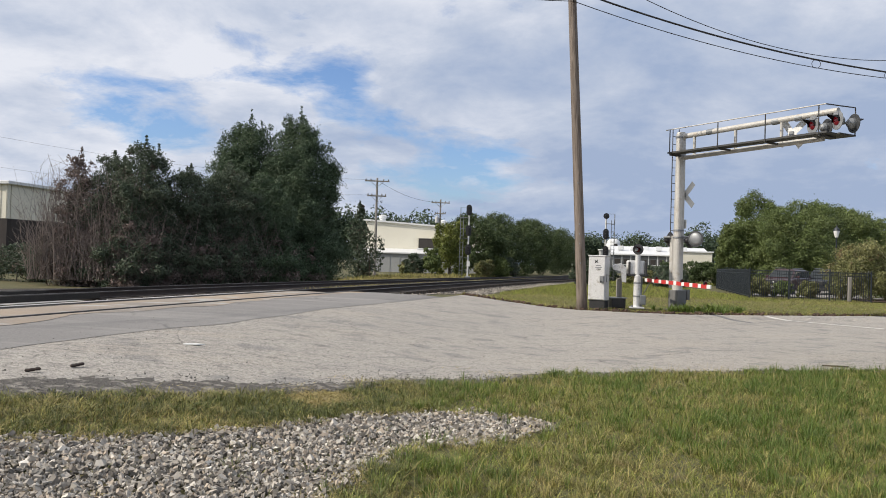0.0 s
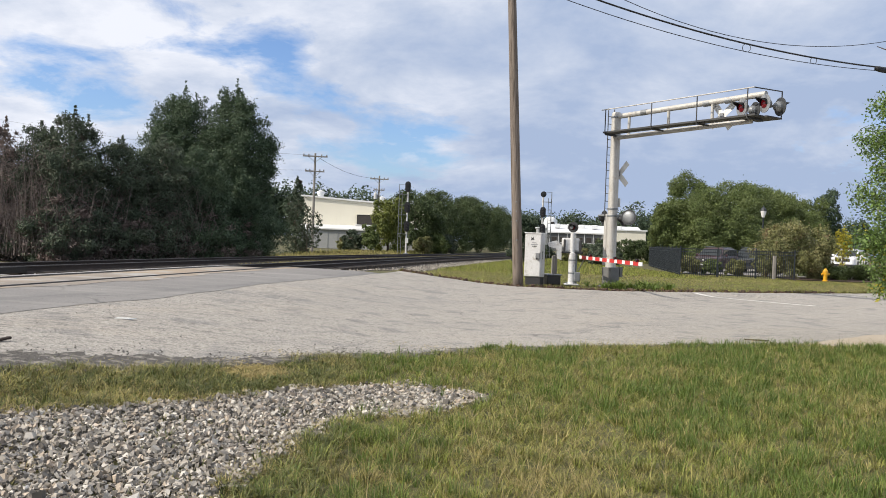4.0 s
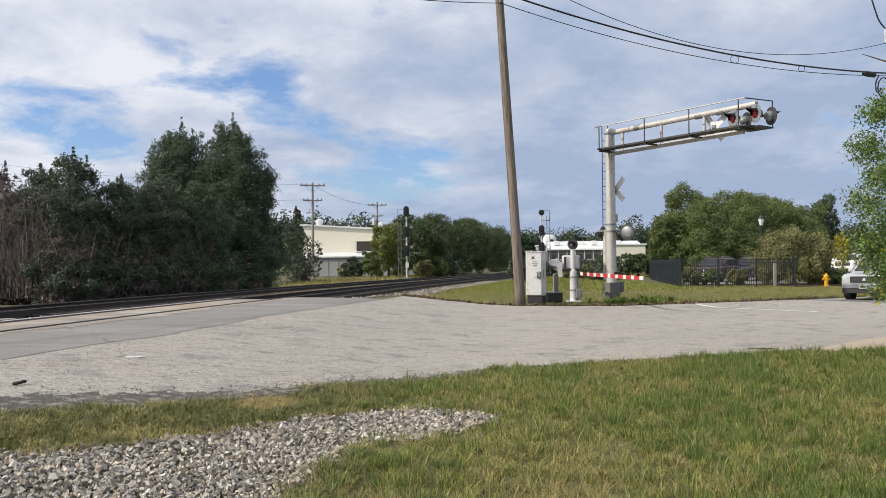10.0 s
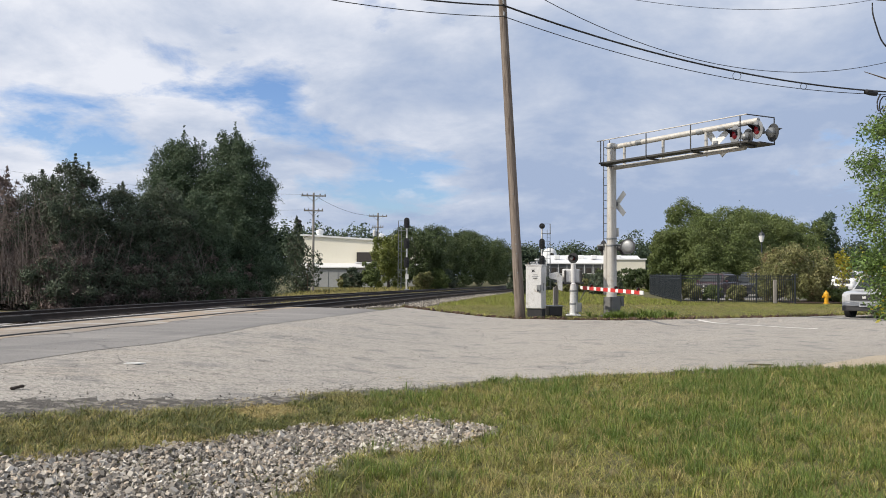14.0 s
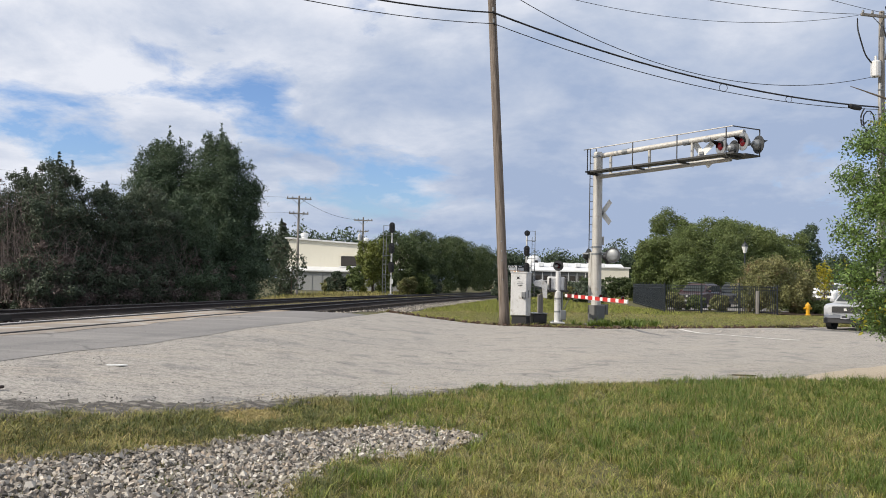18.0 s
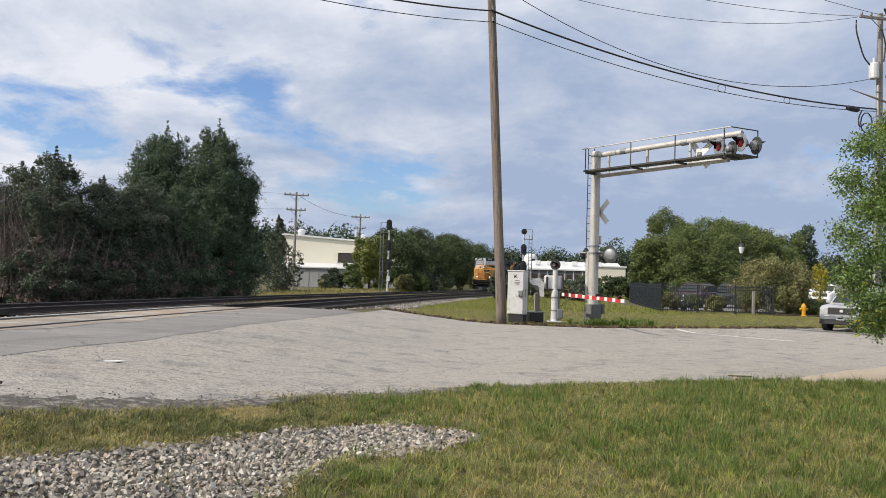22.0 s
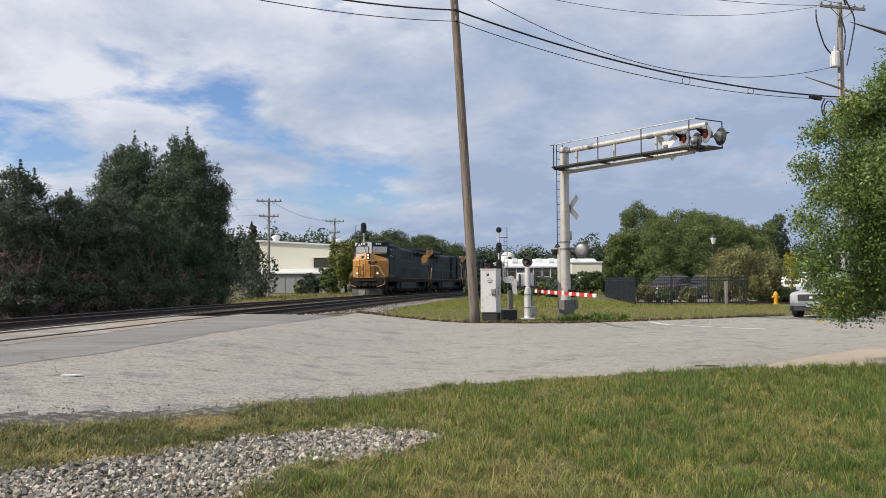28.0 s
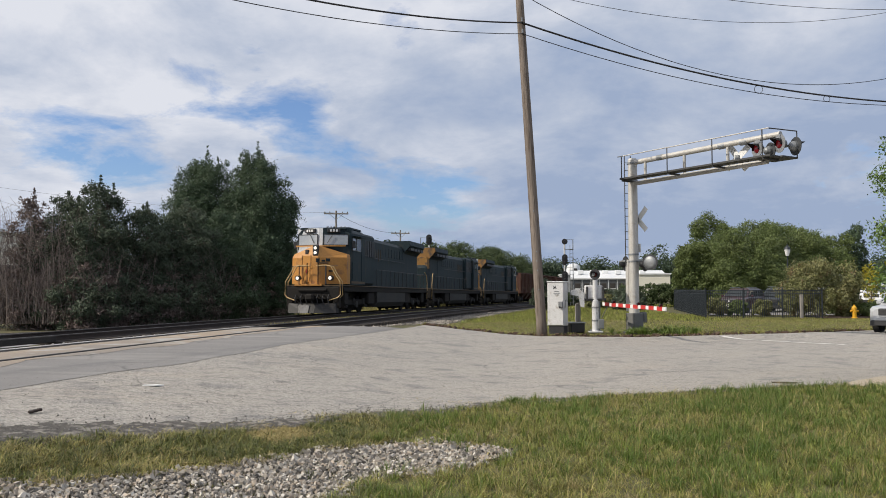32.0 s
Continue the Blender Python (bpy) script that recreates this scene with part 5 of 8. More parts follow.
def suv(name, m, paint, label, length=4.77, width=1.96, height=1.76, front=True, dark_trim=True):
    """A boxy family car that faces local x; its origin is on the ground between the axles."""
    t = thing(name, m, label, "car")
    f, b, w = length * 0.47, -length * 0.53, width / 2
    gl = height
    body = loft(B(), [ring(f, w * 0.74, 0.42, 0.92, 0.10, 0.05), ring(f - 0.10, w * 0.90, 0.36, 0.99, 0.10, 0.05), ring(f - 0.35, w * 0.985, 0.30, 1.03, 0.10, 0.06), ring(f - 0.9, w, 0.28, 1.07, 0.10, 0.06),
                      ring(f - 1.25, w, 0.28, 1.10, 0.08, 0.06), ring(0, w, 0.28, 1.12, 0.08, 0.06), ring(b + 0.5, w, 0.30, 1.13, 0.08, 0.06), ring(b + 0.05, w * 0.96, 0.38, 1.12, 0.09, 0.06), ring(b, w * 0.92, 0.45, 1.08, 0.1, 0.06)])
    part("body", body, paint, t, "painted car body")
    cab = loft(B(), [ring(f - 1.12, w * 0.90, 1.06, 1.11, 0.02), ring(f - 1.85, w * 0.80, 1.08, gl - 0.06, 0.12), ring(f - 2.3, w * 0.79, 1.08, gl, 0.12), ring(b + 0.7, w * 0.78, 1.08, gl - 0.02, 0.12), ring(b + 0.28, w * 0.78, 1.08, gl - 0.10, 0.10), ring(b + 0.08, w * 0.86, 1.08, 1.14, 0.02)])
    part("cabin", cab, paint, t)
    ws = loft(B(), [[(f - 1.115, -w * 0.80, 1.135), (f - 1.115, w * 0.80, 1.135), (f - 1.235, w * 0.80, 1.115), (f - 1.235, -w * 0.80, 1.115)],
                    [(f - 1.735, -w * 0.68, gl - 0.12), (f - 1.735, w * 0.68, gl - 0.12), (f - 1.87, w * 0.68, gl - 0.14), (f - 1.87, -w * 0.68, gl - 0.14)]])
    part("windscreen", ws, GLASS, t, "dark windscreen glass")
    for s in (-1, 1):
        for x0, x1 in ((f - 2.75, f - 1.72), (f - 3.75, f - 2.83), (b + 0.42, f - 3.83)):
            q = prism(B(), [(x0 + (0.0 if x0 > b + 1 else 0.1), gl - 0.16), (x1 - (0.18 if x1 > f - 1.8 else 0), gl - 0.16), (x1 + (0.26 if x1 > f - 1.8 else 0), 1.15), (x0, 1.15)], "y", -0.012, 0.012)
            bmesh.ops.transform(q, matrix=Matrix.Translation((0, s * w * 0.865, 0)) @ Matrix.Shear("XZ", 4, (0, 0)) , verts=q.verts[:])
            for v in q.verts:
                v.co.y -= s * (v.co.z - 1.15) * 0.115 * w
            part("side_window", q, GLASS, t, "dark side window")
        part("mirror", box(B(), (f - 1.55, s * (w + 0.10), 1.16), (0.12, 0.22, 0.17), 0.04), paint, t)
        part("headlight", loft(B(), [ring(f - 0.075, 0.20, 0.66, 0.98, 0.03), ring(f + 0.05, 0.17, 0.69, 0.96, 0.03)]), LAMPGLASS, t, "clear headlight", m=pose(-0.10, s * w * 0.72, 0, 0, 0, s * -14))
        part("fog_lamp", tube(B(), (f - 0.08, s * w * 0.62, 0.47), (f + 0.015, s * w * 0.62, 0.47), 0.06, seg=12), GLASS, t)
        part("roof_rack", box(B(), (-0.5, s * w * 0.62, gl + 0.035), (1.9, 0.04, 0.04), 0.01), GALV, t)
        part("arch", tube(B(), (f - 0.95, s * (w - 0.20), 0.37), (f - 0.95, s * (w + 0.004), 0.37), 0.43, seg=20), BLACK, t)
        part("arch", tube(B(), (b + 1.1, s * (w - 0.20), 0.37), (b + 1.1, s * (w + 0.004), 0.37), 0.43, seg=20), BLACK, t)
        wheel(t, f - 0.95, s * (w - 0.11), 0.37, s)
        wheel(t, b + 1.1, s * (w - 0.11), 0.37, s)
    part("bumper", loft(B(), [ring(f - 0.30, w * 0.95, 0.36, 0.64, 0.06), ring(f + 0.06, w * 0.80, 0.40, 0.62, 0.06), ring(f + 0.11, w * 0.62, 0.42, 0.60, 0.05)]), paint, t, "painted front bumper")
    part("lower_bumper", loft(B(), [ring(f - 0.3, w * 0.99, 0.26, 0.50, 0.04), ring(f + 0.075, w * 0.82, 0.29, 0.49, 0.04), ring(f + 0.125, w * 0.64, 0.30, 0.485, 0.04)]), BLACK, t, "dark grey lower bumper")
    gr = part("grille", loft(B(), [ring(f - 0.05, 0.56, 0.68, 0.95, 0.04), ring(f + 0.045, 0.52, 0.69, 0.94, 0.04)]), BLACK, t, "black front grille")
    for k in range(4):
        part("grille_bar", box(B(), (f + 0.047, 0, 0.745 + 0.05 * k), (0.012, 0.96, 0.010)), DARKSTEEL, gr)
    part("grille_frame", box(B(), (f + 0.03, 0, 0.925), (0.05, 1.02, 0.025), 0.01), GALV, gr, "chrome grille frame")
    part("badge", box(B(), (f + 0.056, 0, 0.815), (0.01, 0.12, 0.10), 0.01), SILVER, gr, "plain silver badge")
    pl = part("plate", box(B(), (f + 0.145, 0, 0.535), (0.012, 0.31, 0.16), 0.003), WHITE, t, "white front plate")
    part("plate_bar", box(B(), (f + 0.1525, 0, 0.535), (0.004, 0.20, 0.06)), BLACK, pl)
    for k in (-0.4, 0.35):
        part("wiper", tube(B(), (f - 1.22, k, 1.15), (f - 1.45, k + 0.42, 1.30), 0.012, seg=5), BLACK, t)
    return t


CARSILVER = mat("silver_car_paint", (0.46, 0.47, 0.485), (0.42, 0.43, 0.445), 0.32, 0.15, scale=1.5, fine=60, bump=0.02, coat=0.6)
CARWHITE = mat("white_car_paint", (0.78, 0.79, 0.80), (0.74, 0.75, 0.76), 0.3, 0.0, scale=1.5, fine=60, bump=0.01, coat=0.5)
CARRED = mat("maroon_car_paint", (0.055, 0.018, 0.022), (0.045, 0.014, 0.018), 0.3, 0.2, scale=1.5, fine=60, bump=0.01, coat=0.6)
CARDARK = mat("dark_car_paint", (0.022, 0.026, 0.034), (0.018, 0.022, 0.03), 0.3, 0.2, scale=1.5, fine=60, bump=0.01, coat=0.6)
SUV_HOME, SUV_TURN = Vector((17.52, 34.02)), -136.0
waiting_suv = suv("suv", pose(SUV_HOME.x, SUV_HOME.y, 0.008, 0, 0, SUV_TURN), CARSILVER, "silver family SUV waiting at the crossing")
suv("parked_suv", pose(31.4, 66.6, ground_z(31.4, 66.6) + 0.03, 0, 0, -128), CARWHITE, "white SUV parked in the car park", 4.6, 1.86, 1.68)
suv("parked_suv", pose(18.6, 59.5, 0.12, 0, 0, -128), CARRED, "dark maroon SUV parked behind fence", 4.7, 1.9, 1.72)
suv("parked_suv", pose(21.9, 61.5, 0.12, 0, 0, -125), CARDARK, "dark blue SUV parked behind fence", 4.7, 1.9, 1.78)
suv("parked_car", pose(25.0, 63.5, ground_z(25, 63.5) + 0.03, 0, 0, -125), CARWHITE, "white car parked behind fence", 4.5, 1.8, 1.5)

# ---- the train ----
LOCOBLUE = mat("loco_dark_blue", (0.010, 0.023, 0.030), (0.015, 0.028, 0.034), 0.6, scale=0.7, fine=12, bump=0.08, c3=(0.030, 0.034, 0.033), spots=0.3, stretch=(1, 1, 0.35))
LOCOGOLD = mat("loco_gold", (0.47, 0.215, 0.042), (0.40, 0.185, 0.038), 0.5, scale=0.8, fine=15, bump=0.05, c3=(0.26, 0.12, 0.04), spots=0.15)
# pale grey that stands for sunlight on one side of the cab front
LOCOLIT = mat("loco_lit_grey", (0.52, 0.54, 0.56), (0.44, 0.46, 0.48), 0.55, scale=0.8, fine=15, bump=0.05)
GOLDDULL = mat("dull_gold", (0.30, 0.15, 0.03), (0.20, 0.105, 0.028), 0.6, scale=0.8, fine=15, bump=0.05, c3=(0.08, 0.05, 0.03), spots=0.3)
GOLDFADED = mat("faded_gold", (0.11, 0.065, 0.026), (0.06, 0.04, 0.022), 0.6, scale=0.8, fine=15, bump=0.05)
PLOWGREY = mat("worn_plow", (0.17, 0.17, 0.17), (0.09, 0.086, 0.082), 0.55, scale=1.6, fine=15, bump=0.1, c3=(0.06, 0.05, 0.045), spots=0.4)
GRIME = mat("loco_underframe", (0.014, 0.013, 0.012), (0.022, 0.019, 0.016), 0.85, scale=1.0, fine=15, bump=0.3)
TANKGREY = mat("fuel_tank_grime", (0.034, 0.034, 0.034), (0.048, 0.046, 0.042), 0.7, scale=1.0, fine=15, bump=0.15)
HEADLIT = mat("lit_headlamp", (0.9, 0.88, 0.8), (0.9, 0.88, 0.8), 0.3, scale=5, fine=20, bump=0, emit=((1.0, 0.90, 0.72), 1.2))
HOPPER = mat("hopper_brown", (0.105, 0.048, 0.034), (0.08, 0.04, 0.03), 0.75, scale=0.6, fine=12, bump=0.2, c3=(0.13, 0.085, 0.06), spots=0.3)

for m in (LOCOBLUE, GRIME, TANKGREY, HOPPER):
    next(n for n in m.node_tree.nodes if n.bl_idname == "ShaderNodeBsdfPrincipled").inputs["Specular IOR Level"].default_value = 0.25
# cab glass with the sky's reflection put in as pale grey
PANEGREY = mat("sky_lit_pane", (0.36, 0.39, 0.42), (0.30, 0.33, 0.36), 0.08, scale=2, fine=20, bump=0)
PALEGOLD = mat("worn_gold_rail", (0.55, 0.38, 0.17), (0.42, 0.28, 0.12), 0.5, scale=2, fine=20, bump=0.03)
PLOWDARK = mat("dark_plow", (0.024, 0.023, 0.022), (0.016, 0.015, 0.014), 0.6, scale=1.6, fine=15, bump=0.1)


def bogie(parent, x, axles, spacing):
    for k in range(axles):
        part("traction_motor", box(B(), (x + spacing * (k - (axles - 1) / 2), 0, 0.62), (1.55, 1.30, 0.94), 0.08), GRIME, parent, "grimy traction motor")
    fr = part("truck_frame", loft(B(), [ring(x - spacing * (axles - 1) / 2 - 0.75, 1.12, 0.50, 0.82, 0.05), ring(x + spacing * (axles - 1) / 2 + 0.75, 1.12, 0.50, 0.82, 0.05)]), GRIME, parent, "grimy cast truck frame")
    for k in range(axles):
        u = x + spacing * (k - (axles - 1) / 2)
        for s in (-1, 1):
            part("wheel", lathe(B(), [(0.50, -0.06), (0.52, 0.0), (0.52, 0.06), (0.30, 0.075), (0.12, 0.09)], 20, pose(u, s * 0.76, 0.52, 90 * s, 0, 0)), GRIME, fr, "steel wheel")
            part("axle_box", box(B(), (u, s * 1.16, 0.52), (0.34, 0.16, 0.36), 0.04), TANKGREY, fr)
            part("spring", tube(B(), (u + 0.42, s * 1.14, 0.50), (u + 0.42, s * 1.14, 0.86), 0.09, seg=8), TANKGREY, fr)
    return fr


def locomotive(lit):
    """A six-axle diesel that faces local x; origin at the rail top under its middle."""
    t = thing("locomotive", Matrix(), "dark blue diesel locomotive with gold nose" if lit else "dark blue trailing diesel locomotive, gold end", "locomotive", "locomotives")
    part("underframe", box(B(), (0, 0, 1.35), (20.6, 2.95, 0.30), 0.03), GRIME, t)
    for s in (-1, 1):
        for x0, w0 in ((4.3, 1.3), (-4.5, 1.4), (9.0, 0.7), (-9.2, 0.8)):
            part("side_box", box(B(), (x0, s * 1.15, 0.86), (w0, 0.5, 0.72), 0.05), GRIME, t, "grimy equipment box")
    part("centre_sill", box(B(), (0, 0, 0.88), (19.8, 1.30, 0.70), 0.05), GRIME, t)
    part("sill_stripe", box(B(), (0, 0, 1.53), (20.6, 3.02, 0.06), 0.01), GOLDFADED, t, "thin gold sill stripe")
    part("fuel_tank", loft(B(), [[(-3.6, -1.25, 0.32), (-3.6, -1.45, 0.6), (-3.6, -1.45, 1.2), (-3.6, 1.45, 1.2), (-3.6, 1.45, 0.6), (-3.6, 1.25, 0.32)], [(3.3, -1.25, 0.32), (3.3, -1.45, 0.6), (3.3, -1.45, 1.2), (3.3, 1.45, 1.2), (3.3, 1.45, 0.6), (3.3, 1.25, 0.32)]]), TANKGREY, t, "grey fuel tank")
    bogie(t, 6.6, 3, 1.85)
    bogie(t, -6.9, 3, 1.85)
    # hood
    part("long_hood", loft(B(), [ring(6.2, 1.10, 1.58, 4.60, 0.30), ring(-6.4, 1.02, 1.58, 4.50, 0.28)]), LOCOBLUE, t, "dark blue engine hood")
    part("inverter_cabinet", box(B(), (4.9, 0, 3.08), (2.7, 2.7, 2.95), 0.12), LOCOBLUE, t)
    part("radiator_hood", loft(B(), [ring(-5.9, 1.0, 1.58, 4.3, 0.15), ring(-9.0, 1.0, 1.58, 4.3, 0.15)]), LOCOBLUE, t)
    part("radiator_wing", loft(B(), [[(-4.7, -1.0, 3.9), (-4.7, -1.55, 4.5), (-4.7, -1.5, 4.82), (-4.7, 1.5, 4.82), (-4.7, 1.55, 4.5), (-4.7, 1.0, 3.9)], [(-9.1, -1.0, 3.9), (-9.1, -1.55, 4.5), (-9.1, -1.5, 4.82), (-9.1, 1.5, 4.82), (-9.1, 1.55, 4.5), (-9.1, 1.0, 3.9)]]), LOCOBLUE, t, "wide flared radiator wings")
    # dark blue below the gold: shade from the next engine put into colour
    part("rear_end", loft(B(), [ring(-9.0, 0.98, 1.58, 4.1, 0.12), ring(-9.6, 0.9, 1.58, 3.2, 0.12)]), LOCOBLUE, t, "lower rear end painted dark for shade")
    part("rear_top", loft(B(), [ring(-9.0, 0.985, 3.15, 4.12, 0.12), ring(-9.45, 0.92, 3.15, 4.05, 0.12)]), GOLDDULL, t, "dull gold upper rear end")
    part("rear_wing_face", loft(B(), [[(-9.1, -1.0, 3.92), (-9.1, -1.53, 4.51), (-9.1, -1.48, 4.81), (-9.1, 1.48, 4.81), (-9.1, 1.53, 4.51), (-9.1, 1.0, 3.92)], [(-9.16, -1.0, 3.92), (-9.16, -1.53, 4.51), (-9.16, -1.48, 4.81), (-9.16, 1.48, 4.81), (-9.16, 1.53, 4.51), (-9.16, 1.0, 3.92)]]), GOLDDULL, t)
    for s in (-1, 1):
        for k in range(9):
            part("hood_door", box(B(), (3.3 - k * 0.98, s * 0.985, 2.55), (0.86, 0.03, 1.65), 0.008), LOCOBLUE, t)
        for k in range(7):
            part("louvre", box(B(), (5.95 - k * 0.36, s * 1.36, 3.72), (0.22, 0.05, 0.95), 0.01), BLACK, t)
        for k in range(4):
            part("radiator_grille", box(B(), (-5.3 - k * 1.0, s * 1.38, 4.24), (0.85, 0.36, 0.20), 0.01), BLACK, t)
        for k in range(5):
            part("hood_streak", box(B(), (2.9 - k * 0.42, s * 1.075, 3.55 - 0.05 * (k % 2)), (0.10, 0.03, 0.75 - 0.1 * (k % 3)), 0.005), GOLDFADED, t, "faded gold lettering stroke")
        for k in range(8):
            part("upper_door", box(B(), (0.4 - k * 0.72, s * 1.055, 3.75), (0.60, 0.03, 0.55), 0.008), LOCOBLUE, t)
        part("upper_handrail", tube(B(), (6.0, s * 1.30, 3.25), (-4.6, s * 1.16, 3.25), 0.016, seg=5), BLACK, t)
        part("gold_lettering", prism(B(), [(0.2, 2.2), (0.8, 3.4), (1.5, 3.4), (1.1, 2.9), (1.9, 2.2), (1.2, 2.2), (0.9, 2.6), (0.7, 2.2)], "y", s * 1.002 - 0.004, s * 1.002 + 0.004), GOLDFADED, t, "plain gold lettering shape")
        # side rail along the deck
        for k in range(13):
            part("stanchion", tube(B(), (3.4 - k * 1.05, s * 1.46, 1.6), (3.4 - k * 1.05, s * 1.46, 2.55), 0.018, seg=6), BLACK, t)
        part("side_handrail", tube(B(), (3.4, s * 1.46, 2.55), (-9.2, s * 1.46, 2.55), 0.018, seg=6), BLACK, t)
        # steps and end handrails
        for x0, d in ((9.55, 1), (-9.9, -1)):
            for k in range(4):
                part("step", box(B(), (x0, s * 1.42, 0.42 + 0.29 * k), (0.55, 0.22, 0.04)), GRIME, t)
            part("step_side", box(B(), (x0 + 0.30 * d, s * 1.42, 0.85), (0.03, 0.26, 1.1), 0.01), GRIME, t)
            pts = [(x0 + 0.30 * d, s * 1.50, 0.75), (x0 + 0.32 * d, s * 1.52, 1.9), (x0 + 0.10 * d, s * 1.50, 2.55), (x0 - 0.25 * d, s * 1.46, 2.75)]
            if d < 0:
                part("grab_rail", path_tube(B(), [Vector(p) for p in pts], 0.030, 6), PALEGOLD, t, "worn gold corner rail")
            part("end_stanchion", tube(B(), (x0 + 0.62 * d, s * 0.62, 1.6), (x0 + 0.62 * d, s * 0.62, 2.55), 0.02, seg=6), BLACK, t)
            part("end_handrail", tube(B(), (x0 + 0.62 * d, s * 0.22, 2.55), (x0 + 0.62 * d, s * 1.30, 2.55), 0.02, seg=6), BLACK, t)
    part("exhaust", box(B(), (1.2, 0, 4.50), (1.4, 0.8, 0.28), 0.05), BLACK, t)
    part("dynamic_brake", box(B(), (3.8, 0, 4.44), (2.4, 1.7, 0.28), 0.06), LOCOBLUE, t)
    # cab
    cab = part("cab", loft(B(), [ring(8.75, 1.50, 1.58, 4.60, 0.30), ring(8.3, 1.55, 1.58, 4.66, 0.28), ring(6.15, 1.55, 1.58, 4.66, 0.28)]), LOCOBLUE, t, "dark blue wide cab")
    part("cab_roof", loft(B(), [ring(8.85, 1.30, 4.58, 4.68, 0.04), ring(8.2, 1.36, 4.62, 4.74, 0.05), ring(6.3, 1.36, 4.62, 4.73, 0.05)]), LOCOBLUE, cab, "dark cab roof")
    # windscreen in three facets: a flat middle and two swept sides
    def facet(a0, b0, z0, z1, lean, thick, material, name, label, parent):
        (xa, ya), (xb, yb) = a0, b0
        bm2 = loft(B(), [[(xa, ya, z0), (xb, yb, z0), (xb - lean, yb, z1), (xa - lean, ya, z1)], [(xa + thick, ya, z0), (xb + thick, yb, z0), (xb - lean + thick, yb, z1), (xa - lean + thick, ya, z1)]])
        return part(name, bm2, material, parent, label)
    # post and sunward side pale, other side dark blue: light put into paint
    facet((9.22, -0.10), (9.22, 0.10), 3.08, 4.64, 0.16, 0.06, LOCOLIT, "cab_front", "windscreen post painted pale for sunlight", cab)
    for s in (-1, 1):
        facet((8.70, s * 1.53), (9.22, s * 0.10), 3.08, 4.64, 0.14, 0.05, LOCOLIT if s < 0 else LOCOBLUE, "cab_side_front", "swept windscreen frame", cab)
        w = facet((8.755, s * 1.38), (9.175, s * 0.20), 3.74, 4.27, 0.05, 0.075, PANEGREY, "windscreen", "swept windscreen pane", cab)
        part("gasket", path_tube(B(), [Vector((8.815, s * 1.40, 3.72)), Vector((9.245, s * 0.18, 3.72)), Vector((9.20, s * 0.18, 4.29)), Vector((8.77, s * 1.40, 4.29)), Vector((8.815, s * 1.40, 3.72))], 0.022, 5), BLACK, w)
        part("wiper", tube(B(), (9.10, s * 0.62, 4.26), (9.22, s * 0.38, 3.82), 0.016, seg=5), BLACK, w)
        nb = part("number_board", box(B(), (0, 0, 4.50), (0.14, 0.70, 0.22), 0.02), BLACK, cab, "black number board", m=pose(9.00, s * 0.66, 0, 0, 0, s * 20))
        for q in (-0.16, 0.0, 0.16):
            part("number_bar", box(B(), (0.074, q, 4.50), (0.008, 0.10, 0.13)), WHITE, nb)
        for x0, x1 in ((7.95, 8.45), (7.0, 7.75)):
            sw = part("side_window", box(B(), ((x0 + x1) / 2, s * 1.555, 3.78), (x1 - x0, 0.03, 0.62), 0.01), GLASS if x0 < 7.5 else PANEGREY, cab, "cab side window")
            for u in (x0 - 0.02, x1 + 0.02):
                part("window_frame", box(B(), (u, s * 1.565, 3.78), (0.04, 0.03, 0.70)), GALV, sw)
            for z in (3.45, 4.11):
                part("window_frame", box(B(), ((x0 + x1) / 2, s * 1.565, z), (x1 - x0 + 0.08, 0.03, 0.04)), GALV, sw)
        part("sunshade", box(B(), (7.7, s * 1.66, 4.22), (1.6, 0.20, 0.03), 0.01), LOCOBLUE, cab)
        part("cab_door", box(B(), (6.55, s * 1.555, 2.75), (0.62, 0.025, 1.9), 0.01), LOCOBLUE, cab)
        part("access_door", box(B(), (8.25, s * 1.555, 2.35), (0.50, 0.025, 0.9), 0.01), LOCOBLUE, cab)
        part("side_stripe", box(B(), (7.45, s * 1.553, 1.72), (2.5, 0.02, 0.12)), GOLDFADED, cab, "faded gold cab stripe")
        part("mirror", box(B(), (8.6, s * 1.66, 3.75), (0.06, 0.2, 0.4), 0.02), BLACK, cab)
    # nose: a flat middle with swept sides, and a ridged top that runs up to the windscreen
    plan = [(8.9, -1.55), (9.40, -1.53), (10.12, -0.16), (10.12, 0.16), (9.40, 1.53), (8.9, 1.55)]
    plan2 = [(8.9, -1.53), (9.26, -1.49), (9.84, -0.16), (9.84, 0.16), (9.26, 1.49), (8.9, 1.53)]
    nose = part("nose", loft(B(), [[(x, y, 1.62) for x, y in plan], [(x - 0.03, y, 3.02) for x, y in plan], [(x, y, 3.20 + 0.50 * (1 - abs(y) / 1.5)) for x, y in plan2]]), LOCOGOLD, t, "gold painted tall nose")
    part("nose_top", loft(B(), [[(9.82, -0.2, 3.60), (9.82, 0.2, 3.60), (9.80, 0.2, 3.66), (9.80, -0.2, 3.66)], [(9.20, -1.40, 3.62), (9.20, 1.40, 3.62), (9.20, 1.40, 3.70), (9.20, -1.40, 3.70)]]), LOCOGOLD, nose)
    door = part("nose_door", box(B(), (0, 0, 2.42), (0.04, 0.62, 1.40), 0.01), LOCOGOLD, nose, m=pose(9.90, -0.52, 0, 0, 0, -27.5))
    for q in (-0.34, 0.34):
        part("door_edge", box(B(), (0.02, q, 2.42), (0.03, 0.03, 1.44)), GOLDDULL, door)
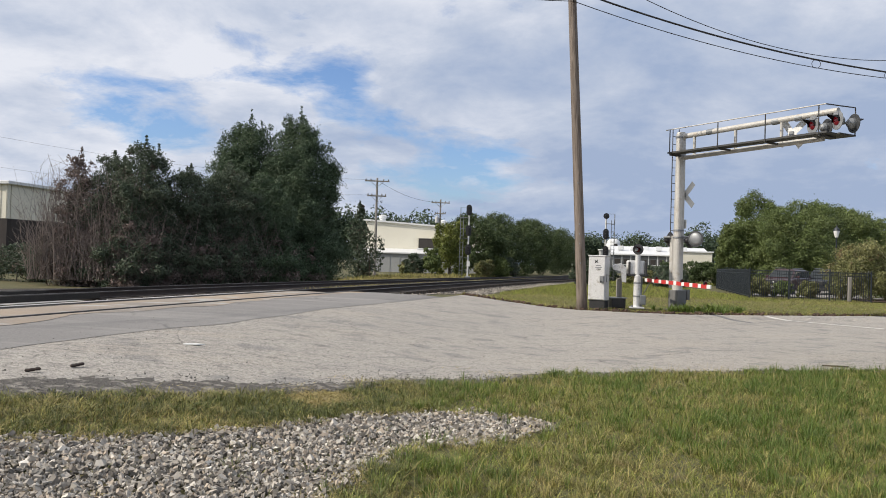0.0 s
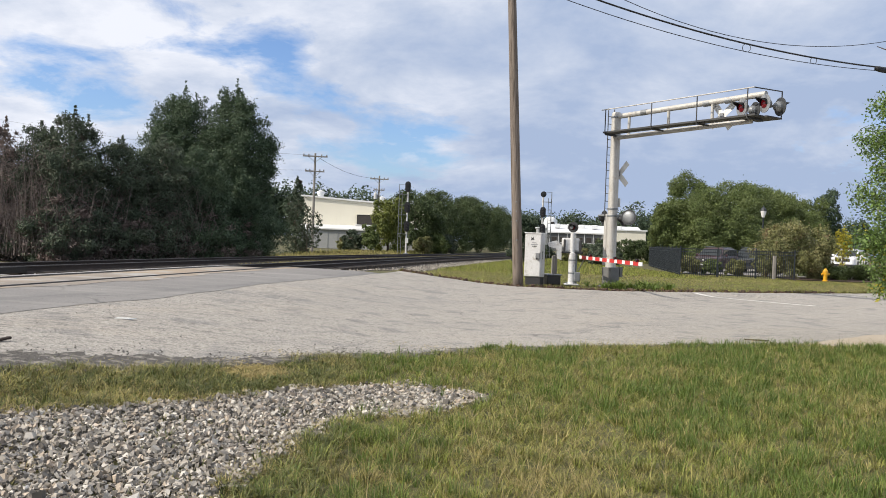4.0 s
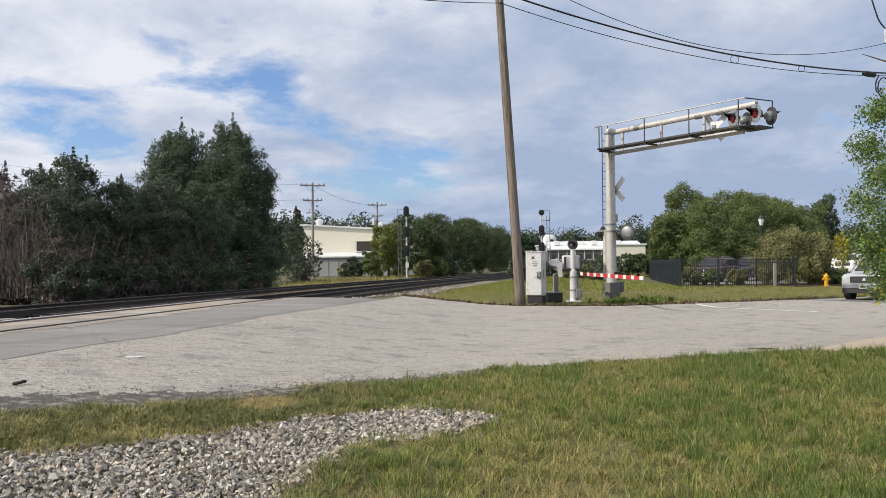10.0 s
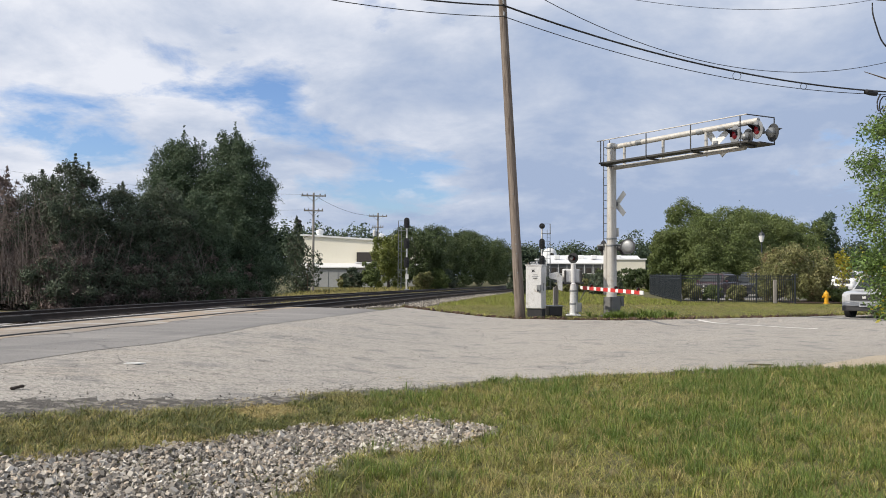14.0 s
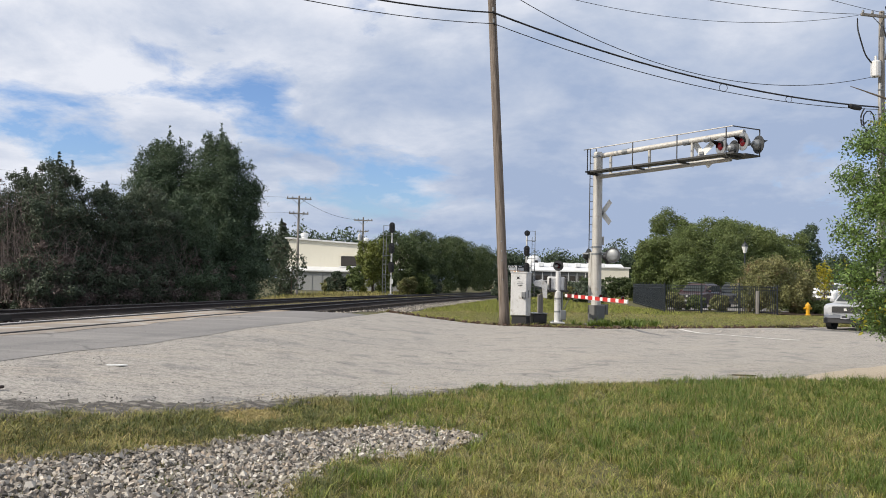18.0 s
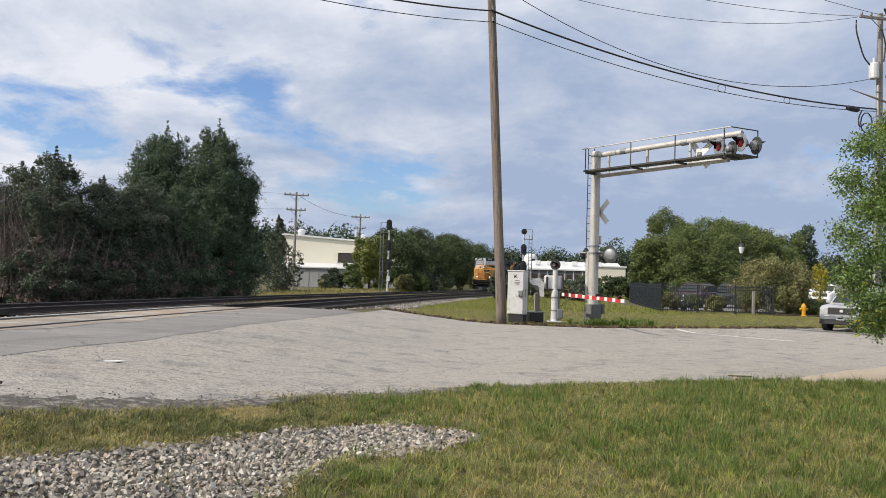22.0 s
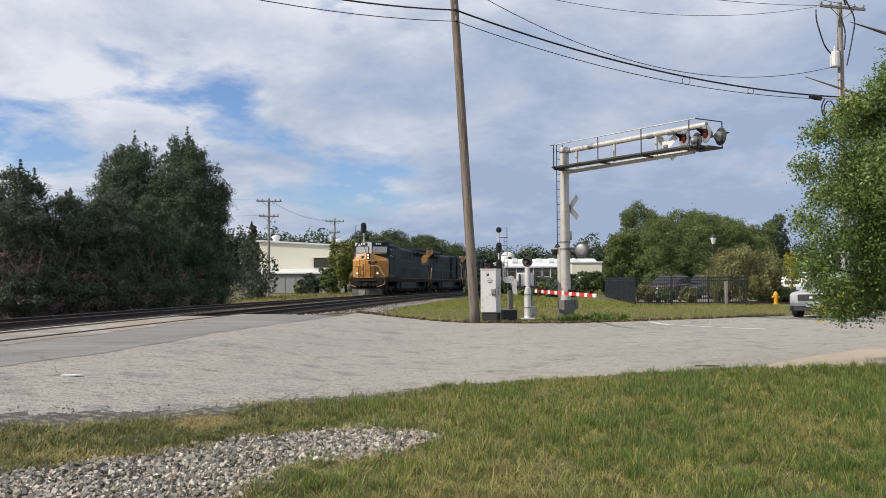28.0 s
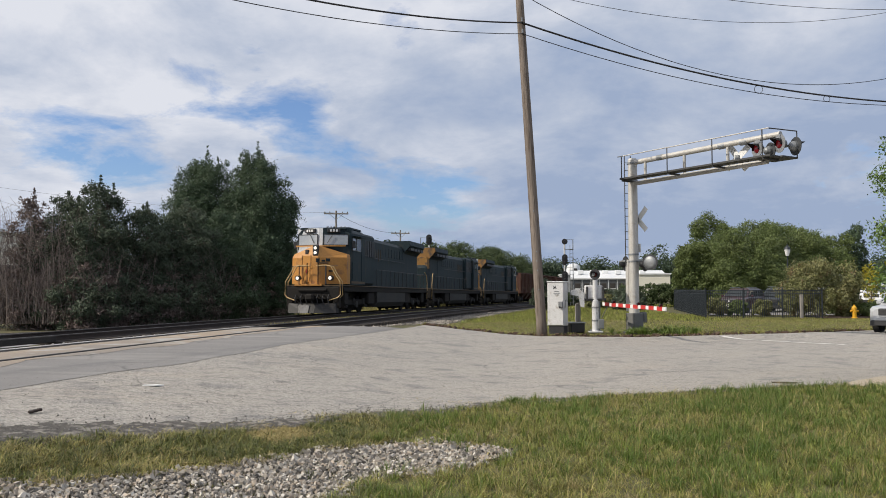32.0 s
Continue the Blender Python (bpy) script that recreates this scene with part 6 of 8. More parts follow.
    part("door_window", box(B(), (0, 0, 3.32), (0.28, 0.24, 0.24), 0.03), BLACK, nose, m=pose(9.72, -0.50, 0, 0, 0, -27.5))
    hl = part("headlight_case", box(B(), (9.97, 0.02, 3.38), (0.24, 0.30, 0.56), 0.03), BLACK, nose, "black headlight case")
    for z in (3.51, 3.26):
        part("headlamp", tube(B(), (10.08, 0.02, z), (10.115, 0.02, z), 0.075, seg=14), HEADLIT if lit else WHITE, hl, "round bright headlamp")
    for s in (-1, 1):
        d = part("ditch_light", tube(B(), (10.00, s * 0.90, 1.92), (10.26, s * 0.90, 1.92), 0.14, seg=14), BLACK, t)
        part("ditch_lens", tube(B(), (10.26, s * 0.90, 1.92), (10.275, s * 0.90, 1.92), 0.085, seg=14), HEADLIT if lit else WHITE, d, "bright ditch light")
        part("nose_rail", tube(B(), (10.42, s * 0.30, 1.60), (10.42, s * 0.30, 2.70), 0.028, seg=6), GRIME, t)
    # worn emblem on the nose, as plain slanted blocks
    for q, w2, z, h2 in ((0.16, 0.20, 2.86, 0.20), (0.42, 0.18, 2.84, 0.10), (0.64, 0.22, 2.88, 0.16), (0.40, 0.60, 2.72, 0.05)):
        part("emblem_bar", box(B(), (0, 0, z), (0.05, w2, h2), 0.01), LOCOBLUE, nose, "dark emblem shape", m=pose(10.115 - 0.525 * abs(q - 0.16) - 0.02, q, 0, 0, 0, 27.5))
    part("lettering_bar", box(B(), (0, 0, 2.30), (0.03, 0.22, 0.07)), LOCOBLUE, nose, m=pose(9.80, 0.80, 0, 0, 0, 27.5))
    part("red_mark", box(B(), (0, 0, 2.3), (0.012, 0.12, 0.20)), RED, nose, m=pose(9.955, -0.5, 0, 0, 0, -27.5))
    part("anticlimber", box(B(), (10.15, -0.25, 1.56), (0.5, 1.5, 0.12), 0.02), LOCOGOLD, t)
    part("buffer_beam", box(B(), (10.32, 0, 1.12), (0.12, 2.9, 0.62), 0.03), GRIME, t)
    cp = part("coupler", box(B(), (10.62, 0, 0.90), (0.55, 0.30, 0.28), 0.05), GRIME, t)
    part("coupler_head", box(B(), (10.95, 0.04, 0.92), (0.30, 0.44, 0.34), 0.08), GRIME, cp)
    part("plow", loft(B(), [[(10.30, -1.40, 0.12), (10.30, 1.40, 0.12), (10.30, 1.40, 0.62), (10.30, -1.40, 0.62)], [(10.50, -1.30, 0.10), (10.50, 1.30, 0.10), (10.38, 1.30, 0.60), (10.38, -1.30, 0.60)], [(10.92, -0.25, 0.10), (10.92, 0.25, 0.10), (10.62, 0.25, 0.55), (10.62, -0.25, 0.55)]]), PLOWDARK, t, "dark steel snow plow")
    part("plow_plate", loft(B(), [[(10.66, -0.70, 0.10), (10.66, -0.05, 0.10), (10.58, -0.05, 0.50), (10.58, -0.70, 0.50)], [(10.95, -0.55, 0.10), (10.97, -0.05, 0.10), (10.70, -0.05, 0.50), (10.68, -0.55, 0.50)]]), PLOWGREY, t, "pale worn plow plate")
    for s in (-1, 1):
        for x0 in (10.42, 10.05):
            pts = [(x0, s * 0.72, 2.58), (x0, s * 1.02, 2.52), (x0, s * 1.22, 2.15), (x0 - 0.02, s * 1.50, 1.72), (x0 - 0.02, s * 1.52, 1.05), (x0, s * 1.38, 0.90)] + ([(x0 + 0.1, s * 0.95, 0.76)] if x0 > 10.2 else [])
            part("corner_rail", hose(B(), [Vector(p) for p in pts], 0.030, 6), PALEGOLD, t, "worn gold corner handrail")
        part("front_rail", tube(B(), (10.42, s * 0.20, 2.56), (10.42, s * 0.80, 2.58), 0.024, seg=6), PALEGOLD, t)
        part("rail_post", tube(B(), (10.42, s * 0.74, 1.6), (10.42, s * 0.74, 2.58), 0.026, seg=6), BLACK, t)
        part("pilot_step", box(B(), (10.2, s * 1.28, 0.62), (0.34, 0.34, 0.5), 0.03), GRIME, t)
    part("air_tank", tube(B(), (10.40, -0.75, 1.28), (10.40, 0.75, 1.28), 0.09, seg=8), GRIME, t)
    for k in range(7):
        y0 = -0.9 + 0.3 * k
        part("air_hose", path_tube(B(), [Vector((10.4, y0, 1.05)), Vector((10.62, y0, 0.85)), Vector((10.60, y0 + 0.08, 0.55))], 0.028, 6), BLACK, t)
    part("coupler", box(B(), (-10.55, 0, 0.90), (0.7, 0.30, 0.28), 0.05), GRIME, t)
    part("rear_beam", box(B(), (-10.32, 0, 1.12), (0.12, 2.9, 0.62), 0.03), GRIME, t)
    part("rear_plow", box(B(), (-10.45, 0, 0.45), (0.12, 2.7, 0.6), 0.03), GRIME, t)
    horn = part("horn", tube(B(), (7.4, 0.3, 4.72), (7.9, 0.3, 4.74), 0.03, 0.08, 10), GRIME, t)
    part("antenna", tube(B(), (6.8, -0.4, 4.6), (6.8, -0.4, 4.95), 0.015, seg=5), BLACK, t)
    return t


def hopper():
    t = thing("hopper_car", Matrix(), "rusty brown open freight hopper car", "freight car", "freight cars")
    part("tub", loft(B(), [[(7.0, -1.5, 1.3), (7.0, 1.5, 1.3), (7.0, 1.5, 3.9), (7.0, -1.5, 3.9)], [(-7.0, -1.5, 1.3), (-7.0, 1.5, 1.3), (-7.0, 1.5, 3.9), (-7.0, -1.5, 3.9)]]), HOPPER, t, "brown ribbed side walls")
    part("top_chord", box(box(B(), (0, 1.52, 3.9), (14.2, 0.12, 0.14)), (0, -1.52, 3.9), (14.2, 0.12, 0.14)), HOPPER, t)
    part("load", box(B(), (0, 0, 3.84), (13.6, 2.7, 0.3), 0.12), GRIME, t, "dark coal load")
    for s in (-1, 1):
        for k in range(15):
            part("rib", box(B(), (-6.8 + k * 0.97, s * 1.55, 2.6), (0.12, 0.12, 2.6)), HOPPER, t)
    part("sill", box(B(), (0, 0, 1.1), (15.4, 0.7, 0.4)), GRIME, t)
    for x in (3.0, 0, -3.0):
        part("hopper_chute", loft(B(), [[(x - 1.3, -1.3, 1.35), (x + 1.3, -1.3, 1.35), (x + 1.3, 1.3, 1.35), (x - 1.3, 1.3, 1.35)], [(x - 0.4, -0.7, 0.45), (x + 0.4, -0.7, 0.45), (x + 0.4, 0.7, 0.45), (x - 0.4, 0.7, 0.45)]]), HOPPER, t)
    bogie(t, 5.4, 2, 1.75)
    bogie(t, -5.4, 2, 1.75)
    for s in (-1, 1):
        part("end_ladder", box(B(), (7.25, s * 1.3, 2.4), (0.06, 0.36, 2.2)), HOPPER, t)
    return t


lead = locomotive(True)
second = locomotive(False)
third = copy_thing(second, Matrix())
car_a = hopper()
cars = [car_a] + [copy_thing(car_a, Matrix()) for k in range(4)]

# ---- trees ----


def leaf_mesh(name, places, normals, size, material, rng, long=1.5, loose=0.9, spiky=False):
    """Small bent leaves or sprays at the places given, as one mesh."""
    n = len(places)
    s = size * rng.uniform(0.6, 1.3, n)[:, None]
    rnd = rng.normal(size=(n, 3))
    nrm = normals + loose * rng.normal(size=(n, 3))
    nrm /= np.linalg.norm(nrm, axis=1, keepdims=True)
    a = np.cross(nrm, rnd)
    a /= np.linalg.norm(a, axis=1, keepdims=True) + 1e-9
    b = np.cross(nrm, a)
    a, b = a * s * long * 0.5, b * s * 0.5
    c = 4
    if spiky:
        c = 3
        v = np.stack([places - a * 0.6 - b, places - a * 0.6 + b, places + a], 1)
    else:
        v = np.empty((n, 4, 3))
        v[:, 0], v[:, 1], v[:, 2], v[:, 3] = places - a, places - b * 0.9 + nrm * s * 0.12, places + a, places + b * 0.9 + nrm * s * 0.12
    me = bpy.data.meshes.new(name)
    me.vertices.add(n * c)
    me.vertices.foreach_set("co", v.reshape(-1))
    me.loops.add(n * c)
    me.loops.foreach_set("vertex_index", np.arange(n * c, dtype=np.int32))
    me.polygons.add(n)
    me.polygons.foreach_set("loop_start", np.arange(0, n * c, c, dtype=np.int32))
    me.polygons.foreach_set("loop_total", np.full(n, c, dtype=np.int32))
    me.update(calc_edges=True)
    me.materials.append(material)
    return me


def cloud_of(blobs, total, rng, shell=0.35, clump=0.16):
    """Leaf places, in small clusters, in the outer shell of lumpy ellipsoids (x, y, z, rx, ry, rz)."""
    area = [rx * ry + ry * rz + rx * rz for x, y, z, rx, ry, rz in blobs]
    P, N = [], []
    for (x, y, z, rx, ry, rz), ar in zip(blobs, area):
        n = max(30, int(total * ar / sum(area)))
        groups = max(6, n // 9)
        d = rng.normal(size=(groups, 3))
        d /= np.linalg.norm(d, axis=1, keepdims=True)
        d = np.repeat(d, 9, axis=0)
        lump = 1 + 0.16 * np.sin(d[:, 0] * 7 + x * 3) * np.sin(d[:, 1] * 6 + y) + 0.14 * np.sin(d[:, 2] * 9 + z * 2 + d[:, 0] * 4)
        k = np.repeat(1 - shell * rng.random(groups) ** 1.4, 9) * lump
        spread = clump * (rx + ry + rz) / 3
        P.append(np.array([x, y, z]) + d * k[:, None] * np.array([rx, ry, rz]) + rng.normal(size=d.shape) * spread)
        N.append(d)
    return np.concatenate(P), np.concatenate(N)


def trunk_bm(height, r, rng, limbs=6, low=0.35, spread=0.28):
    bm = B()
    lean = rng.normal(size=2) * 0.02 * height
    pts = [Vector((lean[0] * k / 4, lean[1] * k / 4, height * k / 4 - (0.2 if k == 0 else 0))) for k in range(5)]
    for k in range(4):
        tube(bm, pts[k], pts[k + 1], r * (1 - 0.22 * k), r * (1 - 0.22 * (k + 1)), 8)
    for k in range(limbs):
        z = height * (low + (0.95 - low) * (k + 0.5) / limbs)
        a = k * 2.4 + rng.random()
        base = Vector((lean[0] * z / height, lean[1] * z / height, z))
        tip = base + Vector((math.cos(a), math.sin(a), 0.75)) * height * spread * (0.6 + 0.6 * rng.random())
        mid = base.lerp(tip, 0.5) + Vector((0, 0, 0.05 * height))
        tube(bm, base, mid, r * 0.42, r * 0.28, 6)
        tube(bm, mid, tip, r * 0.28, r * 0.06, 6)
    return bm


def tree(name, x, y, height, blobs, leaf, size, total, label, seed, category="tree", trunk_r=0.16, trunk_h=None, extra=(), group="", limbs=7, shell=0.4, long=1.5, clump=0.16):
    rng = np.random.default_rng(seed)
    t = thing(name, pose(x, y, ground_z(x, y)), label, category, group)
    part("trunk", trunk_bm(trunk_h or height * 0.75, trunk_r, rng, limbs), BARK, t, "brown bark trunk with limbs")
    for k, (leaf2, blobs2, n2) in enumerate(((leaf, blobs, total), *extra)):
        P, N = cloud_of(blobs2, n2, rng, shell, clump)
        P[:, 2] = np.maximum(P[:, 2], 0.02)
        nm = "crown" if k == 0 else "branch_foliage"
        ob = new(nm, leaf_mesh(nm, P, N, size, LEAFS[leaf2], rng, long, spiky=True))
        ob.parent = t
    return t


def round_blobs(w, h, rng, n=26, low=0.16):
    """A broad crown of uneven lumps, w wide and up to h high."""
    out = [(0, 0, h * 0.50, w * 0.35, w * 0.35, h * 0.33)]
    n = int(n * 1.7)
    for k in range(n):
        a = 2.4 * k + rng.random()
        z = h * (low + (0.84 - low) * ((k + rng.random()) / n))
        rr = w * 0.5 * math.sqrt(max(0.08, 1 - ((z / h - 0.45) / 0.6) ** 2)) * rng.uniform(0.66, 0.92)
        s = w * rng.uniform(0.055, 0.135)
        out.append((math.cos(a) * rr, math.sin(a) * rr, z, s, s, s * rng.uniform(0.7, 1.0)))
    for k in range(3):
        out.append((rng.normal() * 0.14 * w, rng.normal() * 0.1 * w, h * rng.uniform(0.80, 0.92), w * 0.13, w * 0.13, h * 0.09))
    return out


def cone_blobs(w, h, rng, n=16, low=0.02, power=0.5, tips=3):
    """A dense crown of a cedar down to the ground, with feathery sprays and a few pointed tops."""
    out = []
    for k in range(n):
        f = k / (n - 1)
        z = h * (low + (0.86 - low) * f)
        prof = (1 - 0.93 * f) ** power * (0.88 + 0.12 * math.sin(f * 11))
        if f < 0.15:
            prof *= 0.82 + 1.2 * f
        r = max(0.05 * w, w * 0.5 * prof)
        out.append((rng.normal() * 0.02 * w, rng.normal() * 0.02 * w, z, r * 0.84, r * 0.84, h * 0.06))
        for j in range(8 if f < 0.8 else 5):
            a = rng.random() * 6.28
            q = rng.uniform(0.72, 0.98)
            out.append((math.cos(a) * r * q, math.sin(a) * r * q, z + h * rng.uniform(0.0, 0.06), r * 0.20 + 0.06, r * 0.20 + 0.06, h * 0.036 + 0.08))
    for k in range(tips):
        a, q = rng.random() * 6.28, 0.0 if k == 0 else rng.uniform(0.06, 0.14) * w
        top = h * (0.985 if k == 0 else rng.uniform(0.86, 0.95))
        for j in range(4):
            out.append((math.cos(a) * q, math.sin(a) * q, top - h * 0.035 * j, 0.05 + 0.024 * w * j, 0.05 + 0.024 * w * j, h * 0.028))
    return out


R7 = np.random.default_rng(7)
# two tall cedars behind the tracks
tree("cedar_tree", -18.75, 57.0, 12.1, cone_blobs(7.6, 12.0, R7, 22, power=0.30, tips=5), "cedar", 0.060, 170000, "tall dark green pointed cedar in shade", 11, trunk_h=9.5, group="cedars", clump=0.17, shell=0.55, long=3.2)
tree("cedar_tree", -14.9, 56.0, 12.3, cone_blobs(7.2, 12.2, R7, 22, power=0.34, tips=4), "cedar", 0.060, 170000, "tall dark green pointed cedar by track", 12, trunk_h=9.5, group="cedars", clump=0.17, shell=0.55, long=3.2)
# the ragged hedge row
HEDGE = ((-23.4, 43, 3.4, 7.1, "brown"), (-22.0, 44, 5.2, 7.2, "hedge"), (-19.9, 43.2, 5.0, 7.8, "hedge"), (-18.2, 45.2, 5.4, 6.6, "hedge"),
         (-16.6, 46.8, 5.4, 6.9, "hedge"), (-15.2, 49.2, 5.6, 6.8, "cedar"), (-17.6, 50.0, 6.0, 7.4, "hedge"), (-13.3, 52.5, 2.6, 5.6, "cedar"))
for k, (x, y, w, h, leaf) in enumerate(HEDGE):
    h += 0.3
    tree("hedge_tree", x, y, h, cone_blobs(w, h, R7, 11, power=0.30), leaf, 0.062, 16000 if leaf == "brown" else 56000, "ragged half-dead brown hedge tree" if leaf == "brown" else "dark scruffy evergreen hedge tree", 20 + k,
         group="hedge row", trunk_r=0.09, clump=0.22, shell=0.65, long=2.8, extra=(("hedge", cone_blobs(w * 0.7, h * 0.8, R7, 6, power=0.35), 6000),) if leaf == "brown" else (("brown", cone_blobs(w * 1.0, h * 0.55, R7, 6, power=0.3), 14000 if x > -19 else 26000),))
# bare twigs among the hedge
rng = np.random.default_rng(91)
bm = B()
for k in range(520):
    x = rng.uniform(-25.4, -19) if k % 3 else rng.uniform(-25.4, -14)
    y = 41.9 + max(0, x + 19) * 1.2 + rng.uniform(-0.4, 1.2)
    hgt = rng.uniform(1.5, 6.2 if x < -20 else 4.2)
    p0 = Vector((x, y, 0.0))
    p1 = p0 + Vector((rng.normal() * 0.35, rng.normal() * 0.2, hgt * 0.55))
    p2 = p1 + Vector((rng.normal() * 0.5, rng.normal() * 0.2, hgt * 0.45))
    tube(bm, p0, p1, 0.016, 0.012, 4, False)
    tube(bm, p1, p2, 0.012, 0.004, 4, False)
    for j in range(5):
        q = p0.lerp(p1, 0.5).lerp(p2, rng.random())
        tube(bm, q, q + Vector((rng.normal() * 0.5, rng.normal() * 0.2, rng.uniform(0.2, 0.7))), 0.008, 0.003, 4, False)
solid("brushwood", bm, TWIG, "grey-brown bare brushwood along the hedge", "brush", "stuff")
# trees round the far side of the tracks
tree("tree", -14.1, 74.0, 6.9, cone_blobs(3.3, 6.9, R7, 10, power=0.6), "hedge", 0.12, 7000, "narrow dark young tree beside pole", 38, trunk_r=0.07, clump=0.14)
tree("tree", -12.9, 73.0, 4.4, round_blobs(2.6, 4.4, R7), "hedge", 0.10, 2500, "thin grey-green bush beside young tree", 39, trunk_r=0.05)
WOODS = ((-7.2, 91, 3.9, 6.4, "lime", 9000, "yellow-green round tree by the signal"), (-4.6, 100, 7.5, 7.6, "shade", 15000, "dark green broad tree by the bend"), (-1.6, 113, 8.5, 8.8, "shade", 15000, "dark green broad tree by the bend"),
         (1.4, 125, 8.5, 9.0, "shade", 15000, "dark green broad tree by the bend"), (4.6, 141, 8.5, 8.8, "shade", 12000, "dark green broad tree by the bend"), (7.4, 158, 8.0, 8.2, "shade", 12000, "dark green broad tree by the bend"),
         (18.9, 73, 4.0, 6.2, "wood", 9000, "green slim tree behind the fence"), (22.3, 79, 5.4, 9.0, "wood", 14000, "tall green tree behind the fence"), (22.4, 70, 6.6, 6.6, "wood", 18000, "green leafy tree behind the fence"),
         (26.3, 74, 8.0, 7.9, "wood", 20000, "tall green tree behind the fence"), (29.6, 77, 6.6, 7.3, "wood", 16000, "green broad tree behind the fence"),
         (20.6, 50.8, 4.6, 3.55, "olive", 8000, "small olive-brown tree beside the fence"), (38.2, 92, 6, 7.4, "wood", 9000, "dark green tree by car park"), (41.6, 94, 3.4, 8.8, "cedar", 7000, "narrow dark tree by car park"),
         (34.0, 84, 6, 5.6, "wood", 9000, "dark green tree by car park"), (27.7, 59.8, 1.25, 3.3, "yellow", 700, "small bright yellow-leaved tree by van"))
for k, (x, y, w, h, leaf, n, lab) in enumerate(WOODS):
    near = y < 60
    tree("tree", x, y, h, round_blobs(w, h, R7, low=0.05 if y > 60 or leaf == "olive" else 0.4), leaf, 0.085 if near else 0.105 if y < 85 else 0.14, int(n * (3.6 if y < 85 else 2.2)), lab, 40 + k, trunk_h=h * 0.7, trunk_r=0.08 if near else 0.16)
# bushes
BUSHES = ((-26.0, 44.5, 3.6, 2.4, "hedge"), (-29.0, 46.5, 4.0, 2.2, "hedge"), (-32.5, 47.5, 4.4, 2.0, "hedge"), (-10.6, 88, 2.6, 2.4, "hedge"), (-8.7, 87, 1.9, 3.0, "wood"), (-11.8, 90, 2.0, 1.6, "olive"), (-0.9, 104, 3.0, 2.4, "hedge"), (-2.0, 99, 3.4, 2.6, "wood"), (-3.6, 95, 2.6, 2.0, "olive"),
          (12.0, 67, 3.0, 1.3, "hedge"), (14.6, 80, 3.0, 1.8, "hedge"), (16.8, 92, 4.2, 2.2, "shade"), (11.2, 76, 3.0, 1.2, "olive"), (13.6, 88, 3.6, 1.8, "hedge"), (9.5, 90, 3.0, 1.6, "hedge"), (18.0, 82, 3.6, 2.3, "shade"),
          (14.9, 52.5, 1.5, 1.1, "olive"), (16.1, 52.2, 1.2, 1.0, "wood"), (17.4, 51.6, 1.4, 1.0, "olive"), (22.9, 50.6, 2.2, 0.8, "wood"), (24.8, 51.4, 2.6, 0.9, "wood"), (26.4, 49.6, 2.4, 0.8, "olive"), (23.6, 55, 2.4, 0.9, "wood"), (5.1, 62.0, 2.2, 2.6, "hedge"), (6.6, 70, 2.4, 2.2, "wood"))
for k, (x, y, w, h, leaf) in enumerate(BUSHES):
    tree("bush", x, y, h, round_blobs(w, h, R7, 8, 0.05), leaf, 0.085 if y < 60 else 0.13, 7000, "low leafy green bush" if leaf != "olive" else "low dry olive-green bush", 80 + k, "bush", trunk_r=0.04, group="bushes", limbs=4)


def far_woods(name, x0, x1, y, h, n, seed, label):
    rng = np.random.default_rng(seed)
    blobs = []
    for k in range(n):
        x = x0 + (x1 - x0) * (k + rng.random()) / n
        hh = h * rng.uniform(0.72, 1.05)
        blobs += [(x, y + rng.normal() * 6, hh * 0.5, h * 0.36, h * 0.36, hh * 0.5), (x + rng.normal() * h * 0.2, y - 3, hh * 0.66, h * 0.24, h * 0.24, hh * 0.22)]
    P, N = cloud_of(blobs, n * 2000, rng, 0.4, 0.14)
    return tagged(new(name, leaf_mesh(name, P, N, h * 0.042, LEAFS["far"], rng, spiky=True)), label, "woods", "", "stuff")


far_woods("far_woods", -72, -28, 300, 19, 12, 5, "distant dark green wooded ridge")
far_woods("far_woods", 10, 66, 330, 15, 16, 6, "distant dark green wooded ridge")
far_woods("far_woods", 60, 190, 300, 16, 26, 8, "distant dark green wooded ridge")
far_woods("far_woods", -230, -75, 260, 14, 26, 9, "distant dark green wooded ridge")


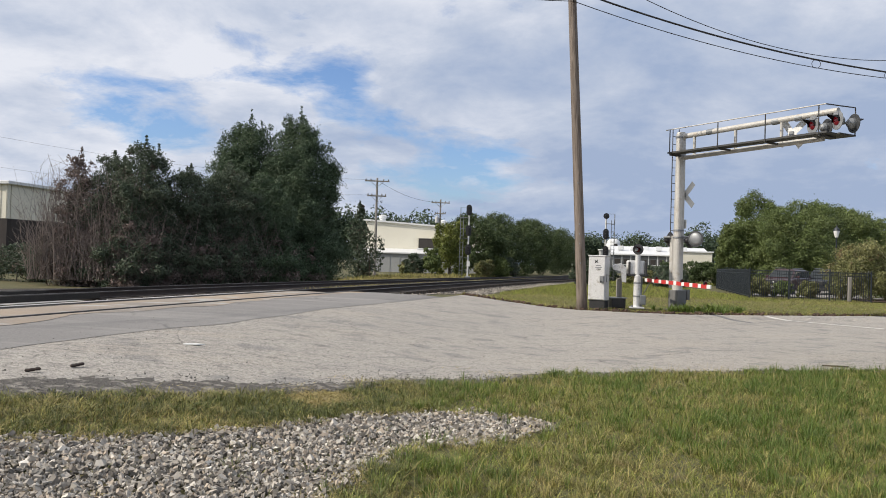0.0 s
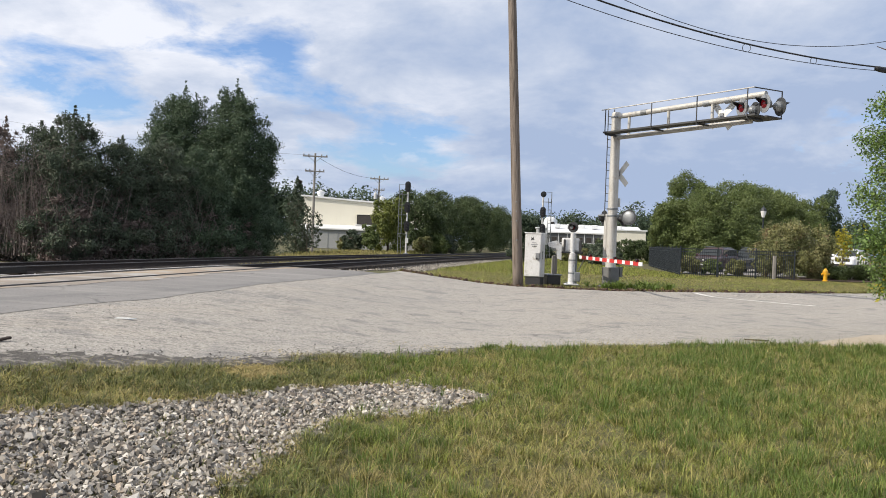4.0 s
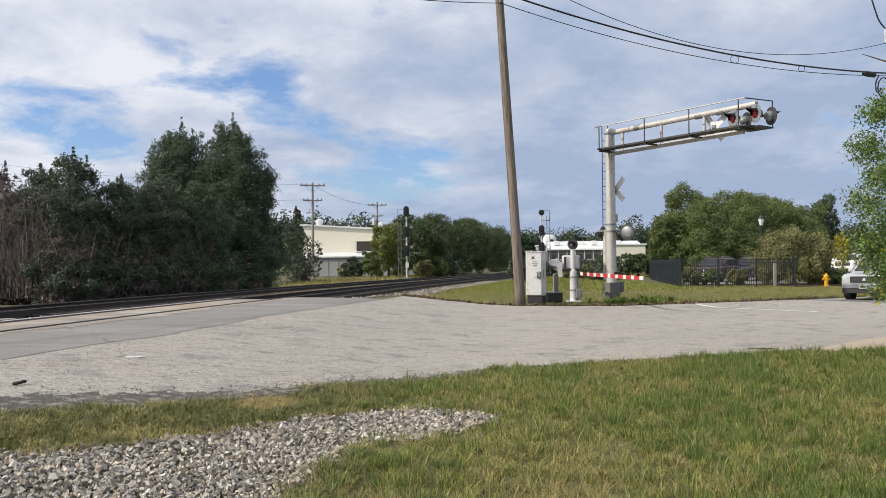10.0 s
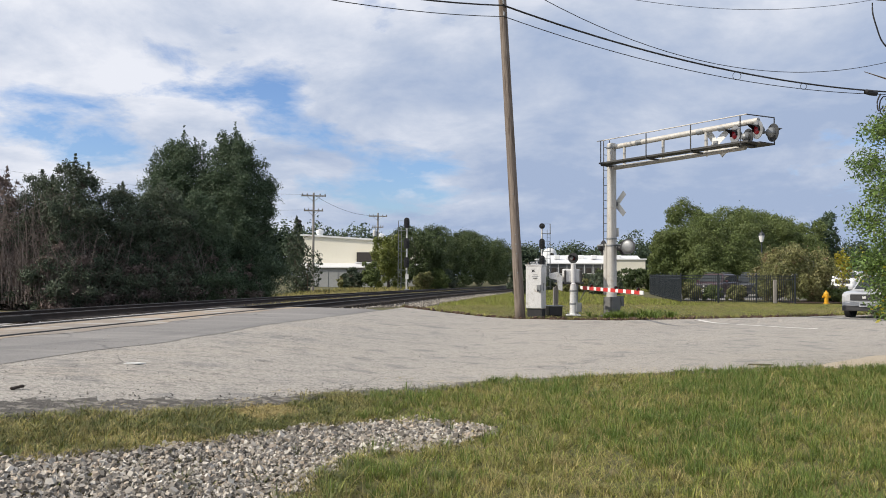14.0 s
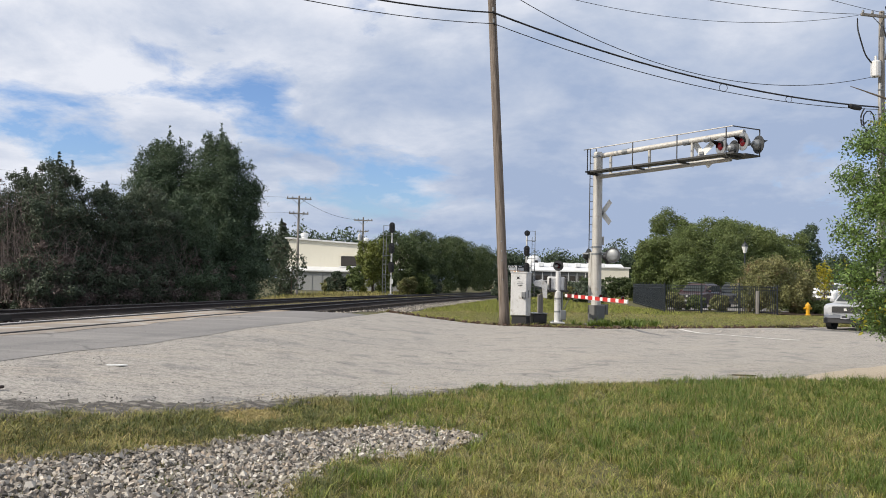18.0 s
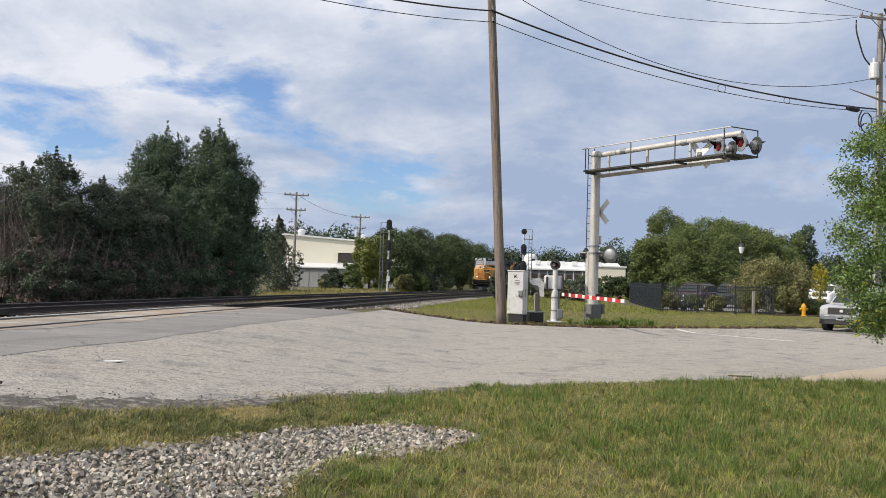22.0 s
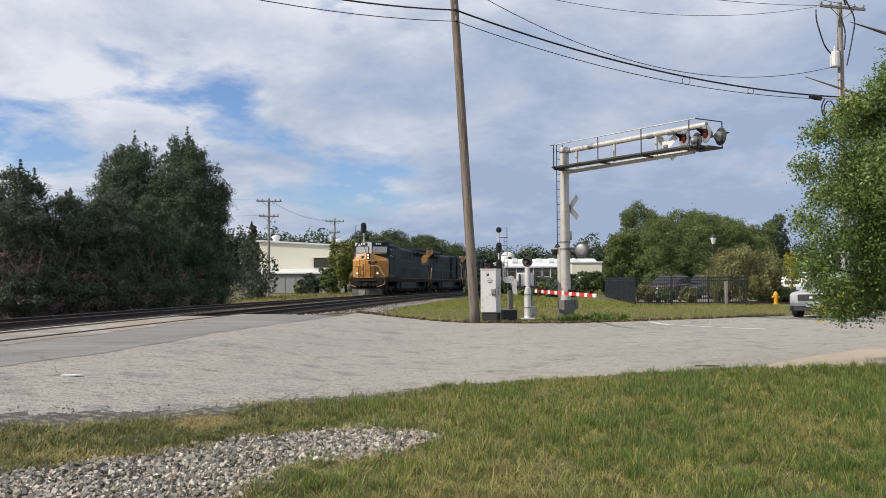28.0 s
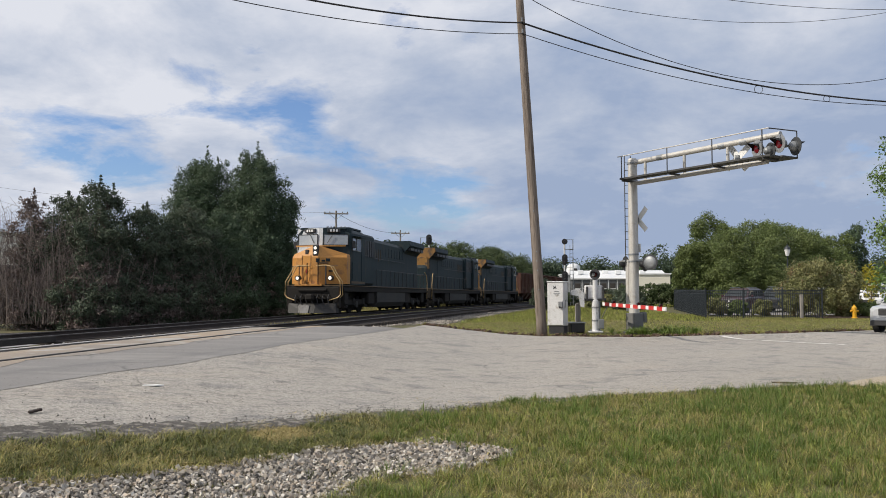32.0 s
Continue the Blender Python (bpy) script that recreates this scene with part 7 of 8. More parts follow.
def near_tree():
    """The leafy tree beside the grass, with long drooping sprays."""
    rng = np.random.default_rng(77)
    x, y = 9.28, 14.4
    t = thing("leafy_tree", pose(x, y, ground_z(x, y)), "bright green leafy tree with drooping branches", "tree")
    part("trunk", trunk_bm(5.6, 0.11, rng, 10, 0.2, 0.30), BARK, t, "slim grey-brown trunk")
    lumps = [(-1.95, -0.2, 4.12, 0.34, 0.45, 0.28), (-2.05, 0.1, 3.55, 0.32, 0.5, 0.26), (-1.95, -0.4, 3.05, 0.36, 0.5, 0.28), (-2.12, 0.0, 2.60, 0.34, 0.5, 0.28), (-1.95, -0.3, 2.25, 0.38, 0.5, 0.28),
             (-2.05, 0.1, 1.82, 0.38, 0.5, 0.26), (-1.90, -0.2, 1.45, 0.36, 0.5, 0.24), (-1.60, 0.1, 1.10, 0.36, 0.5, 0.22), (-0.55, -0.2, 5.20, 0.34, 0.5, 0.28), (-1.25, 0.1, 4.62, 0.34, 0.5, 0.26)]
    for k in range(72):
        a = rng.random() * 6.28
        z = rng.uniform(0.95, 5.8)
        rr = 2.1 * math.sqrt(max(0.1, 1 - ((z - 3.1) / 3.0) ** 2)) * rng.uniform(0.55, 1.0)
        s = rng.uniform(0.30, 0.52)
        px = math.cos(a) * rr
        px = max(px * (1.25 if px > 0 else 0.85), -1.75 + max(0.0, z - 3.3) * 0.85)
        lumps.append((px, math.sin(a) * rr, z, s * 1.25, s * 1.25, s * 0.7))
    lumps += [(0.2, 0, 3.2, 1.2, 1.2, 1.9), (-0.7, 0, 2.2, 0.9, 0.9, 1.0), (-0.8, 0.2, 3.6, 0.8, 0.8, 0.8)]
    P, N = cloud_of(lumps, 155000, rng, 0.7, 0.17)
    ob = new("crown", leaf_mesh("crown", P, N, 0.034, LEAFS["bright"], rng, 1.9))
    ob.parent = t
    P, N = cloud_of(lumps[5:30], 500, rng, 0.6, 0.2)
    ob = new("yellowing_leaves", leaf_mesh("yellowing_leaves", P, N, 0.046, LEAFS["yellow"], rng, 1.9))
    ob.parent = t
    bm = B()
    for bx, by, bz, s, *_ in lumps[:70]:
        base = Vector((0, 0, max(0.6, bz * 0.62)))
        tube(bm, base, base.lerp(Vector((bx, by, bz)), 0.5) + Vector((0, 0, 0.15)), 0.03, 0.02, 5)
        tube(bm, base.lerp(Vector((bx, by, bz)), 0.5) + Vector((0, 0, 0.15)), (bx, by, bz), 0.02, 0.008, 5)
    part("branches", bm, BARK, t, "thin spreading twigs")
    return t


near_tree()

# ---- grass, gravel and marks on the road ----


def blades(name, places, height, width, material, rng, label, category="grass", bend=0.5, plain=False):
    """Thin bent blades at the places given, as one mesh of kind stuff."""
    n = len(places)
    h = height * rng.uniform(0.45, 1.25, n)
    a = rng.uniform(0, 6.283, n)
    side = np.stack([np.cos(a), np.sin(a), np.zeros(n)], 1) * (width * rng.uniform(0.6, 1.2, n))[:, None]
    b = rng.uniform(0, 6.283, n)
    lean = np.stack([np.cos(b), np.sin(b), np.zeros(n)], 1) * (h * bend * rng.random(n))[:, None]
    up = np.array([0, 0, 1.0])
    if plain:
        v = np.stack([places - side, places + side, places + lean + up * h[:, None]], 1)
        me = bpy.data.meshes.new(name)
        me.from_pydata(v.reshape(-1, 3), [], np.arange(n * 3).reshape(-1, 3))
        me.materials.append(material)
        return tagged(new(name, me), label, category, "", "stuff")
    v = np.empty((n, 5, 3))
    v[:, 0], v[:, 1] = places - side, places + side
    mid = places + lean * 0.35 + up * (h * 0.6)[:, None]
    v[:, 2], v[:, 3] = mid + side * 0.8, mid - side * 0.8
    v[:, 4] = places + lean + up * h[:, None]
    me = bpy.data.meshes.new(name)
    me.vertices.add(n * 5)
    me.vertices.foreach_set("co", v.reshape(-1))
    idx = (np.arange(n)[:, None] * 5 + np.array([[0, 1, 2, 3, 3, 2, 4]])).astype(np.int32)
    me.loops.add(n * 7)
    me.loops.foreach_set("vertex_index", idx.reshape(-1))
    me.polygons.add(n * 2)
    st = (np.arange(n)[:, None] * 7 + np.array([[0, 4]])).reshape(-1).astype(np.int32)
    me.polygons.foreach_set("loop_start", st)
    me.polygons.foreach_set("loop_total", np.tile(np.array([4, 3], dtype=np.int32), n))
    me.update(calc_edges=True)
    me.materials.append(material)
    return tagged(new(name, me), label, category, "", "stuff")


def gravel_mask(x, y):
    """How far the stones lie bare: over 0 inside their patch."""
    edge = 0.16 * noise.noise((x * 1.6, y * 1.6, 4)) + 0.12 * noise.noise((x * 4.5, y * 4.5, 8))
    top = np.interp(x, (-6.0, -3.5, -2.9, -2.6, -2.3, -1.98, -1.61, -1.5, -0.85, -0.2, 0.2, 0.53), (3.8, 5.76, 6.28, 6.56, 6.97, 7.36, 7.9, 8.3, 8.75, 9.12, 9.0, 8.7))
    right = np.interp(y, (4.0, 5.47, 6.44, 7.2, 7.5, 8.0, 8.69, 9.1), (-1.4, -1.21, -1.02, -0.85, -0.35, 0.1, 0.5, 0.2))
    if x > -1.3:
        edge += (0.30 * noise.noise((x * 2.3, y * 2.3, 12)) + 0.20 * noise.noise((x * 6, y * 6, 15)) - 0.10) * min(1.0, (x + 1.3) * 2)
    return float(min(top - y, (right - x) * 1.2)) + edge


def field(x0, x1, y0, y1, density, keep, rng, cell=0.0):
    """Random places on the land, kept by a rule; with a cell size the rule's random part is tested against a grid of chances."""
    n = int((x1 - x0) * (y1 - y0) * density)
    xs_, ys_ = rng.uniform(x0, x1, n), rng.uniform(y0, y1, n)
    if cell:
        nx, ny = int((x1 - x0) / cell) + 1, int((y1 - y0) / cell) + 1
        chance, high = np.zeros((nx, ny)), np.zeros((nx, ny))
        for i in range(nx):
            for j in range(ny):
                x, y = x0 + (i + 0.5) * cell, y0 + (j + 0.5) * cell
                chance[i, j], high[i, j] = keep(x, y), ground_z(x, y) - 0.02
        i, j = ((xs_ - x0) / cell).astype(int), ((ys_ - y0) / cell).astype(int)
        ok = rng.random(n) < chance[i, j]
        return np.stack([xs_, ys_, high[i, j]], 1)[ok]
    return np.array([(x, y, ground_z(x, y) - 0.02) for x, y in zip(xs_, ys_) if keep(x, y, rng.random())])


rng = np.random.default_rng(5)


def seen(x, y):
    return abs(x - 0.25) < 1.0 + y * 0.62


def lush(x, y):
    return 0.5 + 0.5 * noise.noise((x * 0.55, y * 0.55, 11)) + 0.25 * noise.noise((x * 2.2, y * 2.2, 3))


def on_lawn(x, y):
    """The chance that a blade stands here."""
    e = near_edge(x)
    if y > e + 0.18 * noise.noise((x * 2.5, y * 2.5, 0)) - 0.06 or not seen(x, y):
        return 0.0
    g = gravel_mask(x, y)
    if g > 0.0:
        return 0.003
    bare = noise.noise((x * 1.1 + 5, y * 1.1, 7)) + 0.5 * noise.noise((x * 3.3, y * 3.3, 17))
    near_gravel = max(0.0, 1 + g / 0.5)
    clumps = min(1.0, max(0.12, 0.62 + 1.1 * noise.noise((x * 5.5, y * 5.5, 31))))
    patch = 0.03 if math.hypot((x + 2.0) / 0.42, (y - 8.95) / 0.45) + 0.5 * noise.noise((x * 4, y * 4, 2)) < 1 else 1.0
    return (1.0 if bare < 0.2 else 0.45) * (1 - 0.5 * near_gravel) * clumps * patch


def tufts(name, centres, count, height, width, material, rng, label, spread=0.035, droop=1.0):
    """Clumps of blades that bend outward from each centre and droop, as one mesh of kind stuff."""
    n = len(centres) * count
    base = np.repeat(centres, count, axis=0)
    size = np.repeat(0.45 + 0.75 * rng.random(len(centres)) + 0.9 * rng.random(len(centres)) ** 5, count)
    h = height * size * rng.uniform(0.5, 1.2, n)
    a = rng.uniform(0, 6.283, n)
    out = np.stack([np.cos(a), np.sin(a), np.zeros(n)], 1)
    base = base + out * (spread * rng.random(n))[:, None]
    b = a + 1.57 + rng.normal(size=n) * 0.5
    side = np.stack([np.cos(b), np.sin(b), np.zeros(n)], 1) * (width * rng.uniform(0.6, 1.2, n))[:, None]
    reach = out * (h * droop * rng.uniform(0.15, 1.3, n))[:, None]
    up = np.array([0, 0, 1.0])
    v = np.empty((n, 5, 3))
    v[:, 0], v[:, 1] = base - side, base + side
    mid = base + reach * 0.42 + up * (h * 0.72)[:, None]
    v[:, 2], v[:, 3] = mid + side * 0.85, mid - side * 0.85
    v[:, 4] = base + reach * 1.1 + up * (h * rng.uniform(0.6, 1.1, n))[:, None]
    me = bpy.data.meshes.new(name)
    me.vertices.add(n * 5)
    me.vertices.foreach_set("co", v.reshape(-1))
    idx = (np.arange(n)[:, None] * 5 + np.array([[0, 1, 2, 3, 3, 2, 4]])).astype(np.int32)
    me.loops.add(n * 7)
    me.loops.foreach_set("vertex_index", idx.reshape(-1))
    me.polygons.add(n * 2)
    me.polygons.foreach_set("loop_start", (np.arange(n)[:, None] * 7 + np.array([[0, 4]])).reshape(-1).astype(np.int32))
    me.polygons.foreach_set("loop_total", np.tile(np.array([4, 3], dtype=np.int32), n))
    me.update(calc_edges=True)
    me.materials.append(material)
    return tagged(new(name, me), label, "grass", "", "stuff")


P = field(-6, 12, 4.4, 16.0, 3400, lambda x, y: on_lawn(x, y) ** 0.5, rng, 0.09)
pick = rng.random(len(P))
blades("low_grass", P[pick > 0.45], 0.050, 0.0034, BLADE, rng, "short green roadside grass", bend=2.4, plain=True)
blades("low_olive_grass", P[(pick > 0.15) & (pick <= 0.45)], 0.048, 0.0034, BLADE_OLIVE, rng, "short olive roadside grass", bend=2.4, plain=True)
blades("low_dry_grass", P[pick <= 0.15], 0.045, 0.0028, BLADE_DRY, rng, "short dry straw-coloured grass", bend=2.2, plain=True)
P = field(-6, 12, 4.4, 16.0, 250, on_lawn, rng, 0.09)
L = np.array([lush(x, y) + 0.05 * max(x, -1) + 0.16 * (x < -1) for x, y in zip(P[:, 0], P[:, 1])]) + rng.normal(size=len(P)) * 0.15
keep_ = P[:, 0] >= -1
P, L = P[keep_], L[keep_]
S = field(-6, -0.7, 4.4, 11.5, 820, on_lawn, rng, 0.06)
pick = np.array([lush(x * 1.7, y * 1.7) for x, y, z in S]) + rng.normal(size=len(S)) * 0.28
tufts("strip_grass", S[pick > 0.46], 11, 0.070, 0.0032, STRIPBLADE, rng, "low dark green grass by the gravel", droop=1.5)
tufts("strip_olive_grass", S[(pick <= 0.46) & (pick > 0.18)], 11, 0.066, 0.0030, BLADE_OLIVE, rng, "low olive grass by the gravel", droop=1.7)
tufts("strip_dry_grass", S[pick <= 0.18], 9, 0.060, 0.0026, BLADE_DRY, rng, "low straw-coloured grass by the gravel", droop=2.0)
S = field(-6, 1.2, 4.4, 10.5, 420, lambda x, y: 0.8 if -0.22 < gravel_mask(x, y) < 0.10 and noise.noise((x * 1.3, y * 1.3, 21)) > -0.15 else 0.0, rng, 0.05)
tufts("gravel_rim_straw", S, 7, 0.045, 0.0026, BLADE_DRY, rng, "tan straw along the gravel rim", droop=3.0)
tufts("lawn_grass", P[(L > 0.42) & (L <= 0.62)], 20, 0.080, 0.0020, BLADE, rng, "clumps of green roadside grass")
tufts("olive_grass", P[(L > 0.20) & (L <= 0.42)], 20, 0.078, 0.0019, BLADE_OLIVE, rng, "clumps of yellowish olive grass", droop=1.3)
tufts("dry_grass", P[L <= 0.20], 15, 0.072, 0.0017, BLADE_DRY, rng, "clumps of dry straw-coloured grass", droop=1.6)
tufts("tall_grass_tufts", P[L > 0.62], 19, 0.108, 0.0023, WEED, rng, "taller bright green grass tufts", droop=0.8)
P = field(-6, 12, 4.4, 15.0, 110, lambda x, y: x > -0.8 and on_lawn(x, y) > 0.3, rng, 0.1)
blades("straw_stalks", P, 0.17, 0.0022, BLADE_DRY, rng, "thin pale straw stalks in the grass", bend=1.6)
# flattened straw on the bare patches by the road
P = np.concatenate([np.array([(cx, cy, 0.0)]) + rng.normal(size=(n, 3)) * np.array([sx, sy, 0]) for cx, cy, n, sx, sy in ((-2.0, 8.92, 2600, 0.22, 0.24), (-1.35, 10.15, 700, 0.30, 0.12), (-2.75, 8.35, 300, 0.3, 0.10), (0.9, 12.2, 500, 0.8, 0.12))])
P[:, 2] = [ground_z(x, y) - 0.012 for x, y in P[:, :2]]
blades("flattened_straw", P, 0.034, 0.0060, BLADE_DRY, rng, "flattened tan straw on bare soil", bend=4.5)
# weeds along the road's edge by the gravel
P = field(-6, 1.5, 6.5, 12.2, 400, lambda x, y, r: on_lawn(x, y) > 0.3 and gravel_mask(x, y) < 0.02 and y < near_edge(x) - 0.1 + 0.15 * noise.noise((x * 3, y * 3, 2)) and y > near_edge(x) - 2.2 and seen(x, y) and r < 0.5 + 0.7 * noise.noise((x * 1.7, y * 1.7, 5)), rng)
blades("edge_weeds", P, 0.05, 0.0040, WEED, rng, "low leafy weeds along the asphalt edge", bend=0.9)
# far verge
P = field(-3, 32, 27, 56, 330, lambda x, y, r: y > far_edge(x) + 0.15 + 0.25 * noise.noise((x * 2, y * 2, 0)) and x > near_track(y) + 3.4 and not (x > 19.4 and 47.4 < y < 53) and r < 0.9, rng)
L = np.array([0.45 + 0.6 * noise.noise((x * 0.35, y * 0.35, 4)) for x, y, z in P]) + rng.normal(size=len(P)) * 0.25
blades("verge_grass", P[L > 0.42], 0.045, 0.010, BLADE, rng, "mown green grass on the verge", bend=1.6, plain=True)
pick = rng.random(len(P))
blades("verge_olive_grass", P[(L <= 0.42) & (pick > 0.4)], 0.045, 0.010, BLADE_OLIVE, rng, "yellowish mown grass on the verge", bend=1.2, plain=True)
blades("verge_dry_grass", P[(L <= 0.42) & (pick <= 0.4)], 0.04, 0.008, BLADE_DRY, rng, "dry grass on the verge", bend=2.0, plain=True)
P = field(-4, 22, 44, 100, 60, lambda x, y, r: x > near_track(y) + 3.2 and (x < 13.5 or y > 80), rng)
blades("bank_grass", P, 0.13, 0.02, BLADE, rng, "rough tall grass beside the tracks", plain=True)
P = field(-8, 16, 31, 100, 150, lambda x, y, r: abs(x - far_track(y) - SPACING / 2 - 0.1) < 0.36 + 0.25 * noise.noise((y * 0.5, 3, 0)) and r < 0.35 + 0.65 * smooth01(31, 36, y), rng)
for i in range(len(P)):
    P[i, 2] = rail_z(P[i, 1]) - 0.20
pick = rng.random(len(P))
blades("middle_grass", P[pick > 0.5], 0.16, 0.014, BLADE_OLIVE, rng, "low olive grass between the tracks", bend=1.0, plain=True)
blades("middle_dry_grass", P[pick <= 0.5], 0.15, 0.012, BLADE_DRY, rng, "dry tan grass between the tracks", bend=1.2, plain=True)
P = field(-26, 8, 50, 84, 26, lambda x, y, r: y > 56 and far_track(y) - 9 < x < far_track(y) - 3.8, rng)
blades("trackside_straw", P, 0.34, 0.022, BLADE_DRY, rng, "tall tan straw behind the tracks", bend=0.9, plain=True)
P = field(-26, 2, 36, 100, 26, lambda x, y, r: y > 58 and x < far_track(y) - 4.2 and x > far_track(y) - 10, rng)
blades("trackside_grass", P, 0.34, 0.03, BLADE_OLIVE, rng, "dry brown grass behind the tracks")


def stones(name, places, sizes, material, rng, label, category="gravel", sink=0.3):
    """Angular stones, each a squashed and tilted eight-cornered lump, as one mesh of kind stuff."""
    n = len(places)
    cube = np.array([(-1, -1, -1), (1, -1, -1), (1, 1, -1), (-1, 1, -1), (-1, -1, 1), (1, -1, 1), (1, 1, 1), (-1, 1, 1)], dtype=float)
    v = cube[None] * rng.uniform(0.45, 1.0, (n, 8, 1)) + rng.normal(size=(n, 8, 3)) * 0.16
    v *= (sizes[:, None] * 0.5 * rng.uniform(0.7, 1.25, (n, 3)))[:, None, :] * np.array([1.1, 1.0, 0.72])
    q = rng.normal(size=(n, 4))
    q /= np.linalg.norm(q, axis=1, keepdims=True)
    w, x, y, z = q.T
    R = np.stack([1 - 2 * (y * y + z * z), 2 * (x * y - z * w), 2 * (x * z + y * w), 2 * (x * y + z * w), 1 - 2 * (x * x + z * z), 2 * (y * z - x * w), 2 * (x * z - y * w), 2 * (y * z + x * w), 1 - 2 * (x * x + y * y)], 1).reshape(n, 3, 3)
    v = np.einsum("nij,nkj->nki", R, v) + places[:, None, :] + np.array([0, 0, 1])[None, None] * (sizes * (0.5 - sink))[:, None, None]
    quads = np.array([(0, 3, 2, 1), (4, 5, 6, 7), (0, 1, 5, 4), (1, 2, 6, 5), (2, 3, 7, 6), (3, 0, 4, 7)])
    me = bpy.data.meshes.new(name)
    me.from_pydata(v.reshape(-1, 3).tolist(), [], (np.arange(n)[:, None, None] * 8 + quads[None]).reshape(-1, 4).tolist())
    me.update()
    me.materials.append(material)
    return tagged(new(name, me), label, category, "", "stuff")


P = field(-6.5, 1.6, 4.4, 9.6, 1650, lambda x, y, r: seen(x, y) and gravel_mask(x, y) > -0.12 + 0.16 * (r - 0.5), rng)
P[:, 2] += rng.random(len(P)) * 0.022
pick = rng.random(len(P))
S_ = rng.uniform(0.015, 0.043, len(P)) * (1 + 0.5 * (rng.random(len(P)) > 0.93))
mid = (pick > 0.14) & (pick < 0.78)
stones("pale_gravel", P[pick >= 0.78], S_[pick >= 0.78], STONE_PALE, rng, "scattered pale ballast stones")
stones("gravel", P[mid], S_[mid], STONE, rng, "loose grey angular ballast stones")
stones("tan_gravel", P[pick <= 0.14], S_[pick <= 0.14], STONE_TAN, rng, "scattered tan ballast stones")
# stones on the track shoulders
P = field(-9, 16, 28.0, 78, 60, lambda x, y, r: (1.5 if y > 29 else 1.0) < x - near_track(y) < 3.1 + 0.5 * noise.noise((x, y, 0)), rng)
for i in range(len(P)):
    P[i, 2] = max(P[i, 2], rail_z(P[i, 1]) - 0.36 - max(0.0, (P[i, 0] - near_track(P[i, 1]) - 1.65)) * 0.40)
stones("shoulder_stones", P, rng.uniform(0.05, 0.10, len(P)), STONE, rng, "pale ballast stones on the track shoulder")
P = field(-16, 12, 26, 70, 40, lambda x, y, r: abs(x - far_track(y) - SPACING / 2) < 1.0 and y > 29, rng)
for i in range(len(P)):
    P[i, 2] = rail_z(P[i, 1]) - 0.34
stones("middle_stones", P, rng.uniform(0.05, 0.10, len(P)), STONE, rng, "ballast stones between the tracks")
# pale stones along the far rim of the paving
P = field(-14, 0, 2, 30, 40, lambda x, y, r: y > 19.5 and abs(x - far_track(y) - 1.35) < 0.35 + 0.3 * noise.noise((y * 0.7, 0, 0)), rng)
stones("rim_stones", P + np.array([0, 0, 0.03]), rng.uniform(0.03, 0.08, len(P)), STONE_PALE, rng, "pale stones along the paving rim")
# broken edge of the asphalt
P = field(-6.5, 9, 4.5, 15.5, 1500, lambda x, y, r: seen(x, y) and -0.34 - 0.2 * noise.noise((x * 2, 3, 1)) < y - near_edge(x) < (0.10 + 0.42 * smooth01(-1.0, 2.6, -x)) * (1 + noise.noise((x * 1.7, 1, 1)) * 1.2) * (0.4 - 0.7 * math.log(r + 0.01)), rng)
S_ = 0.005 + 0.017 * rng.random(len(P)) ** 2
pick = rng.random(len(P))
stones("asphalt_crumbs", P[pick > 0.4] + np.array([0, 0, 0.024]), S_[pick > 0.4], DIRT, rng, "dark crumbs of broken asphalt")
stones("edge_gravel", P[pick <= 0.4] + np.array([0, 0, 0.024]), S_[pick <= 0.4], ASPHALT, rng, "grey grit along the asphalt edge")
# grit scattered over the road
P = field(-6, 9, 7, 17, 30, lambda x, y, r: seen(x, y) and y > near_edge(x), rng)
stones("road_grit", P + np.array([0, 0, 0.027]), rng.uniform(0.006, 0.014, len(P)), STONE, rng, "loose grit on the asphalt")
# clods and rough turf where the verge meets the road
P = field(-2, 16, 29, 38, 60, lambda x, y, r: -0.1 < y - far_edge(x) < 0.35 + 0.3 * noise.noise((x, 0, 0)), rng)
stones("verge_clods", P + np.array([0, 0, 0.02]), rng.uniform(0.05, 0.14, len(P)), MULCH, rng, "dark earth clods along the verge")
P = field(-2, 18, 29, 40, 14, lambda x, y, r: 0.0 < y - far_edge(x) < 0.8 + 0.5 * noise.noise((x * 0.7, 4, 0)), rng)
tufts("verge_tufts", P, 22, 0.11, 0.010, BLADE_OLIVE, rng, "rough grass tufts along the verge edge", 0.08)
P = np.array([(7.0, 31.6, 0.05)]) + rng.normal(size=(60, 3)) * np.array([0.7, 0.35, 0])
tufts("dark_weeds", P, 26, 0.24, 0.012, WEED, rng, "dark green weeds by the mast", 0.1)


def strip_mark(name, a, b, w, material, label, lift=0.012, category="road marking"):
    a, b = Vector(a), Vector(b)
    d = (b - a).normalized()
    s = Vector((-d.y, d.x)) * w / 2
    n = max(2, int((b - a).length / 0.4))
    bm = B()
    rows = []
    for k in range(n + 1):
        p = a.lerp(b, k / n)
        rows.append([bm.verts.new((q.x, q.y, ground_z(q.x, q.y) + lift)) for q in (p - s, p + s)])
    for r0, r1 in zip(rows[:-1], rows[1:]):
        bm.faces.new((r0[0], r1[0], r1[1], r0[1]))
    bmesh.ops.recalc_face_normals(bm, faces=bm.faces[:])
    if bm.faces[:][0].normal.z < 0:
        bmesh.ops.reverse_faces(bm, faces=bm.faces[:])
    return solid(name, bm, material, label, category, "structure")


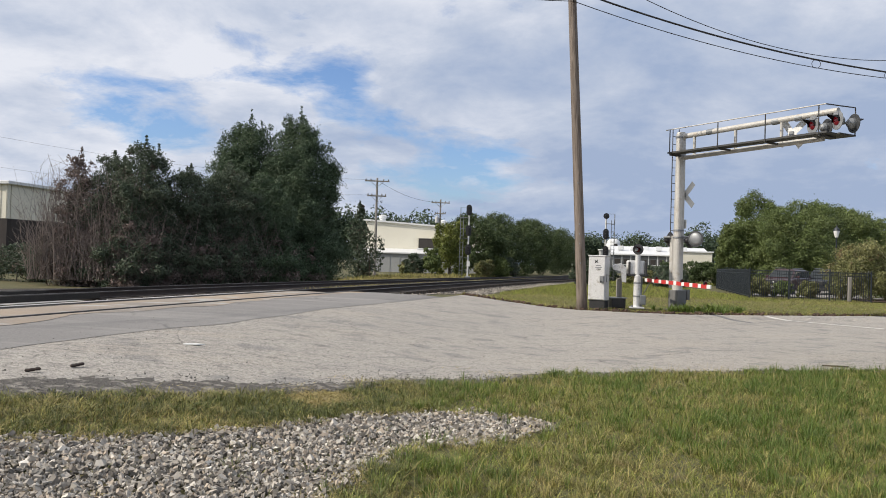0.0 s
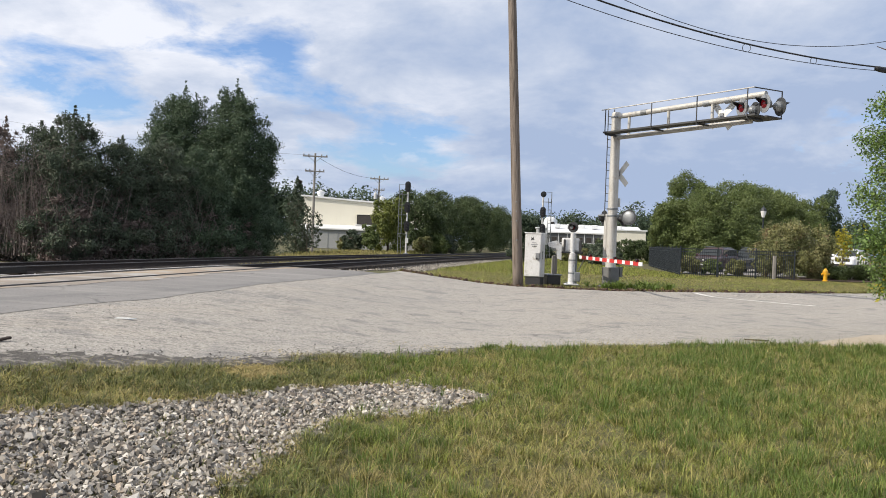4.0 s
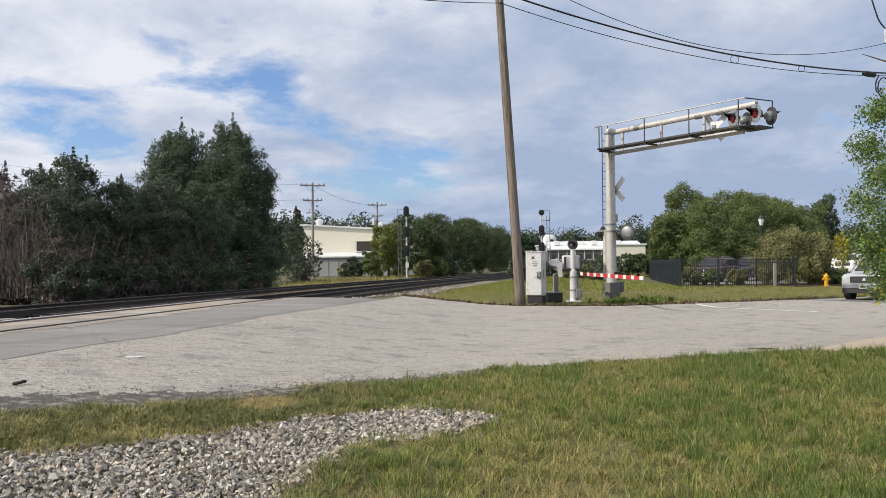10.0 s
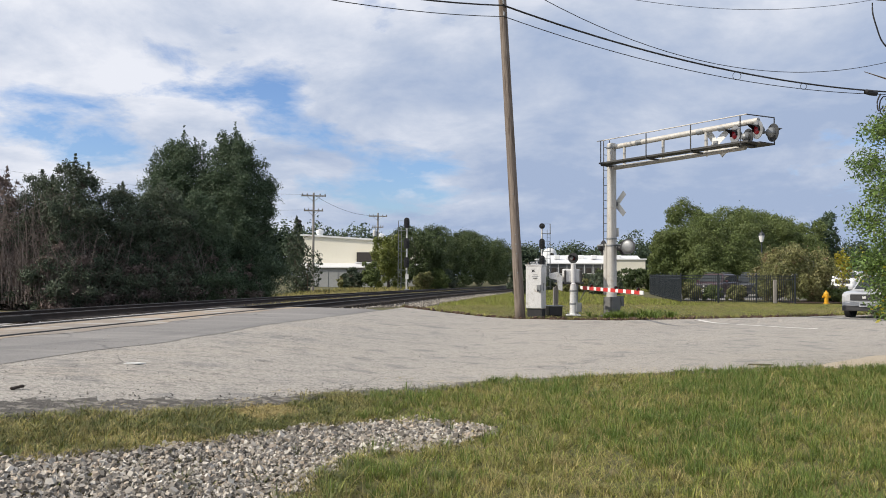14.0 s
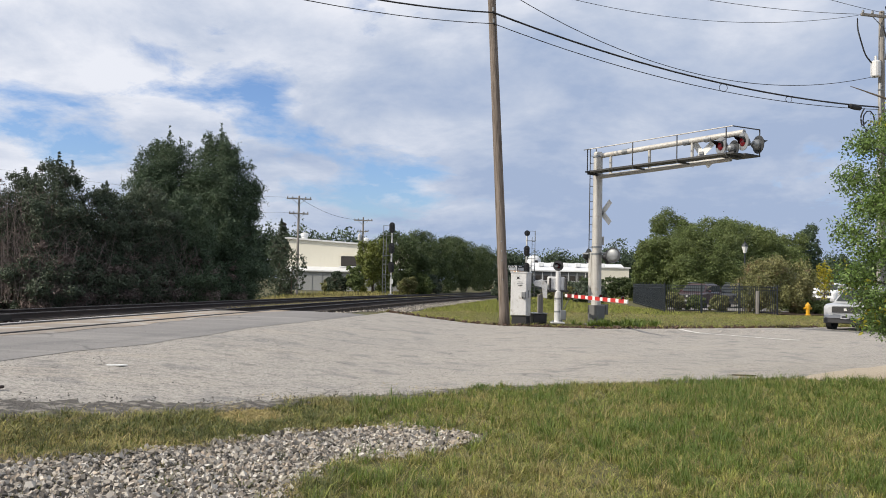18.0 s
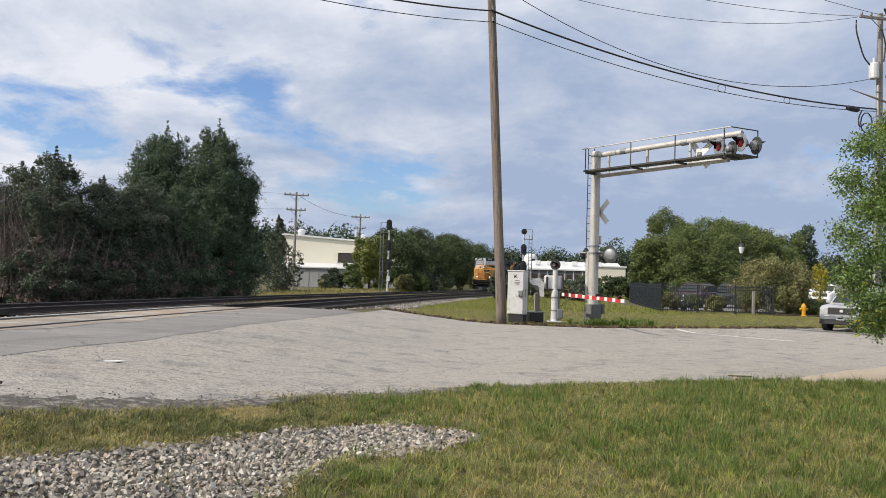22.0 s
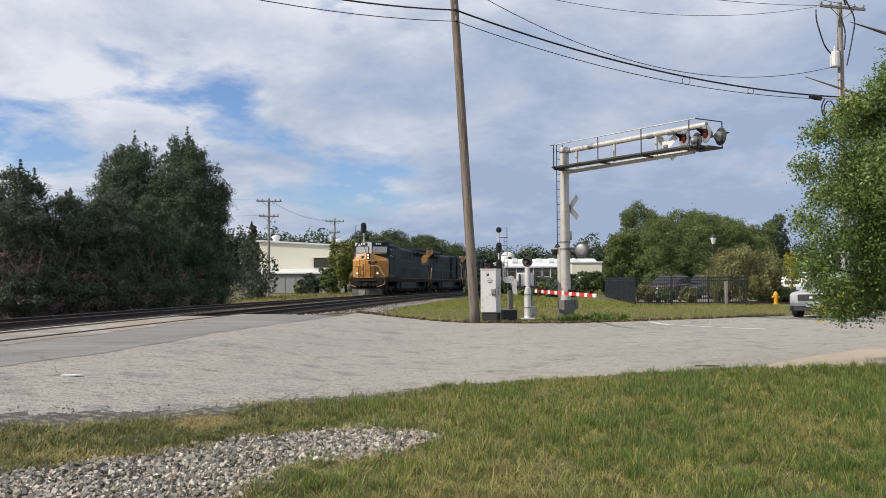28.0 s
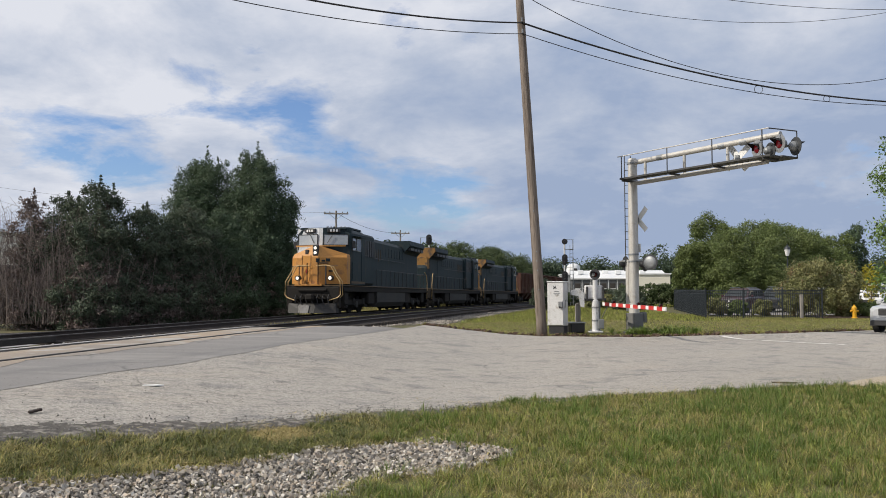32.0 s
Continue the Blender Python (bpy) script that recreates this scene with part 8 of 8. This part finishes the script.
strip_mark("stop_line", (8.95, 30.75), (11.7, 26.9), 0.24, ROADPAINT, "faded white stop line on asphalt", 0.016)
strip_mark("lane_line", (14.3, 33.6), (16.3, 32.2), 0.20, ROADPAINT, "faded white lane line on asphalt", 0.016)


def crack(pts, w):
    bm, rows = B(), []
    for k in range(len(pts) - 1):
        a, b = Vector(pts[k]), Vector(pts[k + 1])
        n = max(2, int((b - a).length / 0.12))
        s = Vector((a.y - b.y, b.x - a.x)).normalized()
        for q in range(n):
            p = a.lerp(b, q / n) + s * 0.05 * noise.noise((a.x * 7 + q * 0.6, k, 0))
            ww = w * (0.4 + abs(noise.noise((q * 0.5, k, 5))) * 2)
            rows.append([bm.verts.new((c.x, c.y, ground_z(c.x, c.y) + 0.014)) for c in (p - s * ww, p + s * ww)])
    for r0, r1 in zip(rows[:-1], rows[1:]):
        bm.faces.new((r0[0], r1[0], r1[1], r0[1]))
    return solid("road_crack", bm, BLACK, "thin dark crack in the asphalt", "crack", "structure")


crack(((2.35, 15.5), (2.99, 16.03), (3.5, 16.8), (4.74, 17.44), (6.5, 17.7), (8.3, 17.9)), 0.012)
crack(((2.99, 16.03), (3.3, 15.2), (3.7, 14.6)), 0.008)
crack(((3.9, 19.6), (4.3, 18.4), (4.74, 17.44)), 0.010)
crack(((-3.0, 12.6), (-2.4, 13.1), (-2.0, 13.0)), 0.010)
crack(((-1.4, 17.6), (-0.6, 18.3), (0.3, 18.2)), 0.012)
sheet("gravel_drive", steps(6.3, 26, 60), steps(0, 1, 10), lambda u, v: (u, near_edge(u) - 0.2 + (0.25 + min(3.6, (u - 6.3) * 0.85) + 0.3 * noise.noise((u * 1.5, 6, 0))) * v), DRIVE, "beige packed gravel drive", "drive", 0.012)
solid("bark_scrap", prism(B(), [(-0.20, -0.02), (0.1, -0.05), (0.22, 0.0), (0.05, 0.04), (-0.15, 0.03)], "z", 0.0, 0.02), BARK, "dark strip of bark on the road", "debris", m=pose(5.5, 15.0, ground_z(5.5, 15) + 0.012, 0, 0, -12))
# litter
solid("paper_litter", prism(B(), [(-0.14, -0.03), (0.05, -0.05), (0.14, 0.0), (0.02, 0.05), (-0.12, 0.03)], "z", 0.0, 0.014), WHITE, "scrap of white paper on asphalt", "litter", m=pose(-4.2, 11.05, ground_z(-4.2, 11.05) + 0.012, 0, 0, 5))
for k, (x, y, a) in enumerate(((-4.62, 8.02, 10), (-4.45, 8.55, 40))):
    bm = B()
    for j in range(3):
        box(bm, (0.045 * j - 0.045, 0.012 * (j % 2), 0.022 + 0.006 * j), (0.055, 0.045, 0.03), 0.010, pose(0, 0, 0, 0, 0, 14 * j))
    solid("dirt_clod", bm, RUST, "dark reddish clod on the asphalt", "debris", group="clods", m=pose(x, y, ground_z(x, y) + 0.004, 0, 0, a))


# ---- what moves ----
TRACK_YS = [20.0 + 0.5 * k for k in range(860)]
TRACK_SS = [0.0]
for y0, y1 in zip(TRACK_YS[:-1], TRACK_YS[1:]):
    TRACK_SS.append(TRACK_SS[-1] + math.hypot(far_track(y1) - far_track(y0), y1 - y0))


def on_track(s):
    """Place on the far track at s metres from y = 20, along it."""
    y = float(np.interp(s, TRACK_SS, TRACK_YS))
    return Vector((far_track(y), y, rail_z(y)))


def front_s(t):
    """Where the train's front is along the track at t seconds."""
    if t < 22:
        return 99.9 + 8.4 * (22 - t)
    return 99.9 - 8.4 * (t - 22) + 0.09 * max(0.0, t - 24) ** 2 + 1.1 * smooth01(25, 31, t)


def train_rows(back, half, turn):
    rows = []
    for k in range(65):
        t = k * 0.5
        s = front_s(t) + back
        a, b = on_track(s - half), on_track(s + half)
        d = a - b
        mid = (a + b) / 2
        m = Matrix.Translation(mid) @ d.to_track_quat("X", "Z").to_matrix().to_4x4() @ pose(0, 0, 0, 0, 0, turn)
        rows.append((t, m))
    return rows


def motions():
    walk(lead, train_rows(10.9, 6.7, 0))
    walk(second, train_rows(33.0, 6.7, 180))
    walk(third, train_rows(55.0, 6.7, 180))
    for k, car in enumerate(cars):
        walk(car, train_rows(74.0 + 15.9 * k, 5.4, 0))
    ahead = Vector((math.cos(radians(SUV_TURN)), math.sin(radians(SUV_TURN))))
    rows = []
    for t, back in ((0, 42), (2, 24), (3, 16), (4, 9.0), (5, 3.6), (5.5, 2.3), (6, 1.7), (6.5, 1.15), (7, 0.7), (7.5, 0.25), (8, 0.05), (8.5, 0), (32, 0)):
        p = SUV_HOME - ahead * back
        rows.append((t, pose(p.x, p.y, 0.008, 0, 0, SUV_TURN)))
    walk(waiting_suv, rows)


motions()
